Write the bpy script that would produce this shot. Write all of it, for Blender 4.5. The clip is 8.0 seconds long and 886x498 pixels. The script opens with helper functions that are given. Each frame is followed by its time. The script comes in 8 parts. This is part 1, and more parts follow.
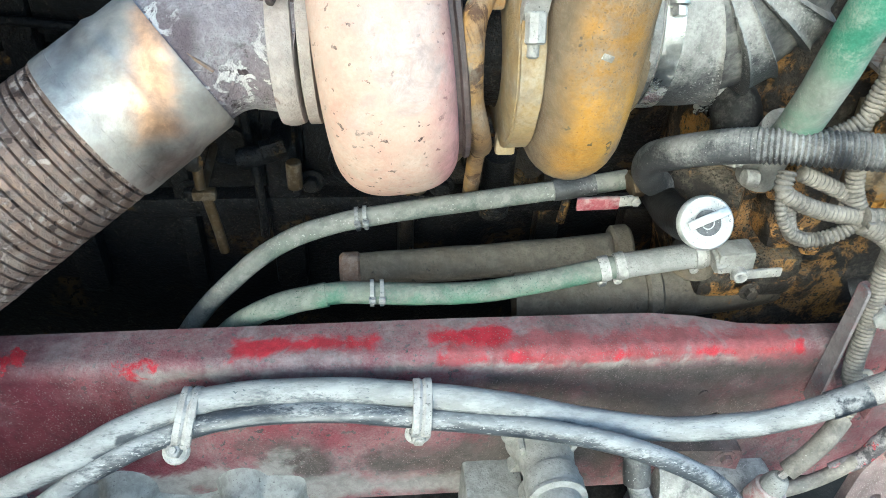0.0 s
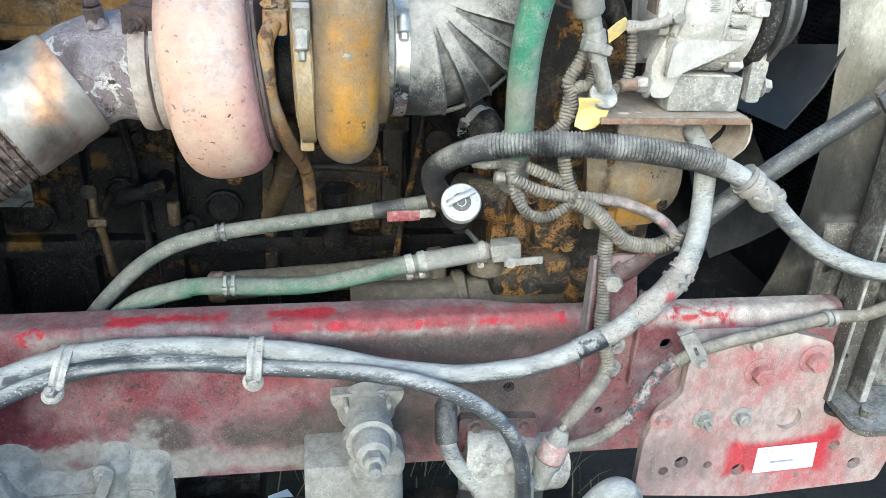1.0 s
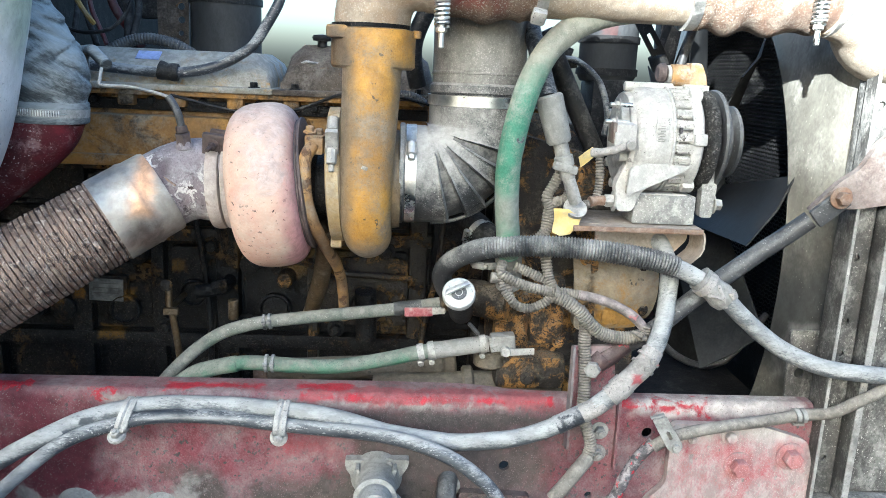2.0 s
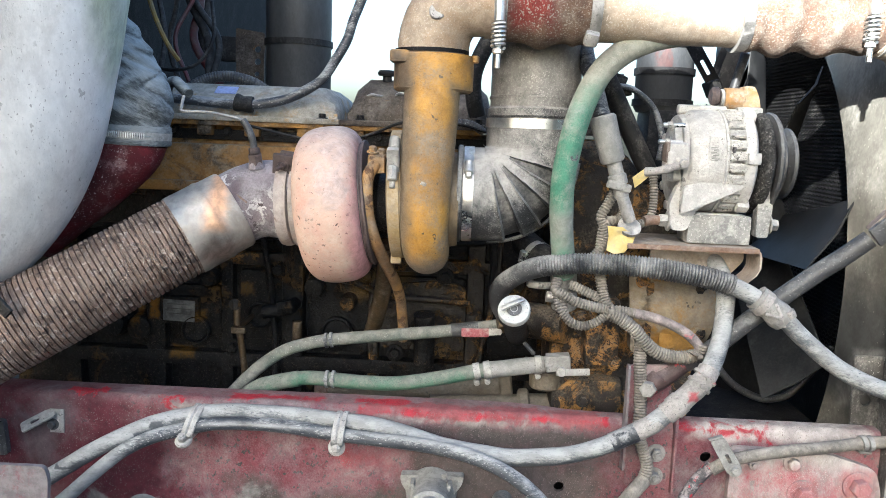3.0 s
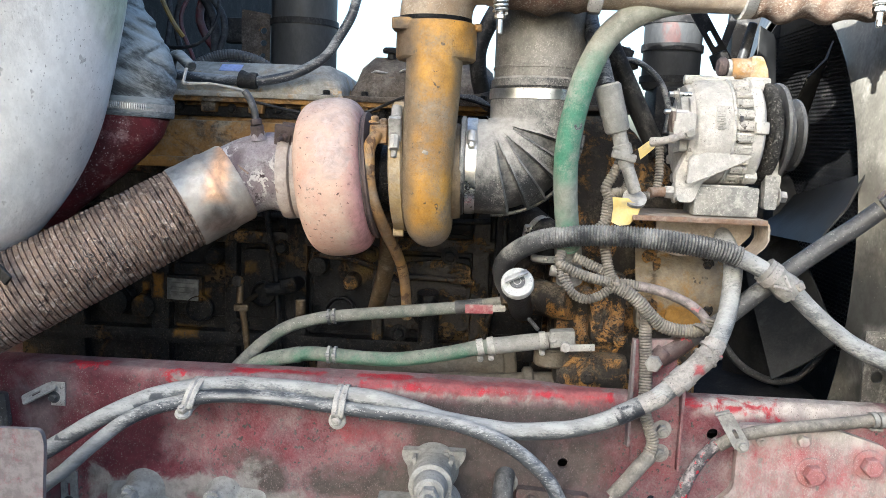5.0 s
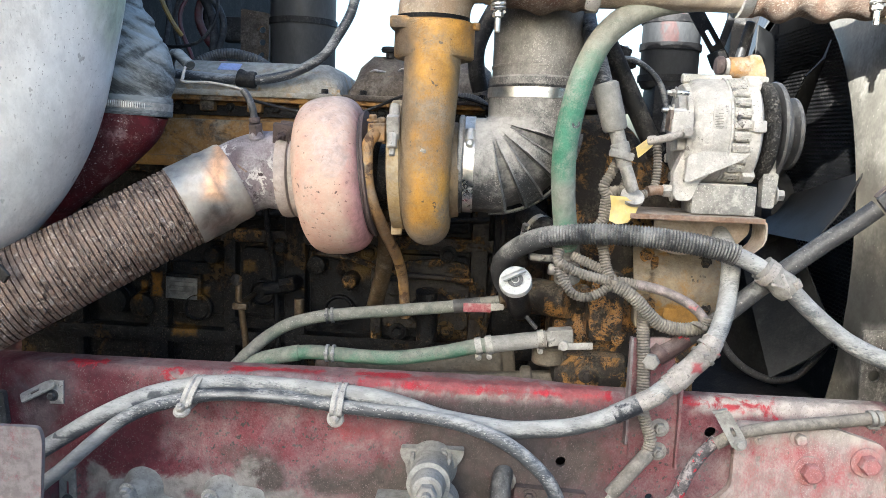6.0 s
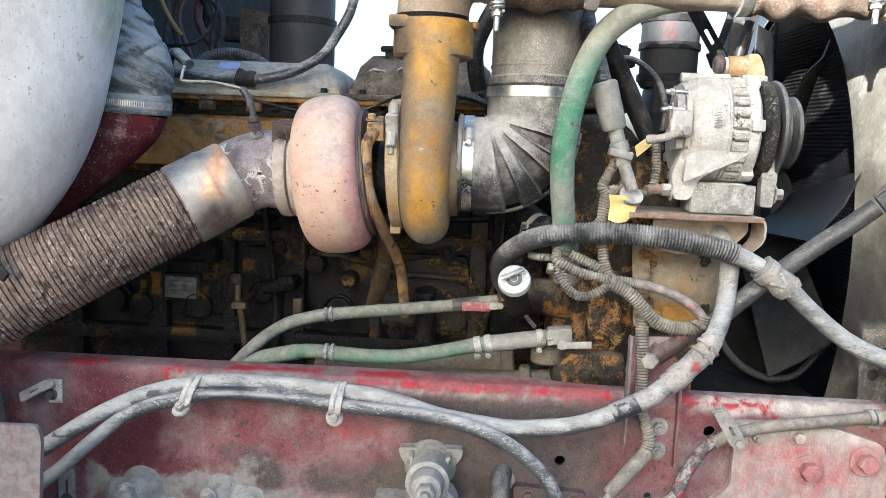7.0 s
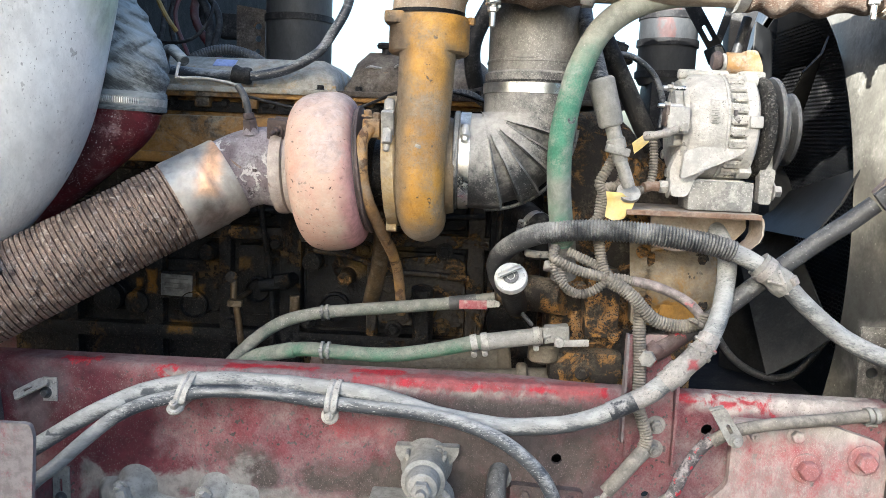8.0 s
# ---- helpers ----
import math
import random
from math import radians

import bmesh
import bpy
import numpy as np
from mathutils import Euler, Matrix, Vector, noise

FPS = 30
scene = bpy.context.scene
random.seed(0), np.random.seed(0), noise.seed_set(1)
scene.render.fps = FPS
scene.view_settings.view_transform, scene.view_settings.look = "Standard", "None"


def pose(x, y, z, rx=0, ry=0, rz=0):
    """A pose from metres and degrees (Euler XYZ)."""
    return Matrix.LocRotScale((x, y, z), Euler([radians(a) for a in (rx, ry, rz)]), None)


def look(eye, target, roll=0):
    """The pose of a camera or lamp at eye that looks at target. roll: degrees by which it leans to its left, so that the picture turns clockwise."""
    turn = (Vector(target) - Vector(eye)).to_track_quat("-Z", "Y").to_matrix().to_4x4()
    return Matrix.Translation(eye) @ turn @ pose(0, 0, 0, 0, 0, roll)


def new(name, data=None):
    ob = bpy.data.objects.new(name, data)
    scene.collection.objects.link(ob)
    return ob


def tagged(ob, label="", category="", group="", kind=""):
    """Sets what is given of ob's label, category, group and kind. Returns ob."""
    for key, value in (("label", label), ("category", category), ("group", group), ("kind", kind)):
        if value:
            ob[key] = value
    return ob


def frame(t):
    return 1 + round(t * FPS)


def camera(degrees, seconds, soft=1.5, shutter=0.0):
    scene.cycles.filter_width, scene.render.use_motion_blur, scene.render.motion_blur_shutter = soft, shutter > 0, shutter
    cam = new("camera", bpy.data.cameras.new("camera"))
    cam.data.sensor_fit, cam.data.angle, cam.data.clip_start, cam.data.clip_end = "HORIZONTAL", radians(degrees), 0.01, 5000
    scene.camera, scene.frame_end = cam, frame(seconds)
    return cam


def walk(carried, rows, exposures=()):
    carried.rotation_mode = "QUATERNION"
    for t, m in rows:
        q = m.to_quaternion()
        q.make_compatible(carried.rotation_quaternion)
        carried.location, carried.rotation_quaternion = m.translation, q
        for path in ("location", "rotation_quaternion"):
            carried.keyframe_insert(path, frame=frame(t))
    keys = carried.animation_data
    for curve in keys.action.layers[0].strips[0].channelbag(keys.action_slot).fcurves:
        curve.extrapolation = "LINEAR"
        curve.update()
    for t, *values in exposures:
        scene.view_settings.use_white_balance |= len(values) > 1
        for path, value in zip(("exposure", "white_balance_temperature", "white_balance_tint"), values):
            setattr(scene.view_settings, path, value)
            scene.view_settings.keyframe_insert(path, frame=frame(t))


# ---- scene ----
cam = camera(59.2, 8.0, soft=0.65)
METRES, EYE, TILT, LEAN, TURN = 0.9, 1.65, -39.5, -2.6, -5.0
ROWS = [
    (0.0, 0.0, 0.0, 0.0, -0.0, 0.0, 0.0),
    (0.5, 0.0879, -0.1179, -0.1445, -2.78, 6.81, 1.99),
    (1.0, 0.1935, -0.2755, -0.3263, -3.12, 13.65, 2.2),
    (1.5, 0.2791, -0.4081, -0.4666, 0.17, 20.52, -0.16),
    (2.0, 0.3262, -0.468, -0.555, 1.8, 26.58, -1.43),
    (2.2, 0.3381, -0.4819, -0.5946, 2.82, 28.87, -2.17),
    (3.3, 0.3512, -0.4501, -0.6706, 6.18, 31.27, -4.68),
    (3.5, 0.3585, -0.4394, -0.6832, 6.36, 31.44, -4.87),
    (4.0, 0.3597, -0.4266, -0.6904, 6.36, 31.43, -4.85),
    (4.5, 0.3609, -0.4176, -0.6941, 6.37, 31.4, -4.86),
    (6.0, 0.3675, -0.4131, -0.7028, 6.36, 31.46, -4.88),
    (6.5, 0.3676, -0.4128, -0.7048, 6.36, 31.45, -4.88),
    (7.0, 0.3693, -0.4124, -0.7043, 6.35, 31.45, -4.88),
    (7.5, 0.3725, -0.406, -0.7032, 6.35, 31.44, -4.89),
    (8.0, 0.3757, -0.4021, -0.7035, 6.35, 31.44, -4.9),
]
walk(cam, [(t, pose(0, 0, EYE, TILT, LEAN, TURN) @ pose(METRES * x, METRES * y, METRES * z, 90 + pitch, roll, yaw)) for t, x, y, z, yaw, pitch, roll in ROWS],
     exposures=[(0.0, 3.08, 5100, -6), (0.5, 3.06, 5120, -3), (1.0, 2.97, 5170, -1), (1.5, 2.8, 5160, 2), (2.0, 2.92, 5180, 2), (2.25, 2.82, 5230, 4), (3.5, 2.76, 5560, 7), (8.0, 2.81, 5580, 7)])

# ---- world, sun, exposure ----
world = bpy.data.worlds.new("world")
scene.world = world
world.use_nodes = True
wn = world.node_tree
sky = wn.nodes.new("ShaderNodeTexSky")
sky.sky_type = "NISHITA"
sky.sun_disc = False
SUN_EL, SUN_AZ = radians(17.5), radians(206)   # azimuth clockwise from +y
sky.sun_elevation, sky.sun_rotation = SUN_EL, SUN_AZ
sky.air_density, sky.dust_density, sky.ozone_density = 1.0, 4.0, 1.0
wn.links.new(sky.outputs[0], wn.nodes["Background"].inputs[0])
wn.nodes["Background"].inputs[1].default_value = 0.085
sun_data = bpy.data.lights.new("sun", "SUN")
sun_data.energy, sun_data.angle, sun_data.color = 5.0, radians(0.6), (1.0, 0.9, 0.76)
sun_from = Vector((math.sin(SUN_AZ) * math.cos(SUN_EL), math.cos(SUN_AZ) * math.cos(SUN_EL), math.sin(SUN_EL)))
sun = new("sun", sun_data)
sun.matrix_world = look(sun_from * 20, (0, 0, 0))


# ---- materials ----
def weathered(name, col, col2, rough=0.6, metal=0.0, dust=0.0, up=0.0, dust_col=(0.46, 0.43, 0.39), spots=None, spot_amt=0.0,
              spot_scale=14.0, big=7.0, bump=0.25, grain=140.0, cover=None, cover_amt=0.0, cover_scale=9.0, coat=0.0, stretch=None, edge=0.45, pepper=None, pepper_amt=0.3, pepper_scale=330.0, zones=(), vary=0.7, spec=0.5, cover_edge=0.035, dust_low=0.72):
    """Two base tones, flecks of another tone, patches of a covering layer and settled dust (more on faces that look up)."""
    m = bpy.data.materials.new(name)
    m.use_nodes = True
    nt = m.node_tree
    n, l = nt.nodes, nt.links
    bsdf = n["Principled BSDF"]
    tc = n.new("ShaderNodeTexCoord")
    mp = n.new("ShaderNodeMapping")
    l.new(tc.outputs["Object"], mp.inputs[0])
    if stretch:
        mp.inputs["Scale"].default_value = stretch

    def noise_at(scale, detail=5.0, rough_=0.6, dist=0.0):
        t = n.new("ShaderNodeTexNoise")
        t.inputs["Scale"].default_value, t.inputs["Detail"].default_value = scale, detail
        t.inputs["Roughness"].default_value, t.inputs["Distortion"].default_value = rough_, dist
        l.new(mp.outputs[0], t.inputs["Vector"])
        return t.outputs[0]

    def ramp(fac, a, b):
        r = n.new("ShaderNodeMapRange")
        r.interpolation_type = "SMOOTHSTEP"
        l.new(fac, r.inputs[0])
        r.inputs[1].default_value, r.inputs[2].default_value = a, b
        return r.outputs[0]

    def math_node(op, a, b):
        k = n.new("ShaderNodeMath")
        k.operation = op
        for i, v in enumerate((a, b)):
            if isinstance(v, (int, float)):
                k.inputs[i].default_value = v
            else:
                l.new(v, k.inputs[i])
        return k.outputs[0]

    def mix(fac, a, b):
        k = n.new("ShaderNodeMix")
        k.data_type = "RGBA"
        l.new(fac, k.inputs["Factor"])
        for i, v in ((6, a), (7, b)):
            if isinstance(v, tuple):
                k.inputs[i].default_value = (*v, 1)
            else:
                l.new(v, k.inputs[i])
        return k.outputs[2]

    fine = noise_at(grain * 1.5, 3.0, 0.7)
    large = noise_at(big, 6.0, 0.62, 0.4)
    colour = mix(ramp(large, 0.36, 0.64), col, col2)
    tone = n.new("ShaderNodeHueSaturation")
    l.new(colour, tone.inputs["Color"])
    mottle = math_node("MULTIPLY", math_node("SUBTRACT", noise_at(42.0, 6.0, 0.7, 0.3), 0.5), vary * 1.6)
    l.new(math_node("ADD", math_node("ADD", math_node("MULTIPLY", fine, vary), 1.0 - vary / 2), mottle), tone.inputs["Value"])
    colour = tone.outputs[0]
    roughness = math_node("ADD", math_node("MULTIPLY", large, 0.25), rough - 0.12)
    metallic = None
    height = fine
    if cover:
        c = noise_at(cover_scale, 8.0, 0.68, 0.6)
        f = ramp(c, 0.755 - cover_edge - 0.42 * cover_amt, 0.755 + cover_edge - 0.42 * cover_amt)
        colour = mix(f, colour, cover)
        height = math_node("ADD", fine, math_node("MULTIPLY", f, 0.8))
        metallic = math_node("MULTIPLY", math_node("SUBTRACT", 1.0, f), metal)
        roughness = math_node("ADD", math_node("MULTIPLY", f, 0.25), roughness)
    if spots:
        c = noise_at(spot_scale, 4.0, 0.55)
        f = ramp(c, 0.74 - 0.3 * spot_amt, 0.77 - 0.3 * spot_amt)
        colour = mix(f, colour, spots)
    if dust > 0 or up > 0:
        geo = n.new("ShaderNodeNewGeometry")
        sep = n.new("ShaderNodeSeparateXYZ")
        l.new(geo.outputs["Normal"], sep.inputs[0])
        d1 = noise_at(big * 2.3, 8.0, 0.7, 0.3)
        d = math_node("ADD", math_node("ADD", math_node("MULTIPLY", d1, 2.6), math_node("MULTIPLY", sep.outputs[2], up)), dust - 1.3)
        f = math_node("MULTIPLY", ramp(math_node("ADD", d, math_node("MULTIPLY", math_node("SUBTRACT", fine, 0.5), 0.9)), 0.4 - edge, 0.4 + edge), 0.93)
        colour = mix(f, colour, mix(ramp(noise_at(60.0, 6.0, 0.7), 0.38, 0.62), tuple(dust_low * v for v in dust_col), tuple(1.06 * v for v in dust_col)))
        roughness = math_node("ADD", math_node("MULTIPLY", f, 0.45), roughness)
        keep = math_node("SUBTRACT", 1.0, f)
        metallic = math_node("MULTIPLY", keep, metallic if metallic is not None else metal)
        height = math_node("ADD", height, math_node("MULTIPLY", f, 0.5))
    grit = ramp(noise_at(52.0, 7.0, 0.72, 0.4), 0.34, 0.66) if zones else None
    for tint, centre, half, soft, amp, freq in zones:
        away = n.new("ShaderNodeVectorMath")
        away.operation = "SUBTRACT"
        l.new(tc.outputs["Object"], away.inputs[0])
        away.inputs[1].default_value = centre
        size = n.new("ShaderNodeVectorMath")
        size.operation = "ABSOLUTE"
        l.new(away.outputs[0], size.inputs[0])
        past = n.new("ShaderNodeVectorMath")
        past.operation = "SUBTRACT"
        l.new(size.outputs[0], past.inputs[0])
        past.inputs[1].default_value = half
        sp3 = n.new("ShaderNodeSeparateXYZ")
        l.new(past.outputs[0], sp3.inputs[0])
        far = math_node("MAXIMUM", math_node("MAXIMUM", sp3.outputs[0], sp3.outputs[1]), sp3.outputs[2])
        rag = math_node("MULTIPLY", math_node("SUBTRACT", noise_at(freq, 8.0, 0.66, 0.5), 0.5), amp)
        f = math_node("MULTIPLY", ramp(math_node("ADD", far, rag), soft, -soft), 0.92)
        colour = mix(f, colour, mix(grit, tuple(0.72 * v for v in tint), tuple(1.18 * v for v in tint)))
    if pepper:
        c = noise_at(pepper_scale, 2.0, 0.5)
        f = math_node("MULTIPLY", ramp(c, 0.72 - 0.25 * pepper_amt, 0.76 - 0.25 * pepper_amt), ramp(large, 0.35, 0.6))
        colour = mix(f, colour, pepper)
    l.new(colour, bsdf.inputs["Base Color"])
    rc = n.new("ShaderNodeClamp")
    rc.inputs[1].default_value, rc.inputs[2].default_value = 0.12, 0.97
    l.new(roughness, rc.inputs[0])
    l.new(rc.outputs[0], bsdf.inputs["Roughness"])
    if metallic is None:
        bsdf.inputs["Metallic"].default_value = metal
    else:
        l.new(metallic, bsdf.inputs["Metallic"])
    bsdf.inputs["Coat Weight"].default_value = coat
    bsdf.inputs["Specular IOR Level"].default_value = spec
    bp = n.new("ShaderNodeBump")
    bp.inputs["Strength"].default_value, bp.inputs["Distance"].default_value = bump, 0.0025
    l.new(height, bp.inputs["Height"])
    l.new(bp.outputs[0], bsdf.inputs["Normal"])
    return m


RED = (0.36, 0.012, 0.028)
MUD = (0.23, 0.22, 0.208)
GRIME = (0.068, 0.059, 0.054)
M_RAIL = weathered("red_rail_paint", spec=0.35, stretch=(1, 1, 0.85), col=(0.125, 0.024, 0.038), col2=(0.205, 0.064, 0.075), rough=0.5, dust=0.26, up=0.25, dust_col=(0.265, 0.228, 0.228), edge=0.6, spots=(0.045, 0.04, 0.04), spot_amt=0.47, spot_scale=130, big=5.0, grain=230, bump=0.4,
                   pepper=(0.19, 0.15, 0.145), pepper_amt=0.36, pepper_scale=470, zones=(
                       (GRIME, (0.34, 0.61, 0.86), (0.20, 0.2, 0.095), 0.05, 0.34, 6.0),
                       (GRIME, (0.10, 0.61, 0.79), (0.25, 0.2, 0.03), 0.03, 0.30, 7.0),
                       (GRIME, (0.36, 0.60, 0.945), (0.22, 0.03, 0.012), 0.012, 0.08, 16.0),
                       # left end: deeper maroon paint, with its deep shadow put into the colour
                       ((0.085, 0.012, 0.024), (-0.60, 0.61, 0.87), (0.33, 0.2, 0.10), 0.05, 0.4, 6.0),
                       ((0.13, 0.10, 0.105), (-0.50, 0.61, 0.84), (0.03, 0.2, 0.10), 0.03, 0.30, 8.0),
                       (MUD, (-0.25, 0.61, 0.770), (0.16, 0.2, 0.030), 0.010, 0.16, 12.0),
                       (MUD, (0.03, 0.61, 0.74), (0.15, 0.2, 0.022), 0.012, 0.14, 8.0),
                       ((0.42, 0.385, 0.36), (0.82, 0.61, 0.975), (0.16, 0.2, 0.016), 0.012, 0.07, 14.0),
                       ((0.28, 0.255, 0.235), (0.10, 0.608, 0.970), (0.36, 0.012, 0.004), 0.009, 0.06, 20.0),
                       (RED, (0.30, 0.614, 0.979), (0.22, 0.013, 0.004), 0.005, 0.045, 30.0),
                       ((0.25, 0.075, 0.08), (0.30, 0.622, 0.985), (0.21, 0.018, 0.012), 0.010, 0.10, 26.0),
                       (RED, (-0.075, 0.633, 0.987), (0.078, 0.010, 0.02), 0.008, 0.075, 24.0),
                       (RED, (0.115, 0.637, 0.987), (0.048, 0.012, 0.02), 0.008, 0.075, 24.0),
                       (RED, (-0.42, 0.625, 0.987), (0.03, 0.006, 0.02), 0.003, 0.085, 30.0),
                       (RED, (-0.26, 0.610, 0.972), (0.02, 0.006, 0.006), 0.004, 0.07, 34.0),
                       ((0.26, 0.05, 0.06), (0.10, 0.606, 0.885), (0.05, 0.01, 0.016), 0.025, 0.14, 12.0),
                       (RED, (0.72, 0.61, 0.975), (0.075, 0.012, 0.004), 0.008, 0.12, 26.0)))
M_GUSSET = weathered("red_gusset_paint", (0.32, 0.03, 0.05), (0.38, 0.13, 0.14), 0.5, dust=0.60, up=0.3, dust_col=(0.345, 0.30, 0.285), edge=0.45, spots=(0.10, 0.075, 0.07), spot_amt=0.40, spot_scale=70, vary=0.4, big=6.0, grain=240, bump=0.35, pepper=(0.56, 0.50, 0.48), pepper_amt=0.38, pepper_scale=900,
                     stretch=(1, 1, 0.6), zones=(((0.40, 0.37, 0.345), (0.86, 0.6, 0.94), (0.14, 0.2, 0.012), 0.02, 0.10, 14.0),
                            
                            ((0.20, 0.15, 0.145), (0.74, 0.585, 0.70), (0.09, 0.2, 0.06), 0.03, 0.22, 11.0), ((0.33, 0.13, 0.13), (0.957, 0.585, 0.894), (0.022, 0.2, 0.022), 0.012, 0.05, 26.0), ((0.31, 0.12, 0.12), (0.863, 0.585, 0.874), (0.020, 0.2, 0.020), 0.012, 0.05, 26.0),
                            (RED, (0.94, 0.585, 0.69), (0.095, 0.02, 0.038), 0.010, 0.05, 12.0), (RED, (1.04, 0.585, 0.735), (0.016, 0.02, 0.02), 0.010, 0.05, 16.0)))
M_REDPLATE = weathered("dusty_red_plate", (0.15, 0.028, 0.04), (0.20, 0.08, 0.09), 0.5, dust=0.66, up=0.1, dust_col=(0.185, 0.175, 0.178), edge=0.35, big=9.0, grain=240, bump=0.3, pepper=(0.35, 0.33, 0.32), pepper_amt=0.1)
M_HOSE = weathered("dusty_grey_hose", (0.052, 0.058, 0.066), (0.11, 0.12, 0.13), 0.55, dust=0.50, up=0.42, dust_col=(0.37, 0.375, 0.37), edge=0.26, big=7.0, grain=260, bump=0.3, cover=(0.10, 0.108, 0.12), cover_amt=0.40, cover_scale=16, cover_edge=0.03, stretch=(0.4, 1, 1), pepper=(0.13, 0.14, 0.15), pepper_amt=0.35, pepper_scale=420, vary=0.3, dust_low=0.72,
                   zones=(((0.065, 0.072, 0.082), (-0.395, 0.52, 0.889), (0.028, 0.1, 0.0035), 0.002, 0.030, 40.0), ((0.06, 0.067, 0.076), (-0.282, 0.53, 0.949), (0.009, 0.1, 0.005), 0.002, 0.018, 60.0), ((0.06, 0.067, 0.076), (-0.255, 0.54, 0.966), (0.009, 0.1, 0.004), 0.002, 0.018, 60.0)))
M_HOSEEND = weathered("clean_grey_hose", (0.19, 0.19, 0.185), (0.26, 0.26, 0.25), 0.65, dust=0.4, up=0.2, dust_col=(0.31, 0.305, 0.29), edge=0.5, big=12.0, grain=260, bump=0.4, vary=0.35, pepper=(0.13, 0.125, 0.12), pepper_amt=0.4, pepper_scale=430)
M_FEED = weathered("heat_browned_pipe", (0.42, 0.235, 0.065), (0.22, 0.135, 0.065), 0.55, dust=0.24, dust_col=(0.28, 0.235, 0.18), edge=0.4, big=12, cover=(0.085, 0.045, 0.024), cover_amt=0.5, cover_scale=22, bump=0.4)
M_HOSE_DARK = weathered("dark_rubber_hose", (0.030, 0.035, 0.045), (0.066, 0.073, 0.084), 0.42, dust=0.14, up=0.40, dust_col=(0.37, 0.375, 0.375), edge=0.24, big=11.0, grain=260, bump=0.2, cover=(0.20, 0.21, 0.215), cover_amt=0.26, cover_scale=30, cover_edge=0.06, stretch=(0.4, 1, 1), pepper=(0.40, 0.40, 0.40), pepper_amt=0.34, pepper_scale=420,
                        zones=(((0.30, 0.31, 0.315), (-0.40, 0.51, 0.85), (0.10, 0.1, 0.06), 0.02, 0.12, 30.0), ((0.26, 0.265, 0.265), (0.02, 0.55, 0.968), (0.20, 0.1, 0.002), 0.004, 0.02, 40.0)))
M_CORR = weathered("dusty_black_corrugated", (0.026, 0.028, 0.032), (0.06, 0.063, 0.068), 0.55, dust=0.24, up=0.45, dust_col=(0.34, 0.338, 0.33), edge=0.45, big=8.0, grain=260, bump=0.2, pepper=(0.42, 0.42, 0.41), pepper_amt=0.15)
M_LOOM = weathered("dusty_corrugated_loom", (0.085, 0.077, 0.067), (0.16, 0.147, 0.127), 0.65, dust=0.26, up=0.4, dust_col=(0.29, 0.265, 0.23), big=16.0, bump=0.2, pepper=(0.42, 0.40, 0.36), pepper_amt=0.1)
M_GREEN = weathered("green_silicone_hose", (0.055, 0.20, 0.13), (0.10, 0.25, 0.175), 0.55, dust=0.34, up=0.4, dust_col=(0.33, 0.345, 0.31), edge=0.4, big=7.0, grain=240, bump=0.25, pepper=(0.42, 0.42, 0.38), pepper_amt=0.12, zones=(((0.29, 0.30, 0.275), (0.48, 0.6, 1.33), (0.09, 0.2, 0.03), 0.03, 0.10, 12.0), ((0.27, 0.26, 0.215), (0.50, 0.6, 1.60), (0.12, 0.2, 0.055), 0.03, 0.10, 12.0)))
M_GREEN_LOW = weathered("grimy_green_hose", (0.048, 0.13, 0.083), (0.095, 0.17, 0.12), 0.55, dust=0.42, up=0.35, dust_col=(0.205, 0.215, 0.185), edge=0.4, big=9.0, grain=240, bump=0.25, pepper=(0.06, 0.09, 0.07), pepper_amt=0.4, pepper_scale=420)
M_GREEN_DULL = weathered("dull_green_hose", (0.072, 0.098, 0.083), (0.125, 0.145, 0.122), 0.6, dust=0.50, up=0.35, dust_col=(0.25, 0.248, 0.228), edge=0.4, big=9.0, grain=240, bump=0.25, pepper=(0.36, 0.36, 0.34), pepper_amt=0.35)
M_TURBINE = weathered("heat_bleached_iron", spec=0.2, col=(0.52, 0.315, 0.25), col2=(0.575, 0.41, 0.325), rough=0.82, dust=0.38, up=0.0, dust_col=(0.555, 0.44, 0.365), edge=0.5, spots=(0.06, 0.028, 0.025), spot_amt=0.36, spot_scale=150, big=8.0, grain=180, bump=0.2, dust_low=0.90, vary=0.22,
                      zones=(((0.50, 0.25, 0.245), (0.078, 0.6, 1.35), (0.018, 0.4, 0.3), 0.018, 0.06, 10.0), ((0.49, 0.40, 0.37), (0.03, 0.6, 1.39), (0.012, 0.4, 0.04), 0.03, 0.25, 16.0), ((0.46, 0.385, 0.36), (0.02, 0.6, 1.475), (0.06, 0.4, 0.02), 0.03, 0.10, 14.0)))
M_FLAKE = weathered("flaking_grey_iron", (0.17, 0.135, 0.145), (0.26, 0.22, 0.235), 0.75, dust=0.34, dust_col=(0.40, 0.375, 0.385), edge=0.35, cover=(0.62, 0.59, 0.57), cover_edge=0.014, cover_amt=0.50, cover_scale=52, spots=(0.06, 0.042, 0.042), spot_amt=0.44, spot_scale=75, big=9, grain=180, bump=0.8, zones=(((0.30, 0.265, 0.285), (-0.10, 0.64, 1.395), (0.05, 0.06, 0.022), 0.014, 0.06, 20.0), ((0.13, 0.10, 0.11), (-0.150, 0.62, 1.335), (0.010, 0.06, 0.045), 0.008, 0.03, 22.0),))
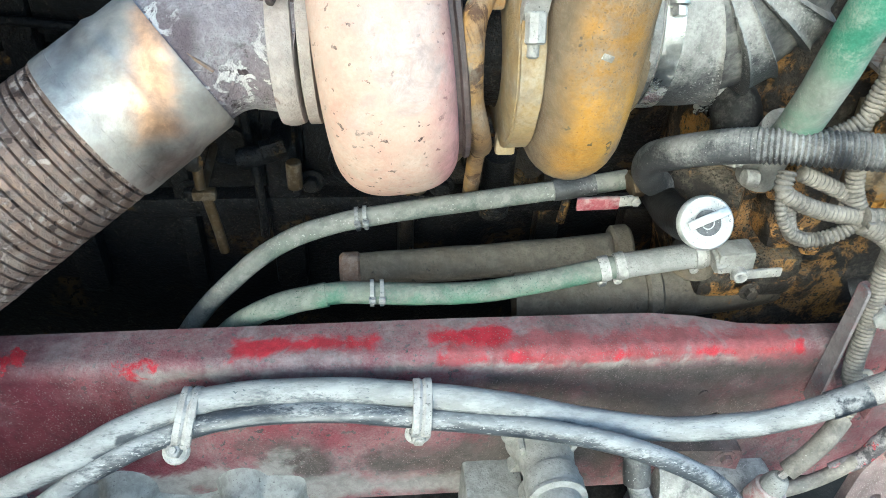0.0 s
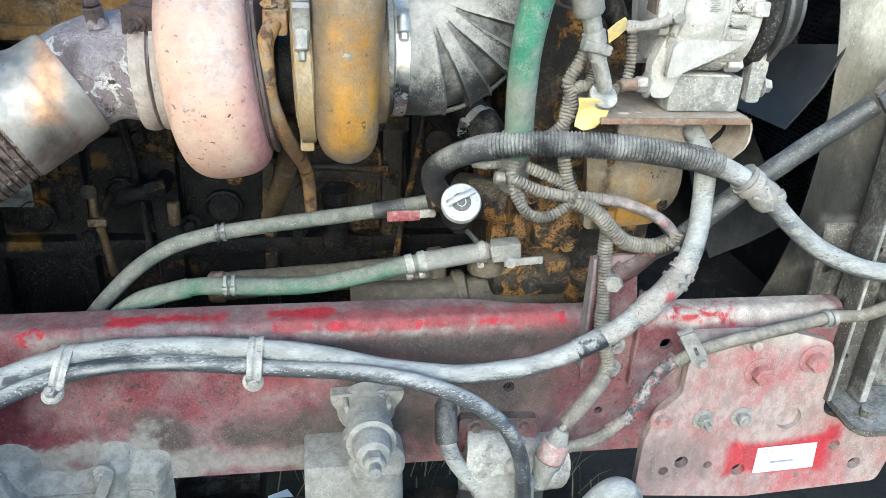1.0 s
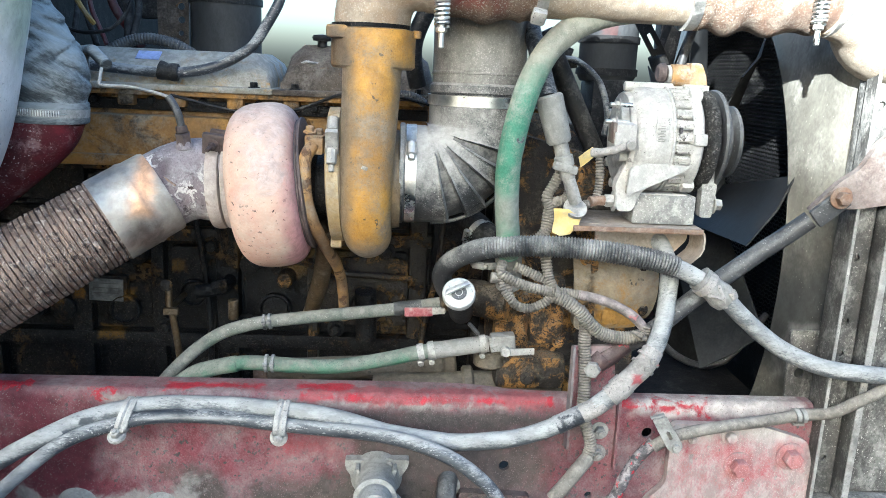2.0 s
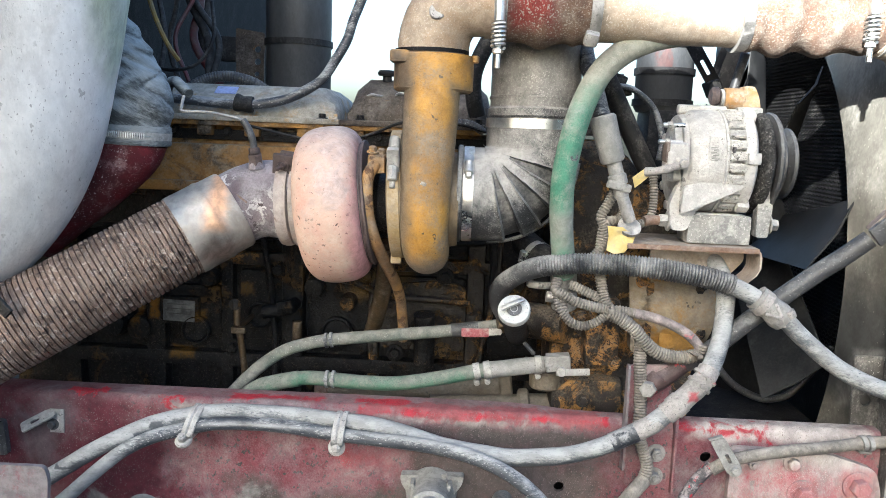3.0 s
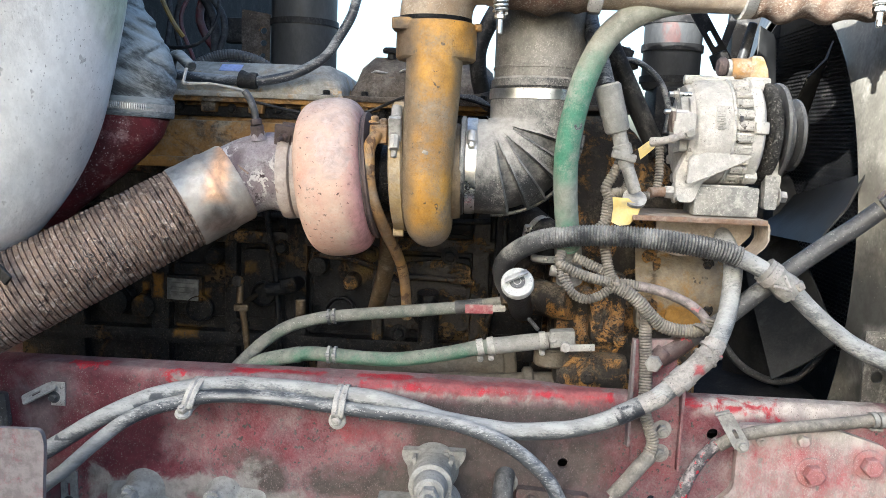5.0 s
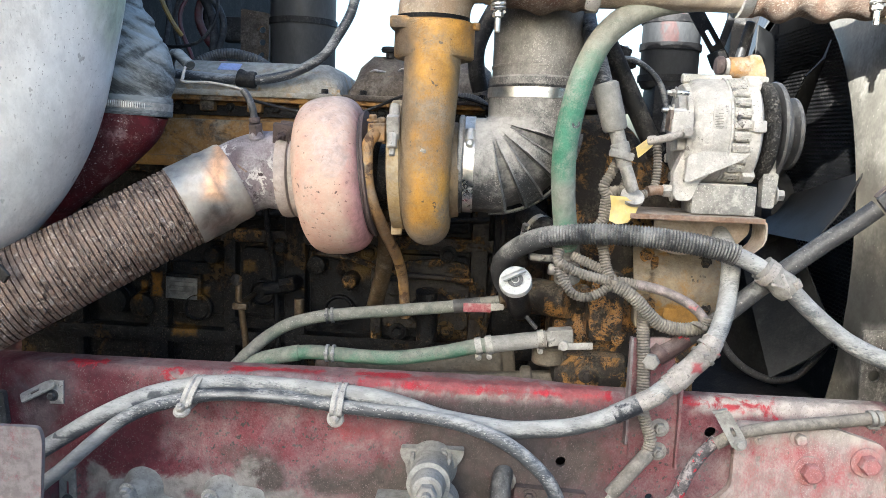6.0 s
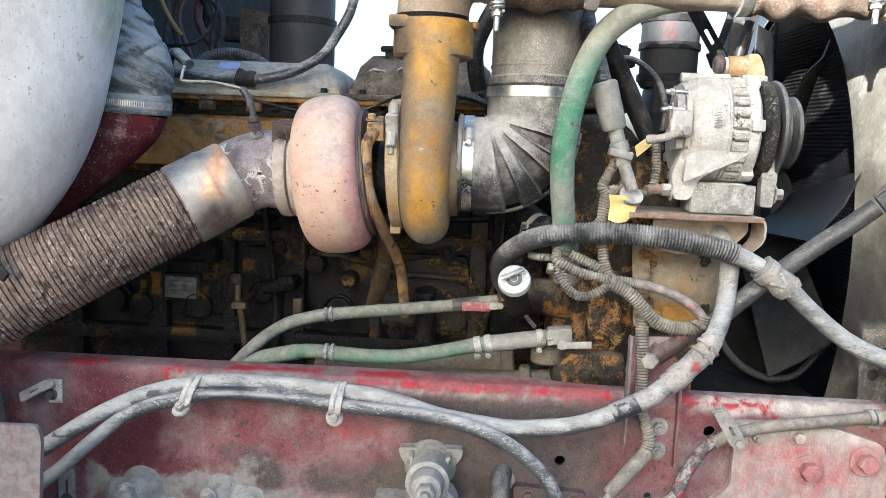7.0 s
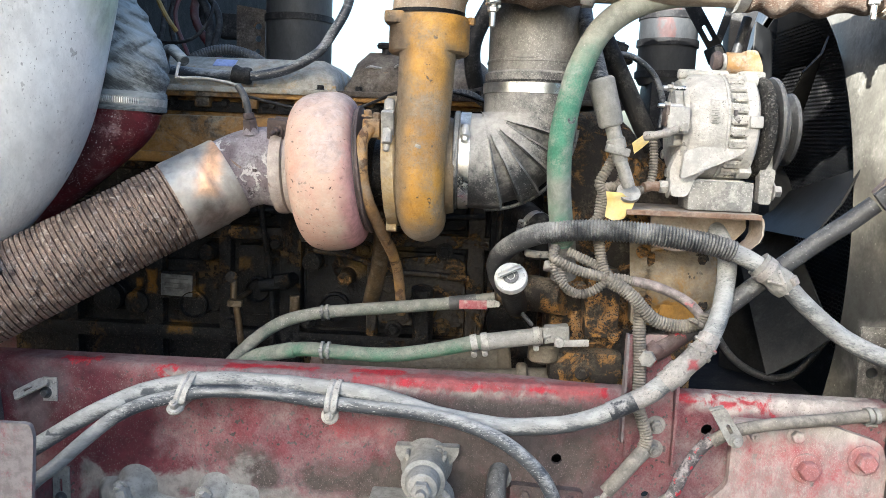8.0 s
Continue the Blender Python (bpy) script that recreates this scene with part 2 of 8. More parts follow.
M_FLEX = weathered("rusty_flex_steel", (0.20, 0.145, 0.118), (0.30, 0.215, 0.17), 0.42, metal=0.72, dust=0.20, dust_col=(0.30, 0.235, 0.195), edge=0.22, big=20.0, cover=(0.44, 0.355, 0.30), cover_amt=0.46, cover_scale=85, cover_edge=0.03, spots=(0.085, 0.06, 0.05), spot_amt=0.5, spot_scale=70, grain=230, bump=0.7)
M_SLEEVE = weathered("heat_tinted_stainless", (0.37, 0.335, 0.295), (0.52, 0.495, 0.455), 0.46, metal=0.95, dust=0.24, dust_col=(0.34, 0.30, 0.255), big=6.0, grain=160, bump=0.08, zones=(((0.66, 0.40, 0.24), (-0.172, 0.62, 1.345), (0.016, 0.10, 0.05), 0.012, 0.03, 14.0), ((0.34, 0.36, 0.38), (-0.245, 0.60, 1.335), (0.022, 0.08, 0.022), 0.02, 0.06, 16.0), ((0.36, 0.31, 0.27), (-0.185, 0.62, 1.255), (0.09, 0.08, 0.018), 0.012, 0.08, 24.0)))
M_STEEL = weathered("bright_clamp_steel", (0.62, 0.62, 0.60), (0.72, 0.72, 0.70), 0.28, metal=1.0, dust=0.05, up=0.3, dust_col=(0.42, 0.40, 0.37), big=20, bump=0.15)
M_STEEL_DUSTY = weathered("dusty_zinc_steel", (0.30, 0.295, 0.28), (0.40, 0.39, 0.37), 0.45, metal=0.7, dust=0.42, up=0.35, dust_col=(0.44, 0.43, 0.41), edge=0.35, big=24, bump=0.3, pepper=(0.16, 0.155, 0.15), pepper_amt=0.35)
M_YELLOW = weathered("worn_yellow_paint", (0.47, 0.25, 0.036), (0.30, 0.155, 0.03), 0.42, dust=0.25, up=0.0, dust_col=(0.25, 0.215, 0.165), edge=0.4, big=7.0, grain=190, bump=0.5, spots=(0.10, 0.06, 0.025), spot_amt=0.26, spot_scale=70, pepper=(0.16, 0.11, 0.06), pepper_amt=0.3, pepper_scale=420, zones=(((0.26, 0.225, 0.18), (0.19, 0.6, 1.235), (0.08, 0.2, 0.022), 0.022, 0.05, 14.0), ((0.17, 0.14, 0.105), (0.146, 0.6, 1.40), (0.014, 0.2, 0.16), 0.014, 0.03, 14.0), ((0.15, 0.115, 0.07), (0.237, 0.6, 1.40), (0.013, 0.2, 0.15), 0.012, 0.03, 14.0), ((0.11, 0.085, 0.06), (0.140, 0.6, 1.575), (0.020, 0.2, 0.03), 0.015, 0.05, 18.0)))
M_YELLOW_PALE = weathered("chalky_yellow_clamp", (0.35, 0.26, 0.13), (0.29, 0.195, 0.08), 0.6, dust=0.30, dust_col=(0.40, 0.35, 0.27), big=14, cover=(0.19, 0.085, 0.03), cover_amt=0.22, cover_scale=30, bump=0.4)
M_CLAMPGREY = weathered("chalky_grey_clamp", (0.34, 0.285, 0.255), (0.42, 0.36, 0.33), 0.6, dust=0.3, dust_col=(0.46, 0.42, 0.39), big=14, cover=(0.20, 0.13, 0.10), cover_amt=0.2, cover_scale=30, bump=0.4)
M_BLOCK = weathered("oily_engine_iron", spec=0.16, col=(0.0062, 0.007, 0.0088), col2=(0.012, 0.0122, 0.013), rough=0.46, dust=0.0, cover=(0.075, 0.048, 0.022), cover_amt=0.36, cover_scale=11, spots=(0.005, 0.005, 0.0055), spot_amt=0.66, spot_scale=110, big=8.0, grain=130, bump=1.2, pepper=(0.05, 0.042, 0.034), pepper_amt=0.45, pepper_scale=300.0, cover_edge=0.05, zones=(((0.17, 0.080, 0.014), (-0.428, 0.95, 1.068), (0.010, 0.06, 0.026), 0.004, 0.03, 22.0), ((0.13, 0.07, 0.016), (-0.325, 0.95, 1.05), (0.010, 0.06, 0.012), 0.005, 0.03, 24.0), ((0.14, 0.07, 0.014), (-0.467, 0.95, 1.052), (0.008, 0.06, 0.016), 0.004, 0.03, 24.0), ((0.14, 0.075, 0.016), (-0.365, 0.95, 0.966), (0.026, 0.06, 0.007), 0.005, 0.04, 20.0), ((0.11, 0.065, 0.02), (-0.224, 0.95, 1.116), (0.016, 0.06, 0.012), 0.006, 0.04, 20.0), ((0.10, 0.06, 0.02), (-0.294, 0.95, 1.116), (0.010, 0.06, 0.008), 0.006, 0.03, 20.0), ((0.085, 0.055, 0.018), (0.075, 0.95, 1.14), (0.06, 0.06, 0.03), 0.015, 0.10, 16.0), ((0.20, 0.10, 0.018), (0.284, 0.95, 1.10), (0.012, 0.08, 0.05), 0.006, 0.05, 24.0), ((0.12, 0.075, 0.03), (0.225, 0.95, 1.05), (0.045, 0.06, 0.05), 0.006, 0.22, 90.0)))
M_HEAD = weathered("stained_yellow_head", spec=0.3, col=(0.34, 0.18, 0.042), col2=(0.17, 0.093, 0.028), rough=0.6, dust=0.10, up=0.3, dust_col=(0.27, 0.235, 0.185), cover=(0.025, 0.02, 0.016), cover_amt=0.46, cover_scale=16, big=7.0, bump=0.6, cover_edge=0.08)
M_TIMING = weathered("oily_yellow_cover", spec=0.45, col=(0.36, 0.185, 0.042), col2=(0.21, 0.11, 0.032), rough=0.42, dust=0.06, up=0.5, dust_col=(0.19, 0.165, 0.13), cover=(0.016, 0.013, 0.011), cover_amt=0.66, cover_scale=17, spots=(0.02, 0.015, 0.012), spot_amt=0.55, spot_scale=120, big=9.0, bump=1.0, pepper=(0.012, 0.010, 0.009), pepper_amt=0.65, pepper_scale=330.0, cover_edge=0.05)
M_PIPEDUST = weathered("stained_brown_pipe", (0.085, 0.068, 0.046), (0.135, 0.11, 0.078), 0.6, dust=0.34, up=0.4, dust_col=(0.17, 0.15, 0.12), edge=0.4, cover=(0.28, 0.13, 0.02), cover_amt=0.22, cover_scale=12, spots=(0.03, 0.025, 0.02), spot_amt=0.35, spot_scale=60, big=9.0, bump=0.6)
M_BLOCKY = weathered("oily_yellow_iron", spec=0.42, col=(0.012, 0.011, 0.010), col2=(0.030, 0.022, 0.014), rough=0.42, cover=(0.18, 0.098, 0.027), cover_amt=0.50, cover_scale=15, spots=(0.008, 0.007, 0.007), spot_amt=0.66, spot_scale=120, big=8.0, grain=130, bump=1.2, pepper=(0.012, 0.010, 0.009), pepper_amt=0.75, pepper_scale=330.0, cover_edge=0.05)
M_PUMPDUST = weathered("dusty_beige_cover", (0.21, 0.165, 0.10), (0.29, 0.235, 0.16), 0.6, dust=0.36, up=0.2, dust_col=(0.31, 0.275, 0.225), cover=(0.34, 0.175, 0.026), cover_amt=0.40, cover_scale=20, spots=(0.05, 0.04, 0.03), spot_amt=0.3, spot_scale=50, big=9.0, bump=0.6, cover_edge=0.12, zones=(((0.36, 0.19, 0.03), (0.645, 0.75, 1.105), (0.06, 0.1, 0.022), 0.012, 0.10, 26.0), ((0.05, 0.036, 0.022), (0.598, 0.75, 1.13), (0.008, 0.1, 0.06), 0.006, 0.04, 30.0)))
M_CAST = weathered("dusty_grey_casting", (0.17, 0.165, 0.155), (0.27, 0.265, 0.25), 0.7, dust=0.55, up=0.3, dust_col=(0.30, 0.296, 0.28), edge=0.35, big=12, bump=0.5, pepper=(0.12, 0.115, 0.11), pepper_amt=0.28)
M_ALU = weathered("cast_aluminium", (0.40, 0.39, 0.37), (0.52, 0.51, 0.485), 0.5, metal=0.2, dust=0.42, up=0.1, dust_col=(0.56, 0.55, 0.525), edge=0.4, big=16, bump=0.5, spots=(0.16, 0.15, 0.14), spot_amt=0.34, spot_scale=60, pepper=(0.22, 0.21, 0.20), pepper_amt=0.32, vary=0.35)
M_ALU_FIN = weathered("gritty_aluminium_fins", (0.38, 0.37, 0.34), (0.52, 0.505, 0.47), 0.6, metal=0.15, dust=0.36, up=0.2, dust_col=(0.58, 0.56, 0.52), edge=0.3, big=40, bump=0.8, spots=(0.10, 0.09, 0.075), spot_amt=0.42, spot_scale=110, pepper=(0.13, 0.12, 0.11), pepper_amt=0.4, vary=0.4)
M_GRIT = weathered("dirt_caked_black", spec=0.25, col=(0.018, 0.018, 0.018), col2=(0.045, 0.043, 0.04), rough=0.7, dust=0.22, up=0.2, dust_col=(0.15, 0.145, 0.135), edge=0.25, big=45, bump=1.6, pepper=(0.2, 0.19, 0.175), pepper_amt=0.5, pepper_scale=260)
M_EAR = weathered("rust_stained_yellow_ear", (0.26, 0.14, 0.045), (0.30, 0.205, 0.115), 0.6, dust=0.28, dust_col=(0.31, 0.27, 0.225), edge=0.3, big=26, bump=0.4, spots=(0.16, 0.08, 0.03), spot_amt=0.45, spot_scale=60)
M_ALU_DIRTY = weathered("dirty_aluminium", (0.17, 0.17, 0.165), (0.29, 0.285, 0.27), 0.6, metal=0.3, dust=0.32, up=0.3, dust_col=(0.46, 0.45, 0.42), edge=0.35, big=18, bump=0.4, pepper=(0.55, 0.54, 0.51), pepper_amt=0.4)
M_BLACK = weathered("sooty_black_steel", spec=0.2, col=(0.008, 0.008, 0.009), col2=(0.018, 0.018, 0.019), rough=0.55, dust=0.0, up=0.25, dust_col=(0.14, 0.135, 0.125), big=10, bump=0.3)
M_FAN = weathered("dusty_fan_plastic", spec=0.25, col=(0.014, 0.015, 0.016), col2=(0.028, 0.029, 0.031), rough=0.6, dust=0.12, dust_col=(0.068, 0.068, 0.066), edge=0.6, big=6, bump=0.15)
M_RUBBER = weathered("dusty_moulded_rubber", (0.018, 0.020, 0.022), (0.042, 0.044, 0.047), 0.40, dust=0.40, up=0.45, dust_col=(0.35, 0.34, 0.32), edge=0.46, big=9, grain=220, bump=0.3, pepper=(0.34, 0.335, 0.325), pepper_amt=0.42, pepper_scale=430, cover=(0.020, 0.022, 0.025), cover_amt=0.30, cover_scale=26, cover_edge=0.05,
                    zones=(((0.42, 0.405, 0.385), (0.290, 0.61, 1.440), (0.030, 0.09, 0.022), 0.050, 0.06, 12.0),))
M_GROOVERUBBER = weathered("shaded_groove_rubber", (0.018, 0.019, 0.021), (0.034, 0.035, 0.037), 0.5, dust=0.40, up=0.3, dust_col=(0.22, 0.215, 0.205), edge=0.5, big=14, bump=0.2)
M_DUCT = weathered("dusty_grey_duct", (0.135, 0.13, 0.12), (0.22, 0.21, 0.195), 0.42, metal=0.4, dust=0.22, dust_col=(0.36, 0.345, 0.32), edge=0.6, big=6, bump=0.3, pepper=(0.42, 0.40, 0.37), pepper_amt=0.5, pepper_scale=420, cover=(0.46, 0.44, 0.40), cover_amt=0.16, cover_scale=14, cover_edge=0.06)
M_SILVER = weathered("scuffed_aluminium_pipe", (0.60, 0.605, 0.61), (0.76, 0.76, 0.76), 0.42, metal=0.35, dust=0.30, up=0.0, dust_col=(0.68, 0.675, 0.665), edge=0.5, dust_low=0.84, spots=(0.32, 0.32, 0.315), spot_amt=0.24, spot_scale=60, big=5, bump=0.3, stretch=(1, 1, 0.6), cover=(0.50, 0.50, 0.49), cover_amt=0.30, cover_scale=11, cover_edge=0.08, pepper=(0.25, 0.25, 0.25), pepper_amt=0.2, vary=0.35, zones=(((0.36, 0.40, 0.30), (-0.315, 0.50, 1.62), (0.012, 0.2, 0.14), 0.012, 0.03, 20.0),))
M_CUFF = weathered("cracked_rubber_boot", (0.036, 0.042, 0.046), (0.078, 0.086, 0.09), 0.6, dust=0.42, up=0.55, dust_col=(0.31, 0.33, 0.332), edge=0.42, big=8, bump=0.5, stretch=(0.4, 0.6, 1.8), dust_low=0.8, vary=0.4, spots=(0.028, 0.031, 0.034), spot_amt=0.30, spot_scale=26)
M_FUNNEL = weathered("dusty_red_funnel", (0.12, 0.008, 0.015), (0.06, 0.009, 0.013), 0.5, dust=0.08, dust_col=(0.26, 0.16, 0.155), edge=0.3, big=13, bump=0.3, pepper=(0.36, 0.30, 0.29), pepper_amt=0.3)
M_HOTPIPE = weathered("sandy_charge_pipe", (0.36, 0.26, 0.17), (0.46, 0.36, 0.26), 0.5, metal=0.3, dust=0.40, up=-0.3, dust_col=(0.46, 0.39, 0.31), edge=0.4, big=7, grain=240, bump=0.45, pepper=(0.56, 0.50, 0.42), pepper_amt=0.5)
M_HUMP = weathered("gritty_brown_coupler", (0.13, 0.075, 0.05), (0.24, 0.145, 0.095), 0.7, dust=0.34, dust_col=(0.36, 0.29, 0.23), edge=0.35, big=12, grain=260, bump=1.4, pepper=(0.48, 0.42, 0.35), pepper_amt=0.6, zones=(((0.28, 0.035, 0.03), (0.345, 0.54, 1.67), (0.03, 0.05, 0.03), 0.02, 0.06, 14.0),))
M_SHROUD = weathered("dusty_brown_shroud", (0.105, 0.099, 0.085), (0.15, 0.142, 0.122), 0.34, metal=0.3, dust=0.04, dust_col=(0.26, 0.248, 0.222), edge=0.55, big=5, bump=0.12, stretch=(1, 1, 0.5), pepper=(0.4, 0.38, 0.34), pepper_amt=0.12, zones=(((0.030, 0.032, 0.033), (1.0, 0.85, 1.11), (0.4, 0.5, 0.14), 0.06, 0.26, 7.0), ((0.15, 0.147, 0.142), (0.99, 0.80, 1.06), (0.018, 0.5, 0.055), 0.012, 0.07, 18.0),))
M_CHANNEL = weathered("dusty_radiator_channel", (0.055, 0.053, 0.05), (0.105, 0.10, 0.092), 0.6, metal=0.2, dust=0.24, up=0.3, dust_col=(0.30, 0.292, 0.272), edge=0.35, spots=(0.24, 0.04, 0.04), spot_amt=0.12, spot_scale=9, big=9, bump=0.4, stretch=(1, 1, 0.8), pepper=(0.45, 0.43, 0.4), pepper_amt=0.3)
M_MESH = weathered("radiator_mesh", (0.34, 0.33, 0.30), (0.45, 0.43, 0.39), 0.5, metal=0.0, dust=0.25, dust_col=(0.42, 0.39, 0.34), big=12, bump=0.2)
M_RUST = weathered("rusty_brown_steel", (0.14, 0.08, 0.05), (0.23, 0.145, 0.095), 0.7, dust=0.24, up=0.2, dust_col=(0.28, 0.225, 0.19), edge=0.4, cover=(0.34, 0.17, 0.05), cover_amt=0.2, cover_scale=22, big=14, bump=0.5)
M_SHIELD = weathered("sooty_heat_shield", (0.06, 0.045, 0.043), (0.10, 0.075, 0.07), 0.6, metal=0.2, dust=0.15, dust_col=(0.17, 0.13, 0.125), big=14, bump=0.4)
M_STOP = weathered("rusty_stop_paint", (0.05, 0.030, 0.030), (0.085, 0.055, 0.052), 0.5, dust=0.10, up=0.3, dust_col=(0.17, 0.14, 0.135), edge=0.35, spots=RED, spot_amt=0.35, spot_scale=40, big=18, bump=0.4)
M_TAPELOOM = weathered("stained_taped_loom", (0.10, 0.088, 0.085), (0.17, 0.145, 0.14), 0.6, dust=0.35, up=0.35, dust_col=(0.32, 0.275, 0.265), edge=0.4, spots=(0.36, 0.10, 0.11), spot_amt=0.4, spot_scale=22, big=18, bump=0.4)
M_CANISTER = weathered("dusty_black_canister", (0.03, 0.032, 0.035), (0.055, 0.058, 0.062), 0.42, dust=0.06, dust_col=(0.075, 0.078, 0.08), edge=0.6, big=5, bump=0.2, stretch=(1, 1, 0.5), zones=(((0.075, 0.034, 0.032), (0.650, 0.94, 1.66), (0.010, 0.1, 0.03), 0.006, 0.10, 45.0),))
M_BROWN = weathered("dull_brown_casting", (0.095, 0.07, 0.06), (0.15, 0.115, 0.10), 0.55, dust=0.22, up=0.3, dust_col=(0.26, 0.225, 0.205), edge=0.45, cover=(0.20, 0.10, 0.05), cover_amt=0.2, cover_scale=22, big=12, bump=0.35)
M_TRAY = weathered("dusty_beige_tray", (0.27, 0.21, 0.16), (0.36, 0.30, 0.24), 0.65, dust=0.42, dust_col=(0.44, 0.385, 0.325), edge=0.4, spots=(0.22, 0.10, 0.05), spot_amt=0.4, spot_scale=18, big=12, bump=0.4)
M_ROD = weathered("grey_painted_rod", (0.038, 0.039, 0.042), (0.062, 0.063, 0.066), 0.45, dust=0.06, up=0.30, dust_col=(0.19, 0.193, 0.193), edge=0.4, big=12, bump=0.2, pepper=(0.4, 0.4, 0.4), pepper_amt=0.2)
M_TAPE = weathered("chalky_white_tape", (0.20, 0.19, 0.18), (0.33, 0.31, 0.295), 0.7, dust=0.30, up=0.3, dust_col=(0.37, 0.35, 0.33), edge=0.3, spots=(0.42, 0.03, 0.05), spot_amt=0.36, spot_scale=30, big=16, bump=0.6, pepper=(0.14, 0.13, 0.13), pepper_amt=0.35, zones=(((0.30, 0.05, 0.06), (0.637, 0.525, 1.068), (0.009, 0.1, 0.009), 0.004, 0.03, 40.0),))
M_BTAPE = weathered("black_tape", (0.015, 0.019, 0.027), (0.04, 0.044, 0.053), 0.4, dust=0.18, up=0.5, dust_col=(0.36, 0.36, 0.36), edge=0.3, big=25, bump=0.3)
M_REDTAPE = weathered("red_striped_loom", (0.035, 0.032, 0.036), (0.075, 0.07, 0.075), 0.55, dust=0.24, up=0.35, dust_col=(0.34, 0.31, 0.31), edge=0.25, spots=RED, spot_amt=0.52, spot_scale=75, big=30, bump=0.4)
M_PINK = weathered("faded_pink_connector", (0.30, 0.10, 0.11), (0.38, 0.20, 0.195), 0.6, dust=0.45, up=0.3, dust_col=(0.46, 0.41, 0.39), edge=0.35, big=22, bump=0.3)
M_TAG = weathered("yellow_paper_tag", (0.62, 0.48, 0.16), (0.68, 0.56, 0.25), 0.8, dust=0.15, dust_col=(0.5, 0.44, 0.3), big=25, bump=0.2, vary=0.3)
M_CAP = weathered("zinc_filler_cap", (0.44, 0.455, 0.455), (0.54, 0.55, 0.545), 0.42, metal=0.6, dust=0.40, up=0.2, dust_col=(0.52, 0.525, 0.51), edge=0.4, big=26, bump=0.25, pepper=(0.2, 0.2, 0.2), pepper_amt=0.3)
M_HANDLE = weathered("red_valve_grip", (0.24, 0.02, 0.04), (0.28, 0.07, 0.085), 0.45, dust=0.25, up=0.3, dust_col=(0.42, 0.33, 0.32), big=30, bump=0.1)
M_WHITE = weathered("white_sticker", (0.76, 0.76, 0.76), (0.80, 0.80, 0.80), 0.5, dust=0.0, big=20, bump=0.05, vary=0.1)
M_INK = weathered("grey_blue_ink", (0.20, 0.25, 0.36), (0.24, 0.28, 0.38), 0.6, big=20, bump=0.05)
M_PLATE = weathered("bare_data_plate", (0.07, 0.074, 0.078), (0.19, 0.195, 0.20), 0.42, metal=0.5, dust=0.2, dust_col=(0.15, 0.155, 0.16), big=45, bump=0.15)
M_VALVECOVER = weathered("dusty_valve_cover", (0.15, 0.135, 0.105), (0.24, 0.21, 0.15), 0.6, dust=0.36, up=0.45, dust_col=(0.39, 0.375, 0.335), edge=0.4, cover=(0.32, 0.18, 0.04), cover_amt=0.54, cover_scale=14, big=8, bump=0.5)
M_SOOTCOVER = weathered("sooty_valve_cover", spec=0.3, col=(0.04, 0.031, 0.026), col2=(0.075, 0.058, 0.042), rough=0.6, dust=0.12, up=0.4, dust_col=(0.20, 0.18, 0.155), cover=(0.18, 0.095, 0.028), cover_amt=0.2, cover_scale=20, big=9, bump=0.8, pepper=(0.2, 0.17, 0.13), pepper_amt=0.3)
M_FIREWALL = weathered("sooty_firewall", spec=0.1, col=(0.007, 0.007, 0.0075), col2=(0.019, 0.019, 0.0195), rough=0.8, dust=0.14, dust_col=(0.06, 0.058, 0.056), big=14, bump=0.4)
M_WIRE_RED = weathered("dull_red_wire", (0.08, 0.014, 0.017), (0.06, 0.02, 0.02), 0.5, dust=0.15, dust_col=(0.11, 0.09, 0.085), big=30, bump=0.05)
M_WIRE_YELLOW = weathered("yellow_wire", (0.22, 0.145, 0.025), (0.18, 0.12, 0.03), 0.5, dust=0.2, dust_col=(0.2, 0.17, 0.13), big=30, bump=0.05)
M_WIRE_DARK = weathered("sooty_wire", spec=0.2, col=(0.014, 0.014, 0.015), col2=(0.03, 0.03, 0.031), rough=0.6, dust=0.2, dust_col=(0.085, 0.085, 0.085), big=30, bump=0.05)
M_BRASS = weathered("tarnished_brass", (0.085, 0.055, 0.025), (0.06, 0.04, 0.02), 0.5, metal=0.4, dust=0.12, dust_col=(0.2, 0.17, 0.13), big=30, bump=0.2)
M_BLUE = weathered("pale_blue_label", (0.30, 0.36, 0.62), (0.36, 0.42, 0.66), 0.6, big=20, bump=0.05)
M_SHADEWALL = weathered("grey_render", (0.40, 0.39, 0.37), (0.48, 0.47, 0.44), 0.85, big=0.6, grain=40, bump=0.3)
M_GROUND = weathered("dusty_ground", spec=0.1, col=(0.016, 0.015, 0.013), col2=(0.03, 0.028, 0.024), rough=0.9, big=1.5, spots=(0.02, 0.018, 0.016), spot_amt=0.4, spot_scale=9, grain=90, bump=0.8)
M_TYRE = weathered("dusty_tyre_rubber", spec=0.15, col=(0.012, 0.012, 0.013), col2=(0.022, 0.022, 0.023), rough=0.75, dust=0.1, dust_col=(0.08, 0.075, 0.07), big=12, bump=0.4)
M_GRASS = weathered("dry_weeds", (0.06, 0.056, 0.03), (0.09, 0.08, 0.045), 0.8, big=20, bump=0.1)


# ---- geometry helpers ----
def part(name, bm, material, parent=None, label="", angle=38):
    me = bpy.data.meshes.new(name)
    bmesh.ops.recalc_face_normals(bm, faces=bm.faces[:])
    bm.to_mesh(me)
    bm.free()
    me.materials.append(material)
    me.polygons.foreach_set("use_smooth", [True] * len(me.polygons))
    me.set_sharp_from_angle(angle=radians(angle))
    ob = new(name, me)
    if parent is not None:
        hang(ob, parent)
    if label:
        tagged(ob, label)
    return ob


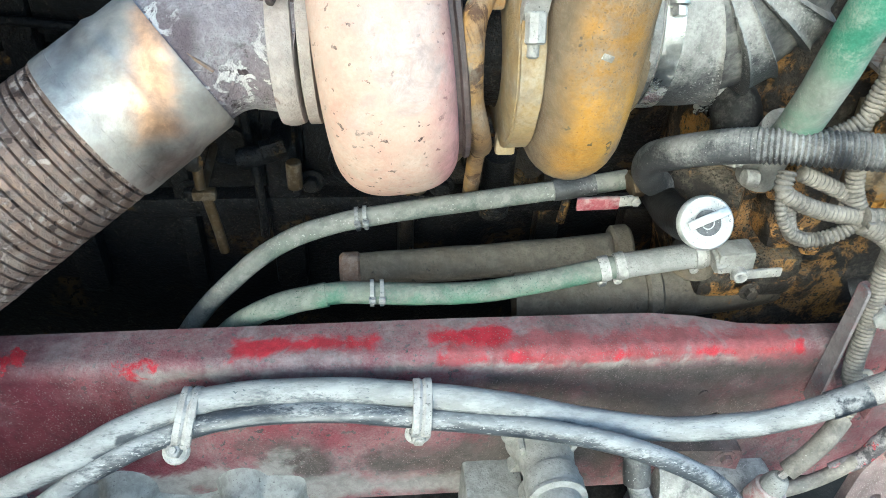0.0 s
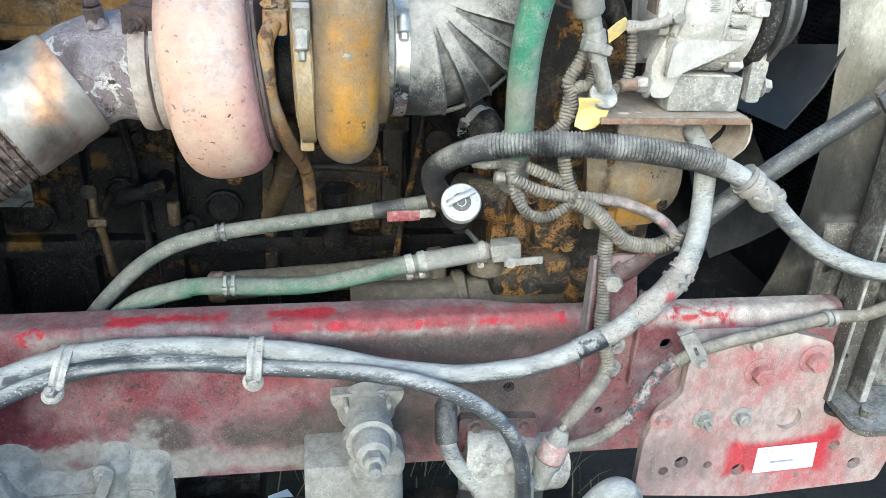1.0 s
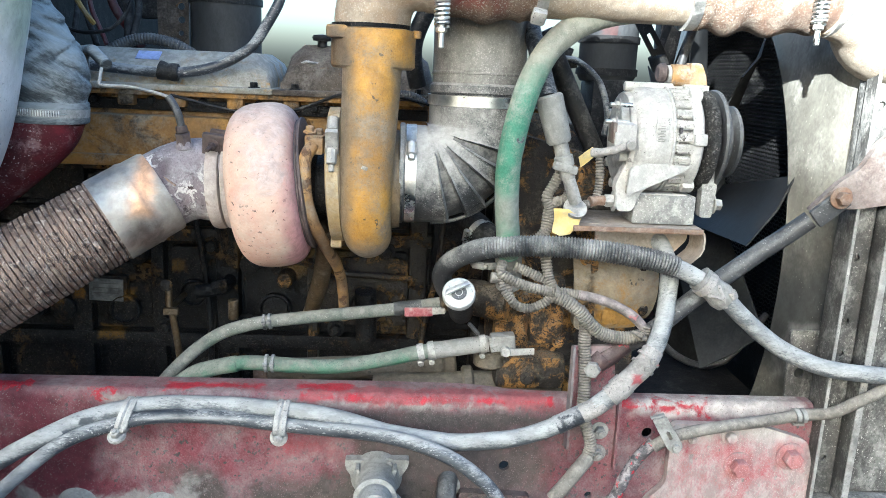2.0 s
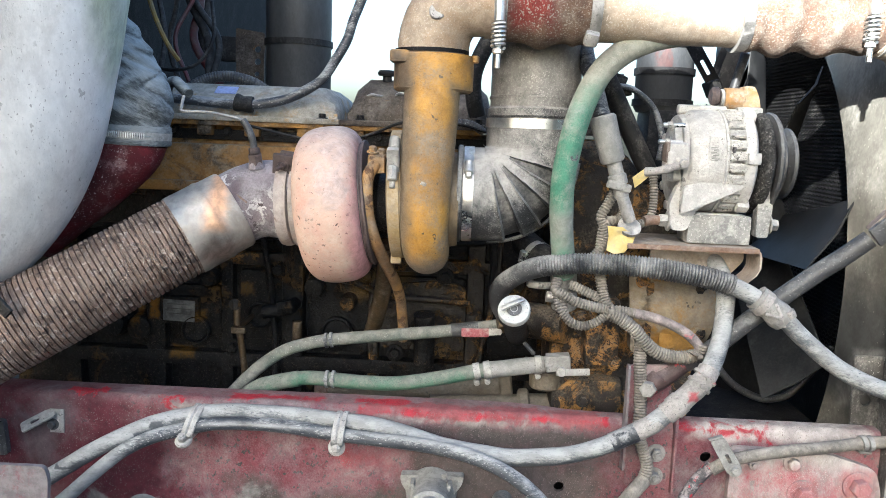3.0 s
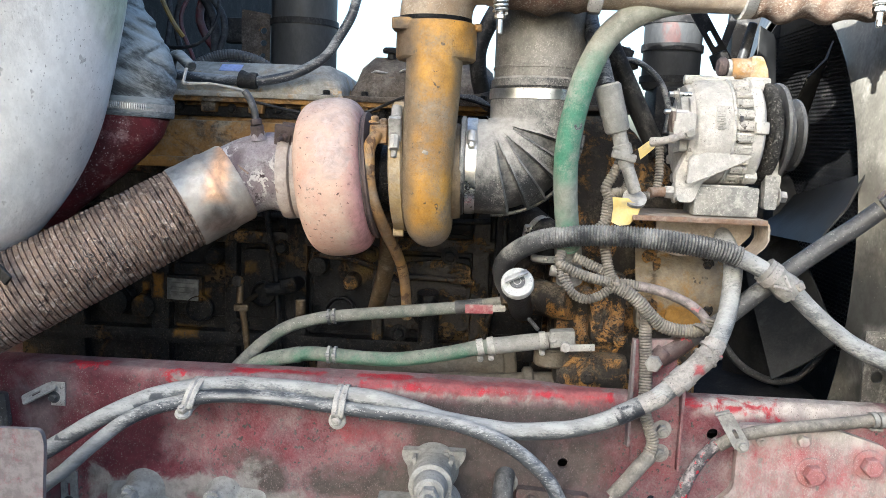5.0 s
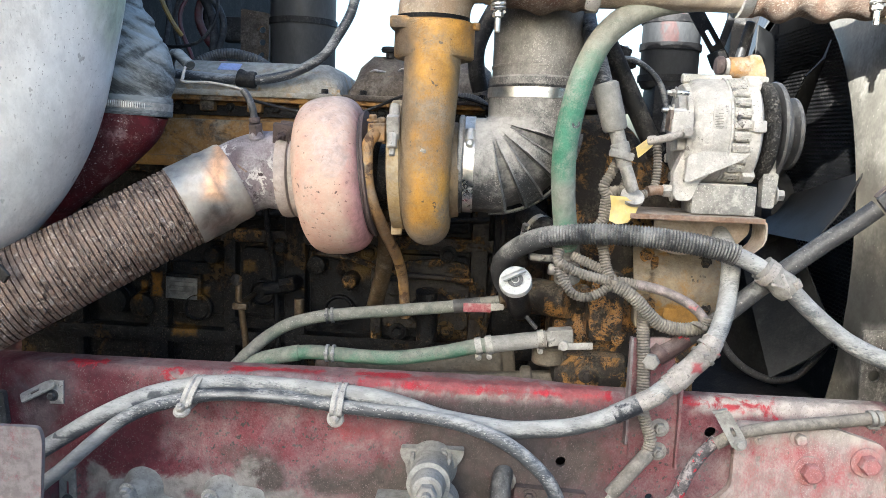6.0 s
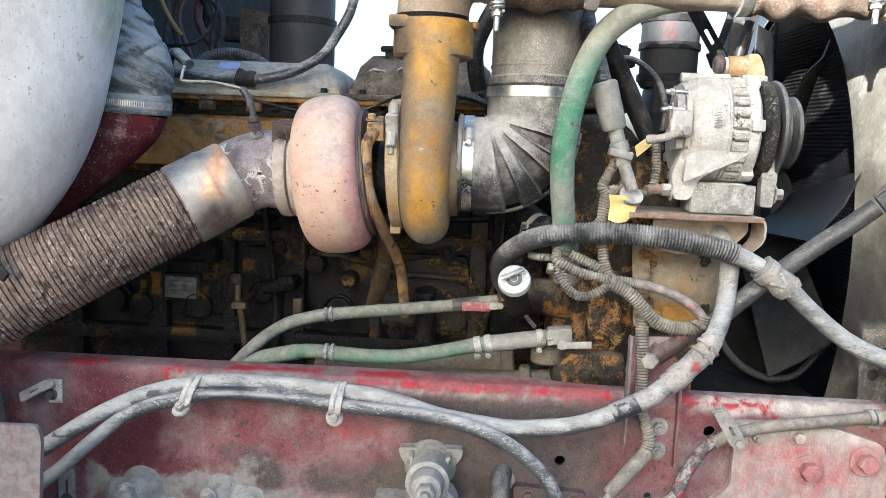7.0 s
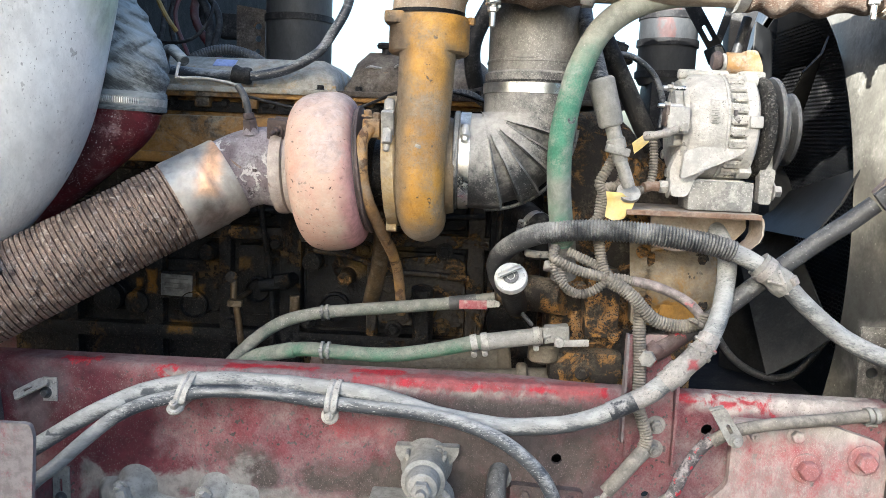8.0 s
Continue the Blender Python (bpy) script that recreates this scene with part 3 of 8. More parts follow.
def hang(ob, parent):
    """Make ob a part of parent and leave it where it is."""
    ob.parent = parent
    up = parent
    chain = Matrix()
    while up is not None:
        chain = up.matrix_parent_inverse @ up.matrix_basis @ chain if up.parent else up.matrix_basis @ chain
        up = up.parent
    ob.matrix_parent_inverse = chain.inverted()
    return ob


def thing(name, at, label, category, group="", kind=""):
    ob = new(name)
    ob.empty_display_size = 0.02
    ob.location = at
    return tagged(ob, label, category, group, kind)


def solo(name, bm, material, label, category, group="", kind="", angle=38):
    return tagged(part(name, bm, material, None, "", angle), label, category, group, kind)


def smooth_path(pts, sub):
    p = [Vector(q) for q in pts]
    if sub <= 1 or len(p) < 3:
        return p
    ext = [p[0] * 2 - p[1], *p, p[-1] * 2 - p[-2]]
    out = []
    for i in range(1, len(ext) - 2):
        a, b, c, d = ext[i - 1:i + 3]
        for k in range(sub):
            t = k / sub
            out.append(0.5 * (2 * b + (c - a) * t + (2 * a - 5 * b + 4 * c - d) * t * t + (3 * b - a - 3 * c + d) * t ** 3))
    out.append(p[-1])
    return out


def even(path, step):
    """The path again at even steps."""
    out, rest = [path[0].copy()], step
    for a, b in zip(path, path[1:]):
        d = (b - a).length
        while rest <= d:
            out.append(a.lerp(b, rest / d))
            rest += step
        rest -= d
    if (out[-1] - path[-1]).length > step * 0.3:
        out.append(path[-1].copy())
    return out


def sweep(path, radius, seg=16, cap=True, bm=None, flat=1.0):
    """A round skin along path. radius: metres, or a function of (metres along, share along)."""
    bm = bm or bmesh.new()
    n = len(path)
    tang = [(path[min(i + 1, n - 1)] - path[max(i - 1, 0)]).normalized() for i in range(n)]
    side = tang[0].orthogonal().normalized()
    total = sum((b - a).length for a, b in zip(path, path[1:])) or 1.0
    rings, run = [], 0.0
    for i in range(n):
        if i:
            run += (path[i] - path[i - 1]).length
            side = (side - tang[i] * side.dot(tang[i])).normalized()
        up = tang[i].cross(side)
        r = radius(run, run / total) if callable(radius) else radius
        rings.append([bm.verts.new(path[i] + r * (math.cos(a) * side + flat * math.sin(a) * up)) for a in (2 * math.pi * k / seg for k in range(seg))])
    for a, b in zip(rings, rings[1:]):
        for k in range(seg):
            bm.faces.new((a[k], a[(k + 1) % seg], b[(k + 1) % seg], b[k]))
    if cap:
        bm.faces.new(rings[0][::-1])
        bm.faces.new(rings[-1])
    return bm


def tube(pts, r, seg=16, sub=6, cap=True, bm=None):
    return sweep(smooth_path(pts, sub), r, seg, cap, bm)


def lump(pts, r, amount=0.03, freq=30, seg=18, step=0.006):
    """A hose whose thickness wavers a little."""
    path = even(smooth_path(pts, 10), step)
    return sweep(path, lambda s, u: r * (1 + amount * noise.noise(Vector((s * freq, r * 90, 0.3)))), seg)


def corrugated(pts, r, pitch=0.0045, depth=0.0012, seg=14):
    path = even(smooth_path(pts, 12), pitch / 4)
    return sweep(path, lambda s, u: r - depth * (0.5 + 0.5 * math.cos(2 * math.pi * s / pitch)) ** 1.5, seg)


def axis_matrix(origin, axis):
    z = Vector(axis).normalized()
    return Matrix.Translation(origin) @ z.to_track_quat("Z", "Y").to_matrix().to_4x4()


def lathe(profile, origin, axis, seg=32, bm=None):
    """Turn (along, radius) round an axis."""
    bm = bm or bmesh.new()
    m = axis_matrix(origin, axis)
    rings = []
    for a, r in profile:
        if r < 1e-6:
            rings.append([bm.verts.new(m @ Vector((0, 0, a)))])
        else:
            rings.append([bm.verts.new(m @ Vector((r * math.cos(t), r * math.sin(t), a))) for t in (2 * math.pi * k / seg for k in range(seg))])
    for a, b in zip(rings, rings[1:]):
        for k in range(seg):
            f = [a[k % len(a)], a[(k + 1) % len(a)], b[(k + 1) % len(b)], b[k % len(b)]]
            f = list(dict.fromkeys(f))
            if len(f) > 2:
                bm.faces.new(f)
    for ring in (rings[0], rings[-1]):
        if len(ring) > 2:
            bm.faces.new(ring)
    return bm


def rod(p0, p1, r, seg=18, edge=0.0015, bm=None):
    p0, p1 = Vector(p0), Vector(p1)
    h = (p1 - p0).length
    e = min(edge, r * 0.4, h * 0.3)
    return lathe([(0, r - e), (e, r), (h - e, r), (h, r - e)], p0, p1 - p0, seg, bm)


def box(centre, size, turn=(0, 0, 0), bevel=0.003, bm=None, seg=2):
    piece = bmesh.new()
    bmesh.ops.create_cube(piece, size=1.0)
    bmesh.ops.scale(piece, vec=size, verts=piece.verts)
    if bevel > 0:
        bmesh.ops.bevel(piece, geom=piece.edges[:], offset=min(bevel, min(size) * 0.45), segments=seg, affect="EDGES", profile=0.6)
    piece.transform(pose(*centre, *turn))
    if bm is None:
        return piece
    return join(bm, piece)


def join(bm, other):
    """Add the other bmesh to bm."""
    fresh = {v: bm.verts.new(v.co) for v in other.verts}
    for f in other.faces:
        bm.faces.new([fresh[v] for v in f.verts])
    other.free()
    return bm


def circle(cx, cy, r, seg=16):
    return [(cx + r * math.cos(2 * math.pi * k / seg), cy + r * math.sin(2 * math.pi * k / seg)) for k in range(seg)]


def soften(outline, r=0.01, seg=4):
    """Round the corners of a closed outline."""
    out = []
    n = len(outline)
    for i in range(n):
        a, b, c = (Vector(outline[(i + k) % n]) for k in (-1, 0, 1))
        k = min(r, (a - b).length * 0.45, (c - b).length * 0.45)
        p, q = b + (a - b).normalized() * k, b + (c - b).normalized() * k
        for j in range(seg + 1):
            t = j / seg
            out.append(tuple((1 - t) ** 2 * p + 2 * t * (1 - t) * b + t * t * q))
    return out


FRONT = Matrix(((1, 0, 0, 0), (0, 0, -1, 0), (0, 1, 0, 0), (0, 0, 0, 1)))    # u right, v up, w towards the open side


def slab(outline, depth, m, holes=(), bevel=0.0015):
    """A plate of that depth over an outline with holes, its back in the plane of m."""
    bm = bmesh.new()
    loops = []
    edges = []
    for loop in (outline, *holes):
        vs = [bm.verts.new((u, v, 0)) for u, v in loop]
        loops.append(vs)
        edges += [bm.edges.new((vs[i], vs[(i + 1) % len(vs)])) for i in range(len(vs))]
    bmesh.ops.triangle_fill(bm, use_beauty=True, use_dissolve=False, edges=edges, normal=(0, 0, 1))
    low = bm.faces[:]
    top = {}
    for vs in loops:
        for v in vs:
            top[v] = bm.verts.new((v.co.x, v.co.y, depth))
    for f in low:
        bm.faces.new([top[v] for v in reversed(f.verts)])
    for vs in loops:
        for i in range(len(vs)):
            a, b = vs[i], vs[(i + 1) % len(vs)]
            bm.faces.new((a, b, top[b], top[a]))
    if bevel > 0:
        rim = [e for e in bm.edges if len(e.link_faces) == 2 and e.calc_face_angle(0) > 1.2 and e.verts[0].co.z > depth * 0.5 and e.verts[1].co.z > depth * 0.5]
        bmesh.ops.bevel(bm, geom=rim, offset=bevel, segments=2, affect="EDGES", profile=0.6, clamp_overlap=True)
    bm.transform(m)
    return bm


def bolt_mesh(af, head=0.6, washer=True, stud=0.0):
    """A hex bolt head that looks along +z, its seat at 0."""
    bm = bmesh.new()
    z = 0.0
    if washer:
        lathe([(0, af * 0.92), (af * 0.10, af * 0.92), (af * 0.14, af * 0.86)], (0, 0, 0), (0, 0, 1), 20, bm)
        z = af * 0.14
    r = af / math.sqrt(3)
    h = af * head
    rings = []
    for zz, rr in ((z, r), (z + h * 0.85, r), (z + h, r * 0.86)):
        rings.append([bm.verts.new((rr * math.cos(math.pi * k / 3), rr * math.sin(math.pi * k / 3), zz)) for k in range(6)])
    for a, b in zip(rings, rings[1:]):
        for k in range(6):
            bm.faces.new((a[k], a[(k + 1) % 6], b[(k + 1) % 6], b[k]))
    bm.faces.new(rings[0][::-1])
    bm.faces.new(rings[-1])
    if stud:
        rod((0, 0, z + h * 0.9), (0, 0, z + h + stud), af * 0.3, 12, 0.001, bm)
    return bm


def bolt(p, axis, af, parent, material, head=0.6, washer=True, stud=0.0, name="bolt", spin=0.0, label=""):
    bm = bolt_mesh(af, head, washer, stud)
    bm.transform(axis_matrix(p, axis) @ pose(0, 0, 0, 0, 0, spin))
    return part(name, bm, material, parent, label, 30)


OUT = (0, -1, 0)


def band(origin, axis, r, width, thick, material, parent, name="band", label=""):
    return part(name, lathe([(-width / 2, r), (-width / 2, r + thick), (width / 2, r + thick), (width / 2, r)], origin, axis, 40), material, parent, label)


def worm_clamp(name, origin, axis, r, width, screw, material, label):
    """A hose clamp with its worm housing at the side that screw names."""
    c = thing(name, origin, label, "hose clamp", "hose clamps")
    band(origin, axis, r, width, 0.0014, material, c)
    a, s = Vector(axis).normalized(), Vector(screw).normalized()
    t = a.cross(s)
    at = Vector(origin) + s * (r + 0.005)
    housing = part("worm_housing", rod(at - t * 0.012, at + t * 0.012, width * 0.5, 12), material, c)
    b = bolt_mesh(width * 0.62, 0.7, False)
    b.transform(axis_matrix(at + t * 0.012, t))
    part("screw", b, material, housing)
    return c


def cable_tie(origin, axis, r, material, label="dusty plastic cable tie round the hose", name="cable_tie"):
    c = thing(name, origin, label, "cable tie", "cable ties")
    band(origin, axis, r, 0.005, 0.0018, material, c, "strap")
    part("lock", box(Vector(origin) + Vector((0, -r - 0.003, 0.004)), (0.008, 0.006, 0.007), bevel=0.001), material, c)
    return c

# ---- setting ----
def ground_sheet():
    bm = bmesh.new()
    bmesh.ops.create_grid(bm, x_segments=40, y_segments=40, size=60)
    return solo("ground", bm, M_GROUND, "dusty bare ground under the truck", "ground", kind="structure")


ground_sheet()

# unseen gabled building behind the camera, added to keep sun off the engine
yard = thing("building", (0.0, -14.5, 0.0), "unseen plain grey gabled building added to shade the engine", "building", kind="structure")
GABLE = [(-14.6, 0.0), (-3.0, 0.0), (-3.0, 4.77), (-8.8, 8.14), (-14.6, 4.77)]
part("wall", slab(GABLE, 0.30, Matrix.Translation((0, -14.5, 0)) @ FRONT, (), 0.01), M_SHADEWALL, yard)
for side in (-1, 1):
    part("roof_slope", box((-8.8 + side * 2.97, -18.3, 6.35), (6.86, 8.0, 0.10), (0, side * 30.2, 0), 0.01), M_CHANNEL, yard)

# the truck's cab behind the engine, with the tunnel over the engine left open
cab = thing("cab", (-1.4, 1.05, 1.1), "sooty dark front wall of the truck cab", "truck cab", kind="structure")
part("wall_firewall", slab([(0.55, 1.53), (1.55, 1.53), (1.55, 1.0), (2.75, 1.0), (2.75, 2.64), (-0.10, 2.64), (-0.10, 1.62), (0.40, 1.62)], 0.04,
     Matrix(((0, 0, 1, -0.60), (1, 0, 0, 0), (0, 1, 0, 0), (0, 0, 0, 1)))), M_FIREWALL, cab)
part("roof", box((-1.45, 1.325, 2.615), (1.72, 2.85, 0.05), bevel=0.02), M_FIREWALL, cab)
part("side_wall", box((-1.45, -0.08, 2.175), (1.70, 0.04, 1.09), bevel=0.01), M_FIREWALL, cab)
part("far_side_wall", box((-1.45, 2.73, 1.875), (1.70, 0.04, 1.71), bevel=0.01), M_FIREWALL, cab)
part("rear_wall", box((-2.28, 1.325, 1.875), (0.04, 2.75, 1.71), bevel=0.01), M_FIREWALL, cab)
part("cab_floor", box((-1.60, 1.10, 1.05), (1.30, 2.3, 0.05), bevel=0.01), M_FIREWALL, cab)


# ---- frame rail ----
WEB = 0.605          # outer face of the rail's web
TOP, LOW = 0.987, 0.714


def frame_rail():
    rail = thing("frame_rail", (0.0, WEB, LOW), "dusty dark red painted steel truck frame rail", "frame rail")
    bm = bmesh.new()
    # section (y, z): outer skin, rounded top corner, flange, and back inside
    xs = [-1.5 + 0.05 * i for i in range(50)] + [0.998]

    def reach(x):
        bulge = 0.5 + 0.5 * math.tanh((0.42 - x) / 0.045)
        return 0.640 + 0.028 * bulge * (1 - 0.25 * max(0, min(1, (0.1 - x) / 0.5)))
    rows = []
    for x in xs:
        y1 = reach(x)
        r = 0.016
        sec = []
        for k in range(7):
            a = math.pi / 2 * k / 6
            sec.append((WEB + r - r * math.cos(a), TOP - r + r * math.sin(a)))
        sec.append((y1, TOP))
        sec.append((y1, TOP - 0.009))
        for k in range(4):
            a = math.pi / 2 * (1 - k / 3)
            sec.append((WEB + 0.016 - 0.007 * math.cos(a), TOP - 0.016 + 0.007 * math.sin(a)))
        sec.append((WEB + 0.009, TOP - 0.03))
        sec.append((WEB + 0.0, TOP - 0.03))
        rows.append([bm.verts.new((x, y, z)) for y, z in sec])
    for a, b in zip(rows, rows[1:]):
        for k in range(len(a)):
            j = (k + 1) % len(a)
            bm.faces.new((a[k], a[j], b[j], b[k]))
    bm.faces.new(rows[0])
    bm.faces.new(rows[-1][::-1])
    part("top_flange", bm, M_RAIL, rail)
    holes = [circle(0.442, 0.856, 0.0095), circle(0.697, 0.925, 0.0105), circle(0.60, 0.80, 0.007, 12), circle(-0.2, 0.945, 0.008, 12)]
    part("web", slab([(-1.5, LOW), (0.80, LOW), (1.008, LOW), (1.0, TOP - 0.03), (-1.5, TOP - 0.03)], 0.009, Matrix.Translation((0, WEB + 0.009, 0)) @ FRONT, holes, 0), M_RAIL, rail)
    part("bottom_flange", box((-0.25, WEB + 0.045, LOW + 0.0045), (2.5, 0.089, 0.009), bevel=0.003), M_RAIL, rail)
    # small studs and a capped bolt low on the web
    bolt((0.345, WEB, 0.815), OUT, 0.022, rail, M_CAST, 0.5)
    for x, z in ((0.415, 0.905), (0.30, 0.80), (0.06, 0.83)):
        part("plug", lathe([(0, 0.006), (0.002, 0.006), (0.003, 0.003)], (x, WEB, z), OUT, 12), M_RAIL, rail)
    return rail


frame_rail()


def gusset_plate():
    y = WEB - 0.001
    g = thing("gusset_plate", (0.9, y, 0.61), "dusty red steel gusset plate bolted to the rail", "steel plate")
    outline = soften([(0.735, 0.952), (0.90, 0.95), (0.985, 0.925), (0.998, 0.885), (1.005, 0.782), (1.03, 0.768), (1.15, 0.762), (1.18, 0.72), (1.16, 0.615), (0.90, 0.60), (0.684, 0.622), (0.683, 0.74), (0.70, 0.80), (0.735, 0.835)], 0.014)
    holes = [circle(0.761, 0.690, 0.0125), circle(0.731, 0.673, 0.009), circle(0.812, 0.680, 0.008), circle(0.873, 0.664, 0.013), circle(1.050, 0.705, 0.011), circle(1.102, 0.660, 0.013), circle(0.943, 0.773, 0.023, 24)]
    part("plate", slab(outline, 0.016, Matrix.Translation((0, y, 0)) @ FRONT, holes), M_GUSSET, g)
    part("recess", lathe([(0, 0.0228), (0.004, 0.0228), (0.0045, 0.0)], (0.943, y - 0.003, 0.773), OUT, 24), M_GUSSET, g, "dusty recess behind a round hole")
    f = y - 0.016
    for x, z, af, wash, stud, m in ((0.706, 0.788, 0.021, True, 0, M_GUSSET), (0.782, 0.782, 0.021, True, 0.012, M_CAST), (0.852, 0.783, 0.021, True, 0.003, M_CAST), (0.771, 0.927, 0.015, True, 0.006, M_GUSSET), (0.841, 0.931, 0.018, True, 0, M_GUSSET), (0.863, 0.874, 0.029, True, 0, M_GUSSET), (0.957, 0.894, 0.029, True, 0, M_GUSSET)):
        bolt((x, f, z), OUT, af, g, m, 0.62, wash, stud, spin=x * 700 % 60)
    st = part("sticker", slab([(0.902, 0.655), (1.018, 0.660), (1.013, 0.716), (0.900, 0.711)], 0.0008, Matrix.Translation((0, y - 0.0172, 0)) @ FRONT, (), 0), M_WHITE, g, "white paper sticker with grey print")
    bar = bmesh.new()
    for x0, x1, z in ((0.930, 0.975, 0.676), (0.906, 0.924, 0.706), (0.906, 0.930, 0.700)):
        join(bar, slab([(x0, z), (x1, z + 0.002), (x1, z + 0.006 if x1 > 0.95 else z + 0.003), (x0, z + 0.004 if x1 > 0.95 else z + 0.001)], 0.0005, Matrix.Translation((0, y - 0.0181, 0)) @ FRONT, (), 0))
    part("print", bar, M_INK, st)
    return g


gusset_plate()


def rail_bracket():
    """The folded plate with a stop bolted to the rail beside the loom."""
    b = thing("engine_mount_bracket", (0.59, WEB, 0.87), "dusty red folded steel bracket bolted to the rail", "bracket")
    part("plate", slab(soften([(0.556, 0.868), (0.64, 0.862), (0.632, 1.0), (0.618, 1.092), (0.548, 1.088), (0.552, 0.98)], 0.006), 0.008, Matrix.Translation((0, WEB + 0.001, 0)) @ FRONT), M_RAIL, b)
    part("fin", slab(soften([(0.575, 0.905), (0.603, 0.90), (0.603, 1.092), (0.585, 1.092)], 0.006), 0.004, Matrix(((0, 0, 1, 0.545), (1, 0, 0, -0.002), (0, 1, 0, 0), (0, 0, 0, 1)))), M_REDPLATE, b)
    part("rib", box((0.637, WEB - 0.010, 0.945), (0.005, 0.020, 0.165), bevel=0.001), M_RAIL, b)
    for x, z in ((0.607, 0.932), (0.606, 0.889)):
        bolt((x, WEB - 0.007, z), OUT, 0.018, b, M_CAST, 0.6, True, 0.004)
    part("stop_bar", tube([(0.585, 0.600, 1.053), (0.61, 0.603, 1.068), (0.645, 0.61, 1.094)], 0.017, 14, 3), M_STOP, b)
    part("stop_cap", lathe([(0, 0.0172), (0.004, 0.0185), (0.016, 0.0185), (0.018, 0.0172)], (0.592, 0.601, 1.057), (0.62, 0.1, 0.78), 16), M_STOP, b)
    bolt((0.583, 0.590, 1.052), (-0.35, -1, 0.0), 0.025, b, M_CAST, 0.6, False)
    return b


rail_bracket()


def hanger():
    """The casting under the rail that carries the spring."""
    h = thing("spring_hanger", (-0.27, 0.58, 0.45), "dusty grey cast spring hanger bolted to the rail", "bracket")
    part("casting", slab(soften([(-0.405, 0.40), (-0.13, 0.40), (-0.11, 0.72), (-0.37, 0.72)], 0.014), 0.03, Matrix.Translation((0, WEB, 0)) @ FRONT, (), 0.008), M_CAST, h)

    def swelling(x, z):
        """How far the mud-caked head stands out from the rail."""
        out = 0.0
        for bx, bz, r in ((-0.166, 0.758, 0.027), (-0.312, 0.762, 0.029)):
            d = math.hypot(x - bx, max(0.0, z - bz))
            out = max(out, 0.046 * math.exp(-(d / r) ** 4))
        crest = 0.742 + 0.034 * min(1.0, (abs(x + 0.235) / 0.075) ** 2) - 0.10 * max(0.0, abs(x + 0.235) - 0.115)
        side = max(0.0, min(1.0, (0.150 - abs(x + 0.235)) / 0.02))
        out = max(out, 0.030 * side * max(0.0, min(1.0, (crest - z) / 0.022)))
        return out + 0.0022 * noise.noise(Vector((x * 60, 2.0, z * 60))) * min(1.0, out / 0.01)
    bm = bmesh.new()
    nx, nz = 80, 48
    grid = [[bm.verts.new((x, WEB + 0.003 - swelling(x, z), z)) for x in [-0.40 + 0.33 * i / nx for i in range(nx + 1)]] for z in [0.66 + 0.17 * k / nz for k in range(nz + 1)]]
    for a, b in zip(grid, grid[1:]):
        for i in range(nx):
            if min(v.co.y for v in (a[i], a[i + 1], b[i + 1], b[i])) < WEB + 0.0005:
                bm.faces.new((a[i], a[i + 1], b[i + 1], b[i]))
    bmesh.ops.delete(bm, geom=[v for v in bm.verts if not v.link_faces], context="VERTS")
    part("head", bm, M_CAST, h, "mud-caked casting head", 80)
    for x, z in ((-0.174, 0.770), (-0.322, 0.772)):
        bolt((x, WEB - 0.042, z), (-0.1, -1, -0.05), 0.0165, h, M_ALU_DIRTY, 0.7, True)
    for x, turn in ((-0.195, 22), (-0.29, -20)):
        part("web_rib", box((x, WEB - 0.045, 0.70), (0.018, 0.035, 0.16), (0, turn, 0), 0.005), M_CAST, h)
    return h


hanger()


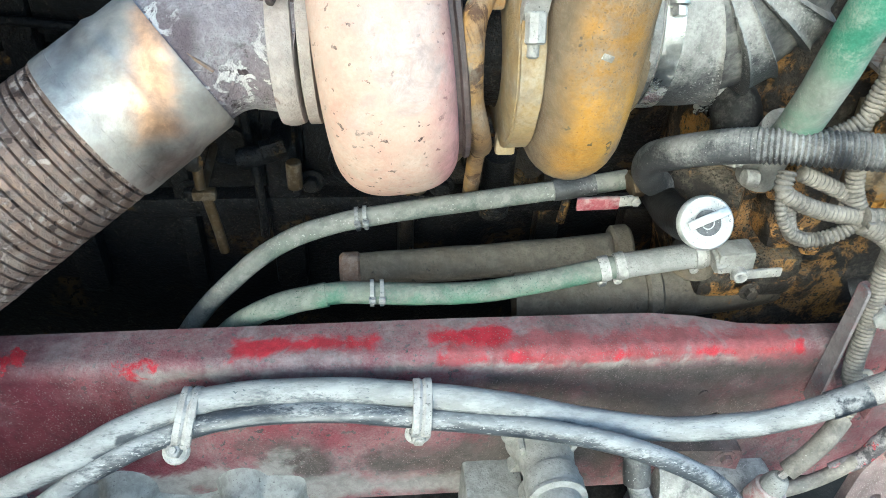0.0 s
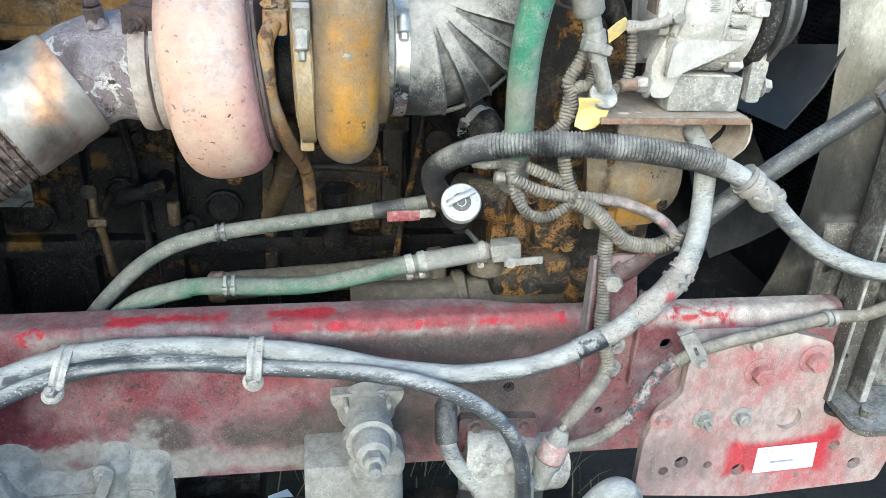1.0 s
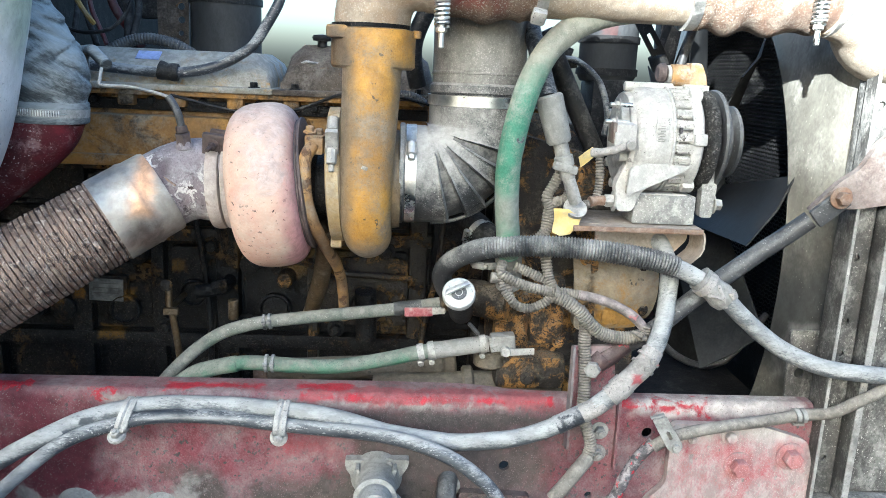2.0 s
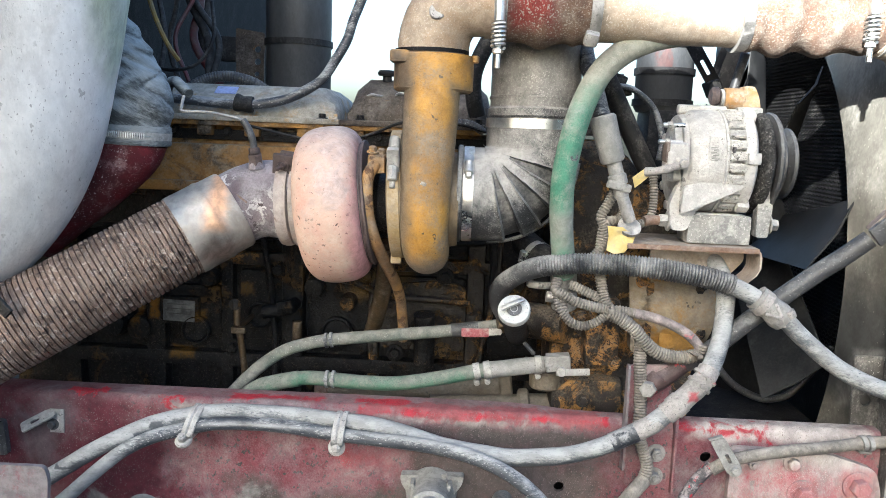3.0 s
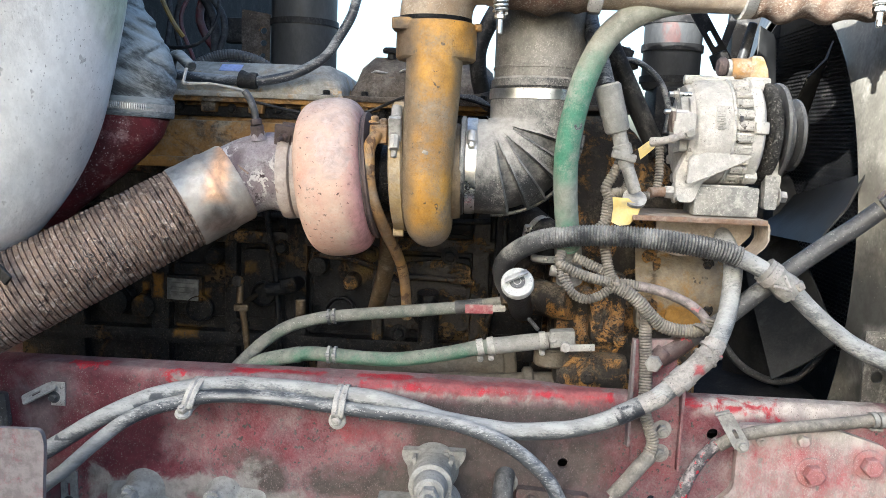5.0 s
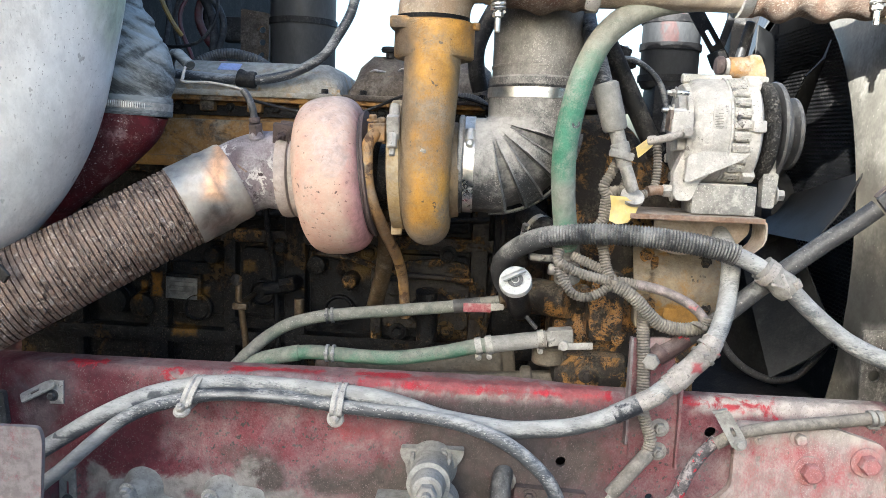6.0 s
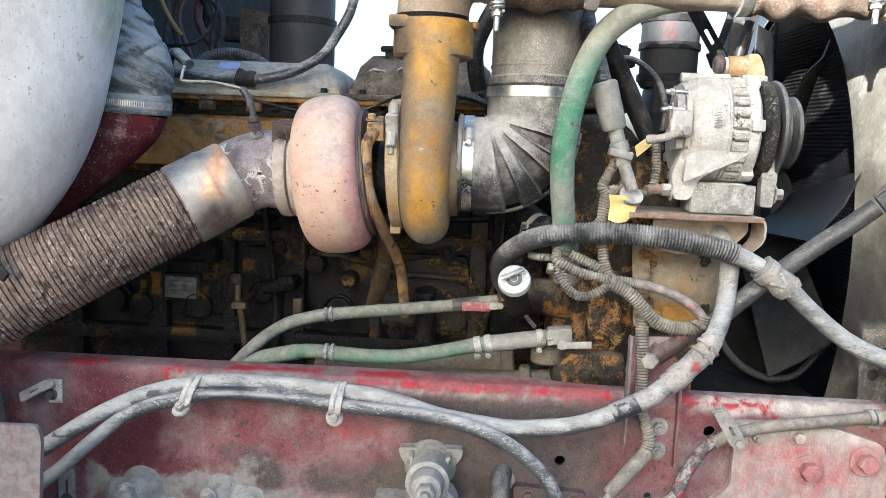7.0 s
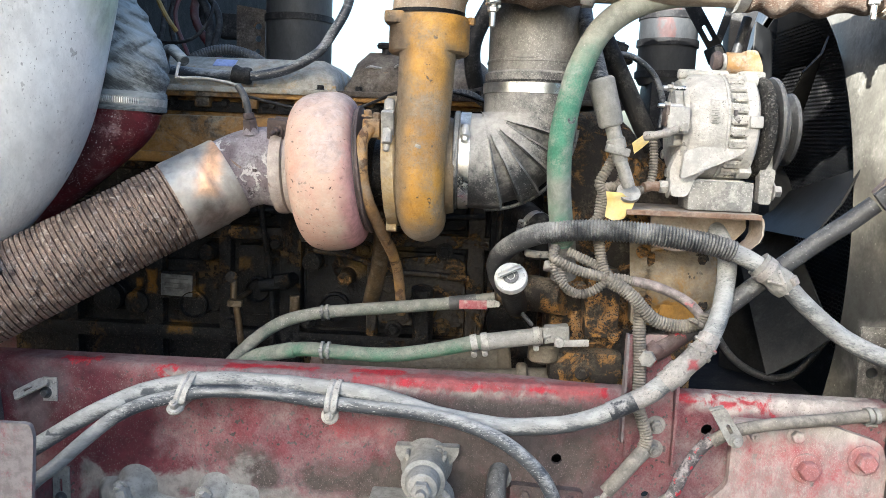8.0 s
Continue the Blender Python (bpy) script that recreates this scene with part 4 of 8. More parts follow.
def pivot_mount():
    p = thing("shock_mount", (0.215, 0.585, 0.77), "dusty grey cast mount with bushing and stud on the rail", "mount")
    part("bracket", slab(soften([(0.158, 0.872), (0.272, 0.874), (0.268, 0.858), (0.246, 0.825), (0.245, 0.80), (0.268, 0.775), (0.164, 0.765), (0.186, 0.80), (0.182, 0.825), (0.160, 0.856)], 0.006), 0.020, Matrix.Translation((0, WEB, 0)) @ FRONT, (), 0.006), M_CAST, p)
    for x in (0.188, 0.240):
        part("web_rib", box((x, WEB - 0.030, 0.846), (0.008, 0.028, 0.046), (0, (x - 0.214) * 700, 0), 0.003), M_CAST, p)
    bolt((0.236, WEB - 0.020, 0.868), OUT, 0.011, p, M_CAST, 0.6, True)
    part("neck", lathe([(0, 0.046), (0.02, 0.037), (0.045, 0.033), (0.060, 0.0325)], (0.2140, WEB - 0.010, 0.838), (0.01, -1, 0.10), 28), M_CAST, p)
    part("bushing", lathe([(0, 0.0325), (0.002, 0.0345), (0.030, 0.0345), (0.033, 0.0325)], (0.2146, 0.537, 0.844), (0.01, -1, 0.10), 28), M_CAST, p)
    part("washer", lathe([(0, 0.034), (0.002, 0.0365), (0.006, 0.0365), (0.008, 0.033)], (0.2149, 0.505, 0.8475), (0.01, -1, 0.10), 28), M_CAST, p)
    part("cap", lathe([(0, 0.029), (0.012, 0.0285), (0.034, 0.0245), (0.037, 0.021)], (0.2150, 0.498, 0.848), (0.01, -1, 0.10), 28), M_CAST, p)
    bolt((0.2153, 0.462, 0.8515), (0.01, -1, 0.10), 0.028, p, M_CAST, 0.75, False, 0.016, "nut")
    s = thing("shock_absorber", (0.225, 0.53, 0.1), "dusty pale grey shock absorber below the rail", "shock absorber")
    part("eye", rod((0.225, 0.560, 0.795), (0.225, 0.508, 0.795), 0.042, 28, 0.006), M_CAST, s)
    part("body", tube([(0.225, 0.535, 0.78), (0.235, 0.55, 0.60), (0.25, 0.57, 0.35), (0.265, 0.59, 0.1)], 0.040, 20, 3), M_CAST, s)
    k = thing("spring_block", (0.15, 0.56, 0.0), "dusty white axle block under the rail", "block")
    part("block", box((0.155, 0.570, 0.70), (0.075, 0.09, 0.17), bevel=0.006), M_CAST, k)
    part("post", box((0.155, 0.60, 0.31), (0.06, 0.07, 0.62), bevel=0.006), M_BLACK, k)
    return p


pivot_mount()

# ---- hoses along the rail ----
hh = thing("heater_hose", (0.0, 0.57, 0.96), "pale dusty grey rubber hose clipped along the rail", "hose")
part("lower_run", lump([(-0.72, 0.51, 0.68), (-0.60, 0.512, 0.76), (-0.48, 0.515, 0.838), (-0.411, 0.518, 0.884), (-0.361, 0.518, 0.917), (-0.313, 0.522, 0.943), (-0.271, 0.536, 0.960), (-0.229, 0.551, 0.970), (-0.183, 0.562, 0.977), (-0.137, 0.568, 0.979), (-0.088, 0.570, 0.979), (-0.038, 0.570, 0.978), (0.012, 0.566, 0.977), (0.062, 0.560, 0.975), (0.112, 0.552, 0.974), (0.161, 0.548, 0.965), (0.209, 0.544, 0.953), (0.241, 0.540, 0.947), (0.304, 0.529, 0.943), (0.351, 0.525, 0.941), (0.397, 0.523, 0.945), (0.442, 0.521, 0.952), (0.487, 0.521, 0.966), (0.531, 0.521, 0.987), (0.575, 0.522, 1.011)], 0.0145, 0.05), M_HOSE, hh)
part("riser", lump([(0.575, 0.522, 1.011), (0.617, 0.523, 1.049), (0.655, 0.532, 1.086), (0.683, 0.557, 1.130), (0.700, 0.59, 1.177), (0.708, 0.62, 1.228), (0.702, 0.66, 1.262), (0.69, 0.70, 1.28)], 0.0155, 0.04), M_HOSE, hh)
solo("coolant_line", lump([(-0.60, 0.50, 0.64), (-0.51, 0.503, 0.735), (-0.446, 0.506, 0.800), (-0.406, 0.506, 0.834), (-0.355, 0.506, 0.882), (-0.306, 0.510, 0.923), (-0.264, 0.520, 0.944), (-0.231, 0.532, 0.952), (-0.177, 0.543, 0.963), (-0.130, 0.549, 0.966), (-0.082, 0.551, 0.966), (-0.033, 0.551, 0.964), (0.016, 0.547, 0.960), (0.086, 0.538, 0.957), (0.163, 0.526, 0.957), (0.211, 0.515, 0.957), (0.258, 0.503, 0.954), (0.304, 0.491, 0.945), (0.350, 0.482, 0.926), (0.391, 0.480, 0.894), (0.415, 0.480, 0.864), (0.437, 0.486, 0.81), (0.450, 0.50, 0.745), (0.460, 0.515, 0.70)], 0.0118, 0.04), M_HOSE_DARK, "dark grey rubber line strapped beneath a paler hose", "hose")


def p_clamp(x, lean, bolt_at, bolt_axis, label):
    """A double loop of strap round both hoses, its two ends bolted to a stand-off from the rail."""
    bx, by, bz = bolt_at
    c = thing("p_clamp", (x, WEB, bz), label, "hose clamp", "rail hose clamps")
    cy, cz = 0.5515, 0.9655
    u = Vector((0, 0.77, 0.64))          # along the pair of hoses
    w = Vector((0, -0.64, 0.77))
    loop = [Vector((bx, by + 0.004, bz)), Vector((bx * 0.6 + x * 0.4, by - 0.003, bz + 0.010))]
    loop += [Vector((x + lean * q, cy, cz)) + u * (0.0300 * math.cos(radians(k))) + w * (0.0178 * math.sin(radians(k))) for k, q in ((205, -0.6), (170, -0.2), (140, 0.1), (110, 0.4), (80, 0.7), (50, 0.9), (20, 1), (-10, 1), (-40, 0.9))]
    loop += [Vector((bx, by + 0.016, bz + 0.004))]
    bm = bmesh.new()
    path = smooth_path(loop, 4)
    rows = []
    for i, p in enumerate(path):
        t = (path[min(i + 1, len(path) - 1)] - path[max(i - 1, 0)]).normalized()
        nn = t.cross(Vector((1, 0, 0))).normalized()
        row = []
        for dx, h in ((-0.0108, 0.0), (-0.0098, 0.0024), (-0.0034, 0.0028), (0.0, 0.0004), (0.0034, 0.0028), (0.0098, 0.0024), (0.0108, 0.0), (0, -0.0012)):
            row.append(bm.verts.new(p + Vector((dx, 0, 0)) - nn * h))
        rows.append(row)
    for a, b in zip(rows, rows[1:]):
        for k in range(8):
            bm.faces.new((a[k], a[(k + 1) % 8], b[(k + 1) % 8], b[k]))
    bm.faces.new(rows[0])
    bm.faces.new(rows[-1][::-1])
    part("strap", bm, M_STEEL_DUSTY, c)
    m = axis_matrix(bolt_at, bolt_axis)
    part("tab", lathe([(-0.004, 0.0), (-0.004, 0.0145), (-0.001, 0.0150), (0.0, 0.0142), (0.0, 0.0)], bolt_at, bolt_axis, 24), M_STEEL_DUSTY, c)
    bolt(bolt_at, bolt_axis, 0.0145, c, M_STEEL_DUSTY, 0.7, True, 0.003)
    part("stud", rod(m @ Vector((0, 0, -0.014)), m @ Vector((0, 0, -0.003)), 0.0042, 10), M_STEEL_DUSTY, c)
    part("spacer", rod((bx + 0.004, WEB + 0.002, bz - 0.001), (bx + 0.001, by + 0.010, bz - 0.002), 0.008, 14), M_STEEL_DUSTY, c)
    return c


p_clamp(-0.201, 0.010, (-0.2085, 0.526, 0.941), (-0.05, -0.55, 0.83), "dusty steel clamp with its bolt turned up")
p_clamp(0.054, 0.003, (0.0515, 0.537, 0.937), (0.0, -0.97, 0.25), "dusty steel clamp holding two hoses to the rail")

tape = thing("taped_joint", (0.63, 0.525, 1.04), "chalky taped hose joint with red marks", "hose joint")
part("wrap", lump([(0.597, 0.522, 1.030), (0.617, 0.523, 1.049), (0.655, 0.532, 1.086), (0.668, 0.542, 1.105)], 0.0182, 0.06, 60), M_TAPE, tape)
part("collar", lump([(0.608, 0.5225, 1.040), (0.622, 0.5245, 1.054)], 0.0200, 0.04, 60), M_TAPE, tape)
part("tail_tape", lump([(0.552, 0.5215, 0.998), (0.575, 0.522, 1.011), (0.588, 0.522, 1.022)], 0.0158, 0.05, 60), M_TAPE, tape)
part("black_tape", lump([(0.512, 0.521, 0.977), (0.531, 0.521, 0.987), (0.553, 0.5215, 0.9985)], 0.0158, 0.02, 60), M_BTAPE, tape, "black tape band")
cable_tie((0.660, 0.536, 1.093), (0.65, 0.2, 0.75), 0.0195, M_TAPE)
cable_tie((0.650, 0.531, 1.081), (0.65, 0.2, 0.75), 0.0195, M_TAPE)

# cable along the gusset plate
solo("battery_cable", lump([(0.49, 0.535, 0.785), (0.531, 0.54, 0.782), (0.587, 0.55, 0.791), (0.63, 0.555, 0.822)], 0.0095, 0.04), M_LOOM, "dusty grey cable under the rail", "cable")
solo("battery_cable", lump([(0.60, 0.555, 0.797), (0.632, 0.555, 0.824), (0.648, 0.556, 0.864), (0.668, 0.558, 0.900), (0.694, 0.56, 0.930)], 0.0105, 0.05), M_REDTAPE, "black cable sleeve with flaking red paint", "cable")
solo("battery_cable", lump([(0.69, 0.552, 0.925), (0.717, 0.552, 0.942), (0.754, 0.556, 0.952), (0.801, 0.562, 0.959), (0.850, 0.570, 0.963), (0.900, 0.578, 0.967), (0.964, 0.588, 0.974), (1.008, 0.572, 0.986), (1.042, 0.556, 1.014), (1.093, 0.55, 1.046), (1.16, 0.55, 1.08)], 0.0105, 0.04), M_LOOM, "dusty tan cable running over the gusset plate", "cable")
clip = thing("cable_clip", (0.71, WEB, 0.95), "dusty slotted steel cable clip bolted to the plate", "clip")
part("strap", slab(soften([(0.680, 0.981), (0.703, 0.989), (0.7375, 0.937), (0.7325, 0.923), (0.714, 0.925)], 0.005), 0.003, Matrix.Translation((0, 0.541, 0)) @ FRONT, [soften([(0.7055, 0.959), (0.711, 0.9615), (0.720, 0.946), (0.7145, 0.9435)], 0.002)]), M_CAST, clip)
part("spacer", rod((0.725, WEB, 0.933), (0.725, 0.541, 0.933), 0.007, 14), M_CAST, clip)
part("lip", box((0.690, 0.5445, 0.986), (0.024, 0.008, 0.003), (0, -19, 0), 0.001), M_CAST, clip)
bolt((0.725, 0.538, 0.933), OUT, 0.0125, clip, M_CAST, 0.5, True)
loopclip = thing("cable_clip", (0.935, 0.58, 0.98), "dusty rubber-lined clip round the tan cable", "clip")
for x_ in (0.956, 0.967):
    band((x_, 0.587, 0.9735), (0.97, 0.1, 0.15), 0.0108, 0.008, 0.0028, M_CAST, loopclip, "loop")
part("tab", box((0.962, 0.594, 0.957), (0.02, 0.022, 0.004), bevel=0.001), M_CAST, loopclip)

# left end of the rail
def slotted_bracket(at, tilt, turn, spin, label):
    """A small angle: foot against the rail with a bolt, slotted leaf standing out of it."""
    b = thing("slotted_bracket", at, label, "bracket", "slotted brackets")
    x, y, z = at
    m = Matrix.Translation((x, y - 0.003, z + 0.017)) @ pose(0, 0, 0, tilt, turn, spin)
    part("leaf", slab(soften([(0.0, -0.013), (0.060, -0.013), (0.060, 0.013), (0.0, 0.013)], 0.006), 0.003, m, [soften([(0.027, -0.0035), (0.043, -0.0035), (0.043, 0.0035), (0.027, 0.0035)], 0.002)]), M_STEEL_DUSTY, b)
    part("foot", box((x + 0.003, y - 0.002, z), (0.026, 0.004, 0.044), bevel=0.001), M_STEEL_DUSTY, b)
    bolt((x - 0.004, y - 0.004, z - 0.006), OUT, 0.012, b, M_ROD, 0.6, True)
    return b


slotted_bracket((-0.471, WEB, 0.932), -24, 26, 205, "small zinc slotted angle bracket on the rail")
ls = thing("slotted_bracket", (-0.452, WEB, 0.74), "dusty slotted steel strap bolted low on the rail", "bracket", "slotted brackets")
part("strap", slab(soften([(-0.468, 0.716), (-0.436, 0.716), (-0.437, 0.787), (-0.467, 0.789)], 0.003), 0.004, Matrix.Translation((0, WEB - 0.0005, 0)) @ FRONT, [soften([(-0.4555, 0.738), (-0.4495, 0.738), (-0.4495, 0.764), (-0.4555, 0.764)], 0.002)]), M_CAST, ls)
bolt((-0.452, WEB - 0.0045, 0.728), OUT, 0.012, ls, M_ROD, 0.6, True)
lf = thing("air_fitting", (-0.58, WEB, 0.88), "dusty grey fitting on the rail", "fitting")
part("plate", slab(soften([(-0.64, 0.862), (-0.556, 0.866), (-0.562, 0.93), (-0.64, 0.936)], 0.006), 0.012, Matrix.Translation((0, WEB, 0)) @ FRONT), M_ROD, lf)
part("boss", rod((-0.592, WEB - 0.01, 0.896), (-0.592, WEB - 0.03, 0.896), 0.022, 20), M_ROD, lf)
cp = thing("fender_bracket", (-0.36, 0.27, 0.7), "dusty red plate with a rounded corner", "bracket")
part("plate", slab(soften([(-0.60, 0.60), (-0.322, 0.60), (-0.300, 0.985), (-0.305, 1.003), (-0.60, 1.0)], 0.02), 0.008, Matrix.Translation((0, 0.275, 0)) @ FRONT), M_REDPLATE, cp)
part("arm", box((-0.50, 0.445, 0.75), (0.06, 0.33, 0.05), bevel=0.006), M_RAIL, cp)

# ---- steering gear under the rail ----
sg = thing("steering_gear", (0.43, 0.56, 0.60), "dusty pale cast steering gear below the rail", "steering gear")
part("flange", slab(soften([(0.362, 0.745), (0.492, 0.742), (0.490, 0.806), (0.362, 0.812)], 0.008), 0.018, Matrix.Translation((0, WEB, 0)) @ FRONT), M_RAIL, sg)
bolt((0.388, WEB - 0.018, 0.796), OUT, 0.015, sg, M_RAIL, 0.5, True)
bolt((0.468, WEB - 0.018, 0.793), OUT, 0.015, sg, M_RAIL, 0.5, True)
part("housing", lump([(0.37, 0.58, 0.74), (0.41, 0.575, 0.735), (0.46, 0.58, 0.72), (0.53, 0.60, 0.71)], 0.052, 0.10, 22, 22), M_ALU_DIRTY, sg)
part("cover", lathe([(0, 0.040), (0.02, 0.036), (0.028, 0.026), (0.030, 0.0)], (0.415, 0.545, 0.715), (0, -1, 0.25), 24), M_CAST, sg)
part("port", rod((0.432, 0.54, 0.745), (0.452, 0.525, 0.768), 0.014, 16), M_CAST, sg)
part("lower_body", box((0.44, 0.60, 0.62), (0.12, 0.11, 0.16), (0, 8, 0), 0.02), M_ROD, sg)
part("fitting", rod((0.463, 0.52, 0.665), (0.458, 0.52, 0.742), 0.0155, 16), M_CAST, sg)
solo("drag_hose", lump([(0.342, 0.61, 0.826), (0.338, 0.578, 0.822), (0.337, 0.555, 0.798), (0.350, 0.545, 0.764), (0.380, 0.535, 0.728), (0.415, 0.53, 0.69), (0.45, 0.53, 0.65), (0.47, 0.54, 0.58)], 0.0135, 0.04), M_HOSE, "pale dusty power steering hose", "hose")
part("nipple", lump([(0.343, 0.612, 0.827), (0.338, 0.578, 0.822), (0.337, 0.562, 0.806), (0.338, 0.555, 0.794)], 0.0178, 0.04), M_ROD, sg)
solo("vent_hose", lump([(0.56, 0.52, 0.58), (0.562, 0.51, 0.66), (0.585, 0.50, 0.712), (0.61, 0.50, 0.724), (0.634, 0.505, 0.70), (0.64, 0.52, 0.64)], 0.020, 0.05), M_HOSE, "thick pale dusty hose below the rail", "hose")

# sensor lead and connector
plug = thing("sensor_plug", (0.50, 0.535, 0.75), "faded pink and grey electrical connector", "connector")
part("taped_lead", lump([(0.582, 0.565, 0.895), (0.562, 0.55, 0.880), (0.540, 0.54, 0.857), (0.518, 0.535, 0.832)], 0.0125, 0.05, 60), M_LOOM, plug)
part("wires", tube([(0.522, 0.536, 0.835), (0.512, 0.535, 0.818)], 0.005, 8, 1), M_TAPE, plug)
part("boot", lathe([(0, 0.009), (0.004, 0.013), (0.018, 0.017), (0.022, 0.017)], (0.514, 0.535, 0.822), (-0.28, -0.05, -1), 20), M_CAST, plug)
part("collar", lathe([(0, 0.0185), (0.002, 0.021), (0.030, 0.0235), (0.034, 0.021)], (0.508, 0.534, 0.801), (-0.28, -0.05, -1), 24), M_PINK, plug)
part("ring", lathe([(0, 0.0225), (0.008, 0.0225), (0.016, 0.018), (0.05, 0.015)], (0.498, 0.533, 0.767), (-0.28, -0.05, -1), 24), M_CAST, plug)

# ---- engine ----
FACE = 0.972
engine = thing("diesel_engine", (0.0, 1.2, 0.70), "oil-soaked yellow diesel engine block with bolted covers", "engine")
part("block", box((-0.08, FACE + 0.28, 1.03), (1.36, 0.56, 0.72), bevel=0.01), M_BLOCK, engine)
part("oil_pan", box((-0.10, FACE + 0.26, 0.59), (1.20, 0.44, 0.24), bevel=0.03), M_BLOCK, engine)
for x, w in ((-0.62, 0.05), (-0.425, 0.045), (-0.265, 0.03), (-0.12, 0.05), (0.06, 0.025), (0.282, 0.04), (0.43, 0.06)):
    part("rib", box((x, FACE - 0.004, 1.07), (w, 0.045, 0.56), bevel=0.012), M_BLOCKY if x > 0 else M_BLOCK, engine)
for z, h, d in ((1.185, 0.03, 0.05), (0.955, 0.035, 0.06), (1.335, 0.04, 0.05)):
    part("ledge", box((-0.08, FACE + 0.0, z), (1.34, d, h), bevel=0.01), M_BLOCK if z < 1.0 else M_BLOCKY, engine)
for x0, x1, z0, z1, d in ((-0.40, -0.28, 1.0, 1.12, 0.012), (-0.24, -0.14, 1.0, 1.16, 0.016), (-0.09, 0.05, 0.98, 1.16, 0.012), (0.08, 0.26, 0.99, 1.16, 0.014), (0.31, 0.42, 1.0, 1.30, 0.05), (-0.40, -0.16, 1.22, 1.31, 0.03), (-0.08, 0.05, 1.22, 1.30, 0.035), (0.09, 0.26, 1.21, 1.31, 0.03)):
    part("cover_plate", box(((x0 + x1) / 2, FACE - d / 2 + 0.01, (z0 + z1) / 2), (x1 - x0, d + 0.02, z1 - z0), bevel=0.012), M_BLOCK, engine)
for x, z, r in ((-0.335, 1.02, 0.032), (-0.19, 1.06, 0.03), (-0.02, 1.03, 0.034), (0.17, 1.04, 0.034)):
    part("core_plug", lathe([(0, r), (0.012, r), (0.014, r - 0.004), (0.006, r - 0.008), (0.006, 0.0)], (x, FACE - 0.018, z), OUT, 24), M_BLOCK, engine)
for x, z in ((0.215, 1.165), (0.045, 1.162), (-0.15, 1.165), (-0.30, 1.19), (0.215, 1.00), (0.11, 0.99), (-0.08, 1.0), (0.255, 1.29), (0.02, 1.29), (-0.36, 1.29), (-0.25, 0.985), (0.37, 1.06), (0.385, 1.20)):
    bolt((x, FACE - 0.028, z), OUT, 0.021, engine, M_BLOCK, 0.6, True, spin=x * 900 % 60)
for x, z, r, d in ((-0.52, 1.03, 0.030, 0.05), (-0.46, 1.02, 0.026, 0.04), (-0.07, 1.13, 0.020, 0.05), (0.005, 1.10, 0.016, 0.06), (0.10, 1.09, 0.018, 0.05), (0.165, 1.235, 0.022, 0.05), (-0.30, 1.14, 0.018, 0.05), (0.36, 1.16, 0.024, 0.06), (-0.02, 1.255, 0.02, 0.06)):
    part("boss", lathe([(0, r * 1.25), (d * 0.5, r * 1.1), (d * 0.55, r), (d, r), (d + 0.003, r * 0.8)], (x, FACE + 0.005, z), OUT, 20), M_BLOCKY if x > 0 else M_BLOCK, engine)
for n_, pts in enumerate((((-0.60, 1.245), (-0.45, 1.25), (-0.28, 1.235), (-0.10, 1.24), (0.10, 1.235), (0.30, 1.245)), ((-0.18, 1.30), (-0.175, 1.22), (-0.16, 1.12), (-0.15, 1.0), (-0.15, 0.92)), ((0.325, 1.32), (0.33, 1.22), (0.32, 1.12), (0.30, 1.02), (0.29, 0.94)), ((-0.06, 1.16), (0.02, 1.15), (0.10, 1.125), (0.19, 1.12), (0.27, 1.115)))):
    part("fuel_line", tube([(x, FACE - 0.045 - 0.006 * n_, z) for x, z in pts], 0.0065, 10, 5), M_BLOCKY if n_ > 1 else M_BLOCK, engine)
part("lifter_cover", slab(soften([(0.075, 1.0), (0.262, 1.0), (0.262, 1.145), (0.20, 1.155), (0.075, 1.14)], 0.02), 0.022, Matrix.Translation((0, FACE - 0.006, 0)) @ FRONT, (), 0.005), M_BLOCKY, engine)
part("stem_pipe", lump([(0.176, 0.86, 1.10), (0.178, 0.87, 1.05), (0.178, 0.88, 0.99)], 0.022, 0.04), M_BLOCK, engine)
part("plate_pad", box((-0.3705, FACE - 0.010, 1.0625), (0.086, 0.036, 0.062), bevel=0.004), M_BLOCK, engine)
plate_ = part("data_plate", box((-0.3705, 0.9425, 1.0625), (0.0705, 0.003, 0.048), (0, 1.5, 0), 0.001), M_PLATE, engine, "bare grey metal data plate")
for z_ in (1.077, 1.067, 1.056):
    part("print_bar", box((-0.3705, 0.9408, z_), (0.052, 0.0006, 0.0014), (0, 1.5, 0), 0), M_ROD, plate_)
# dipstick tap, drain fittings
tap = thing("drain_tap", (-0.205, 0.85, 0.96), "tarnished brass drain tap on the engine block", "tap")
part("stem", rod((-0.212, 0.845, 1.10), (-0.211, 0.84, 1.062), 0.007, 12), M_BRASS, tap)
part("key", lathe([(0, 0.004), (0.003, 0.011), (0.009, 0.012), (0.012, 0.006)], (-0.212, 0.835, 1.108), (0.1, -1, 0.2), 16), M_BLOCKY, tap)
part("tee", box((-0.208, 0.842, 1.052), (0.030, 0.014, 0.014), bevel=0.003), M_BRASS, tap)
part("pipe", tube([(-0.206, 0.842, 1.046), (-0.200, 0.845, 1.0), (-0.196, 0.85, 0.95)], 0.007, 10, 3), M_BRASS, tap)
part("arm", rod((-0.21, 0.842, 1.056), (-0.21, FACE, 1.056), 0.006, 10), M_BRASS, tap)
fit = thing("oil_fitting", (-0.12, 0.87, 1.08), "oily brass elbow fitting on the engine block", "fitting")
part("elbow", lump([(-0.115, FACE, 1.09), (-0.115, 0.895, 1.09), (-0.135, 0.875, 1.09), (-0.165, 0.872, 1.085)], 0.014, 0.06), M_BLOCK, fit)
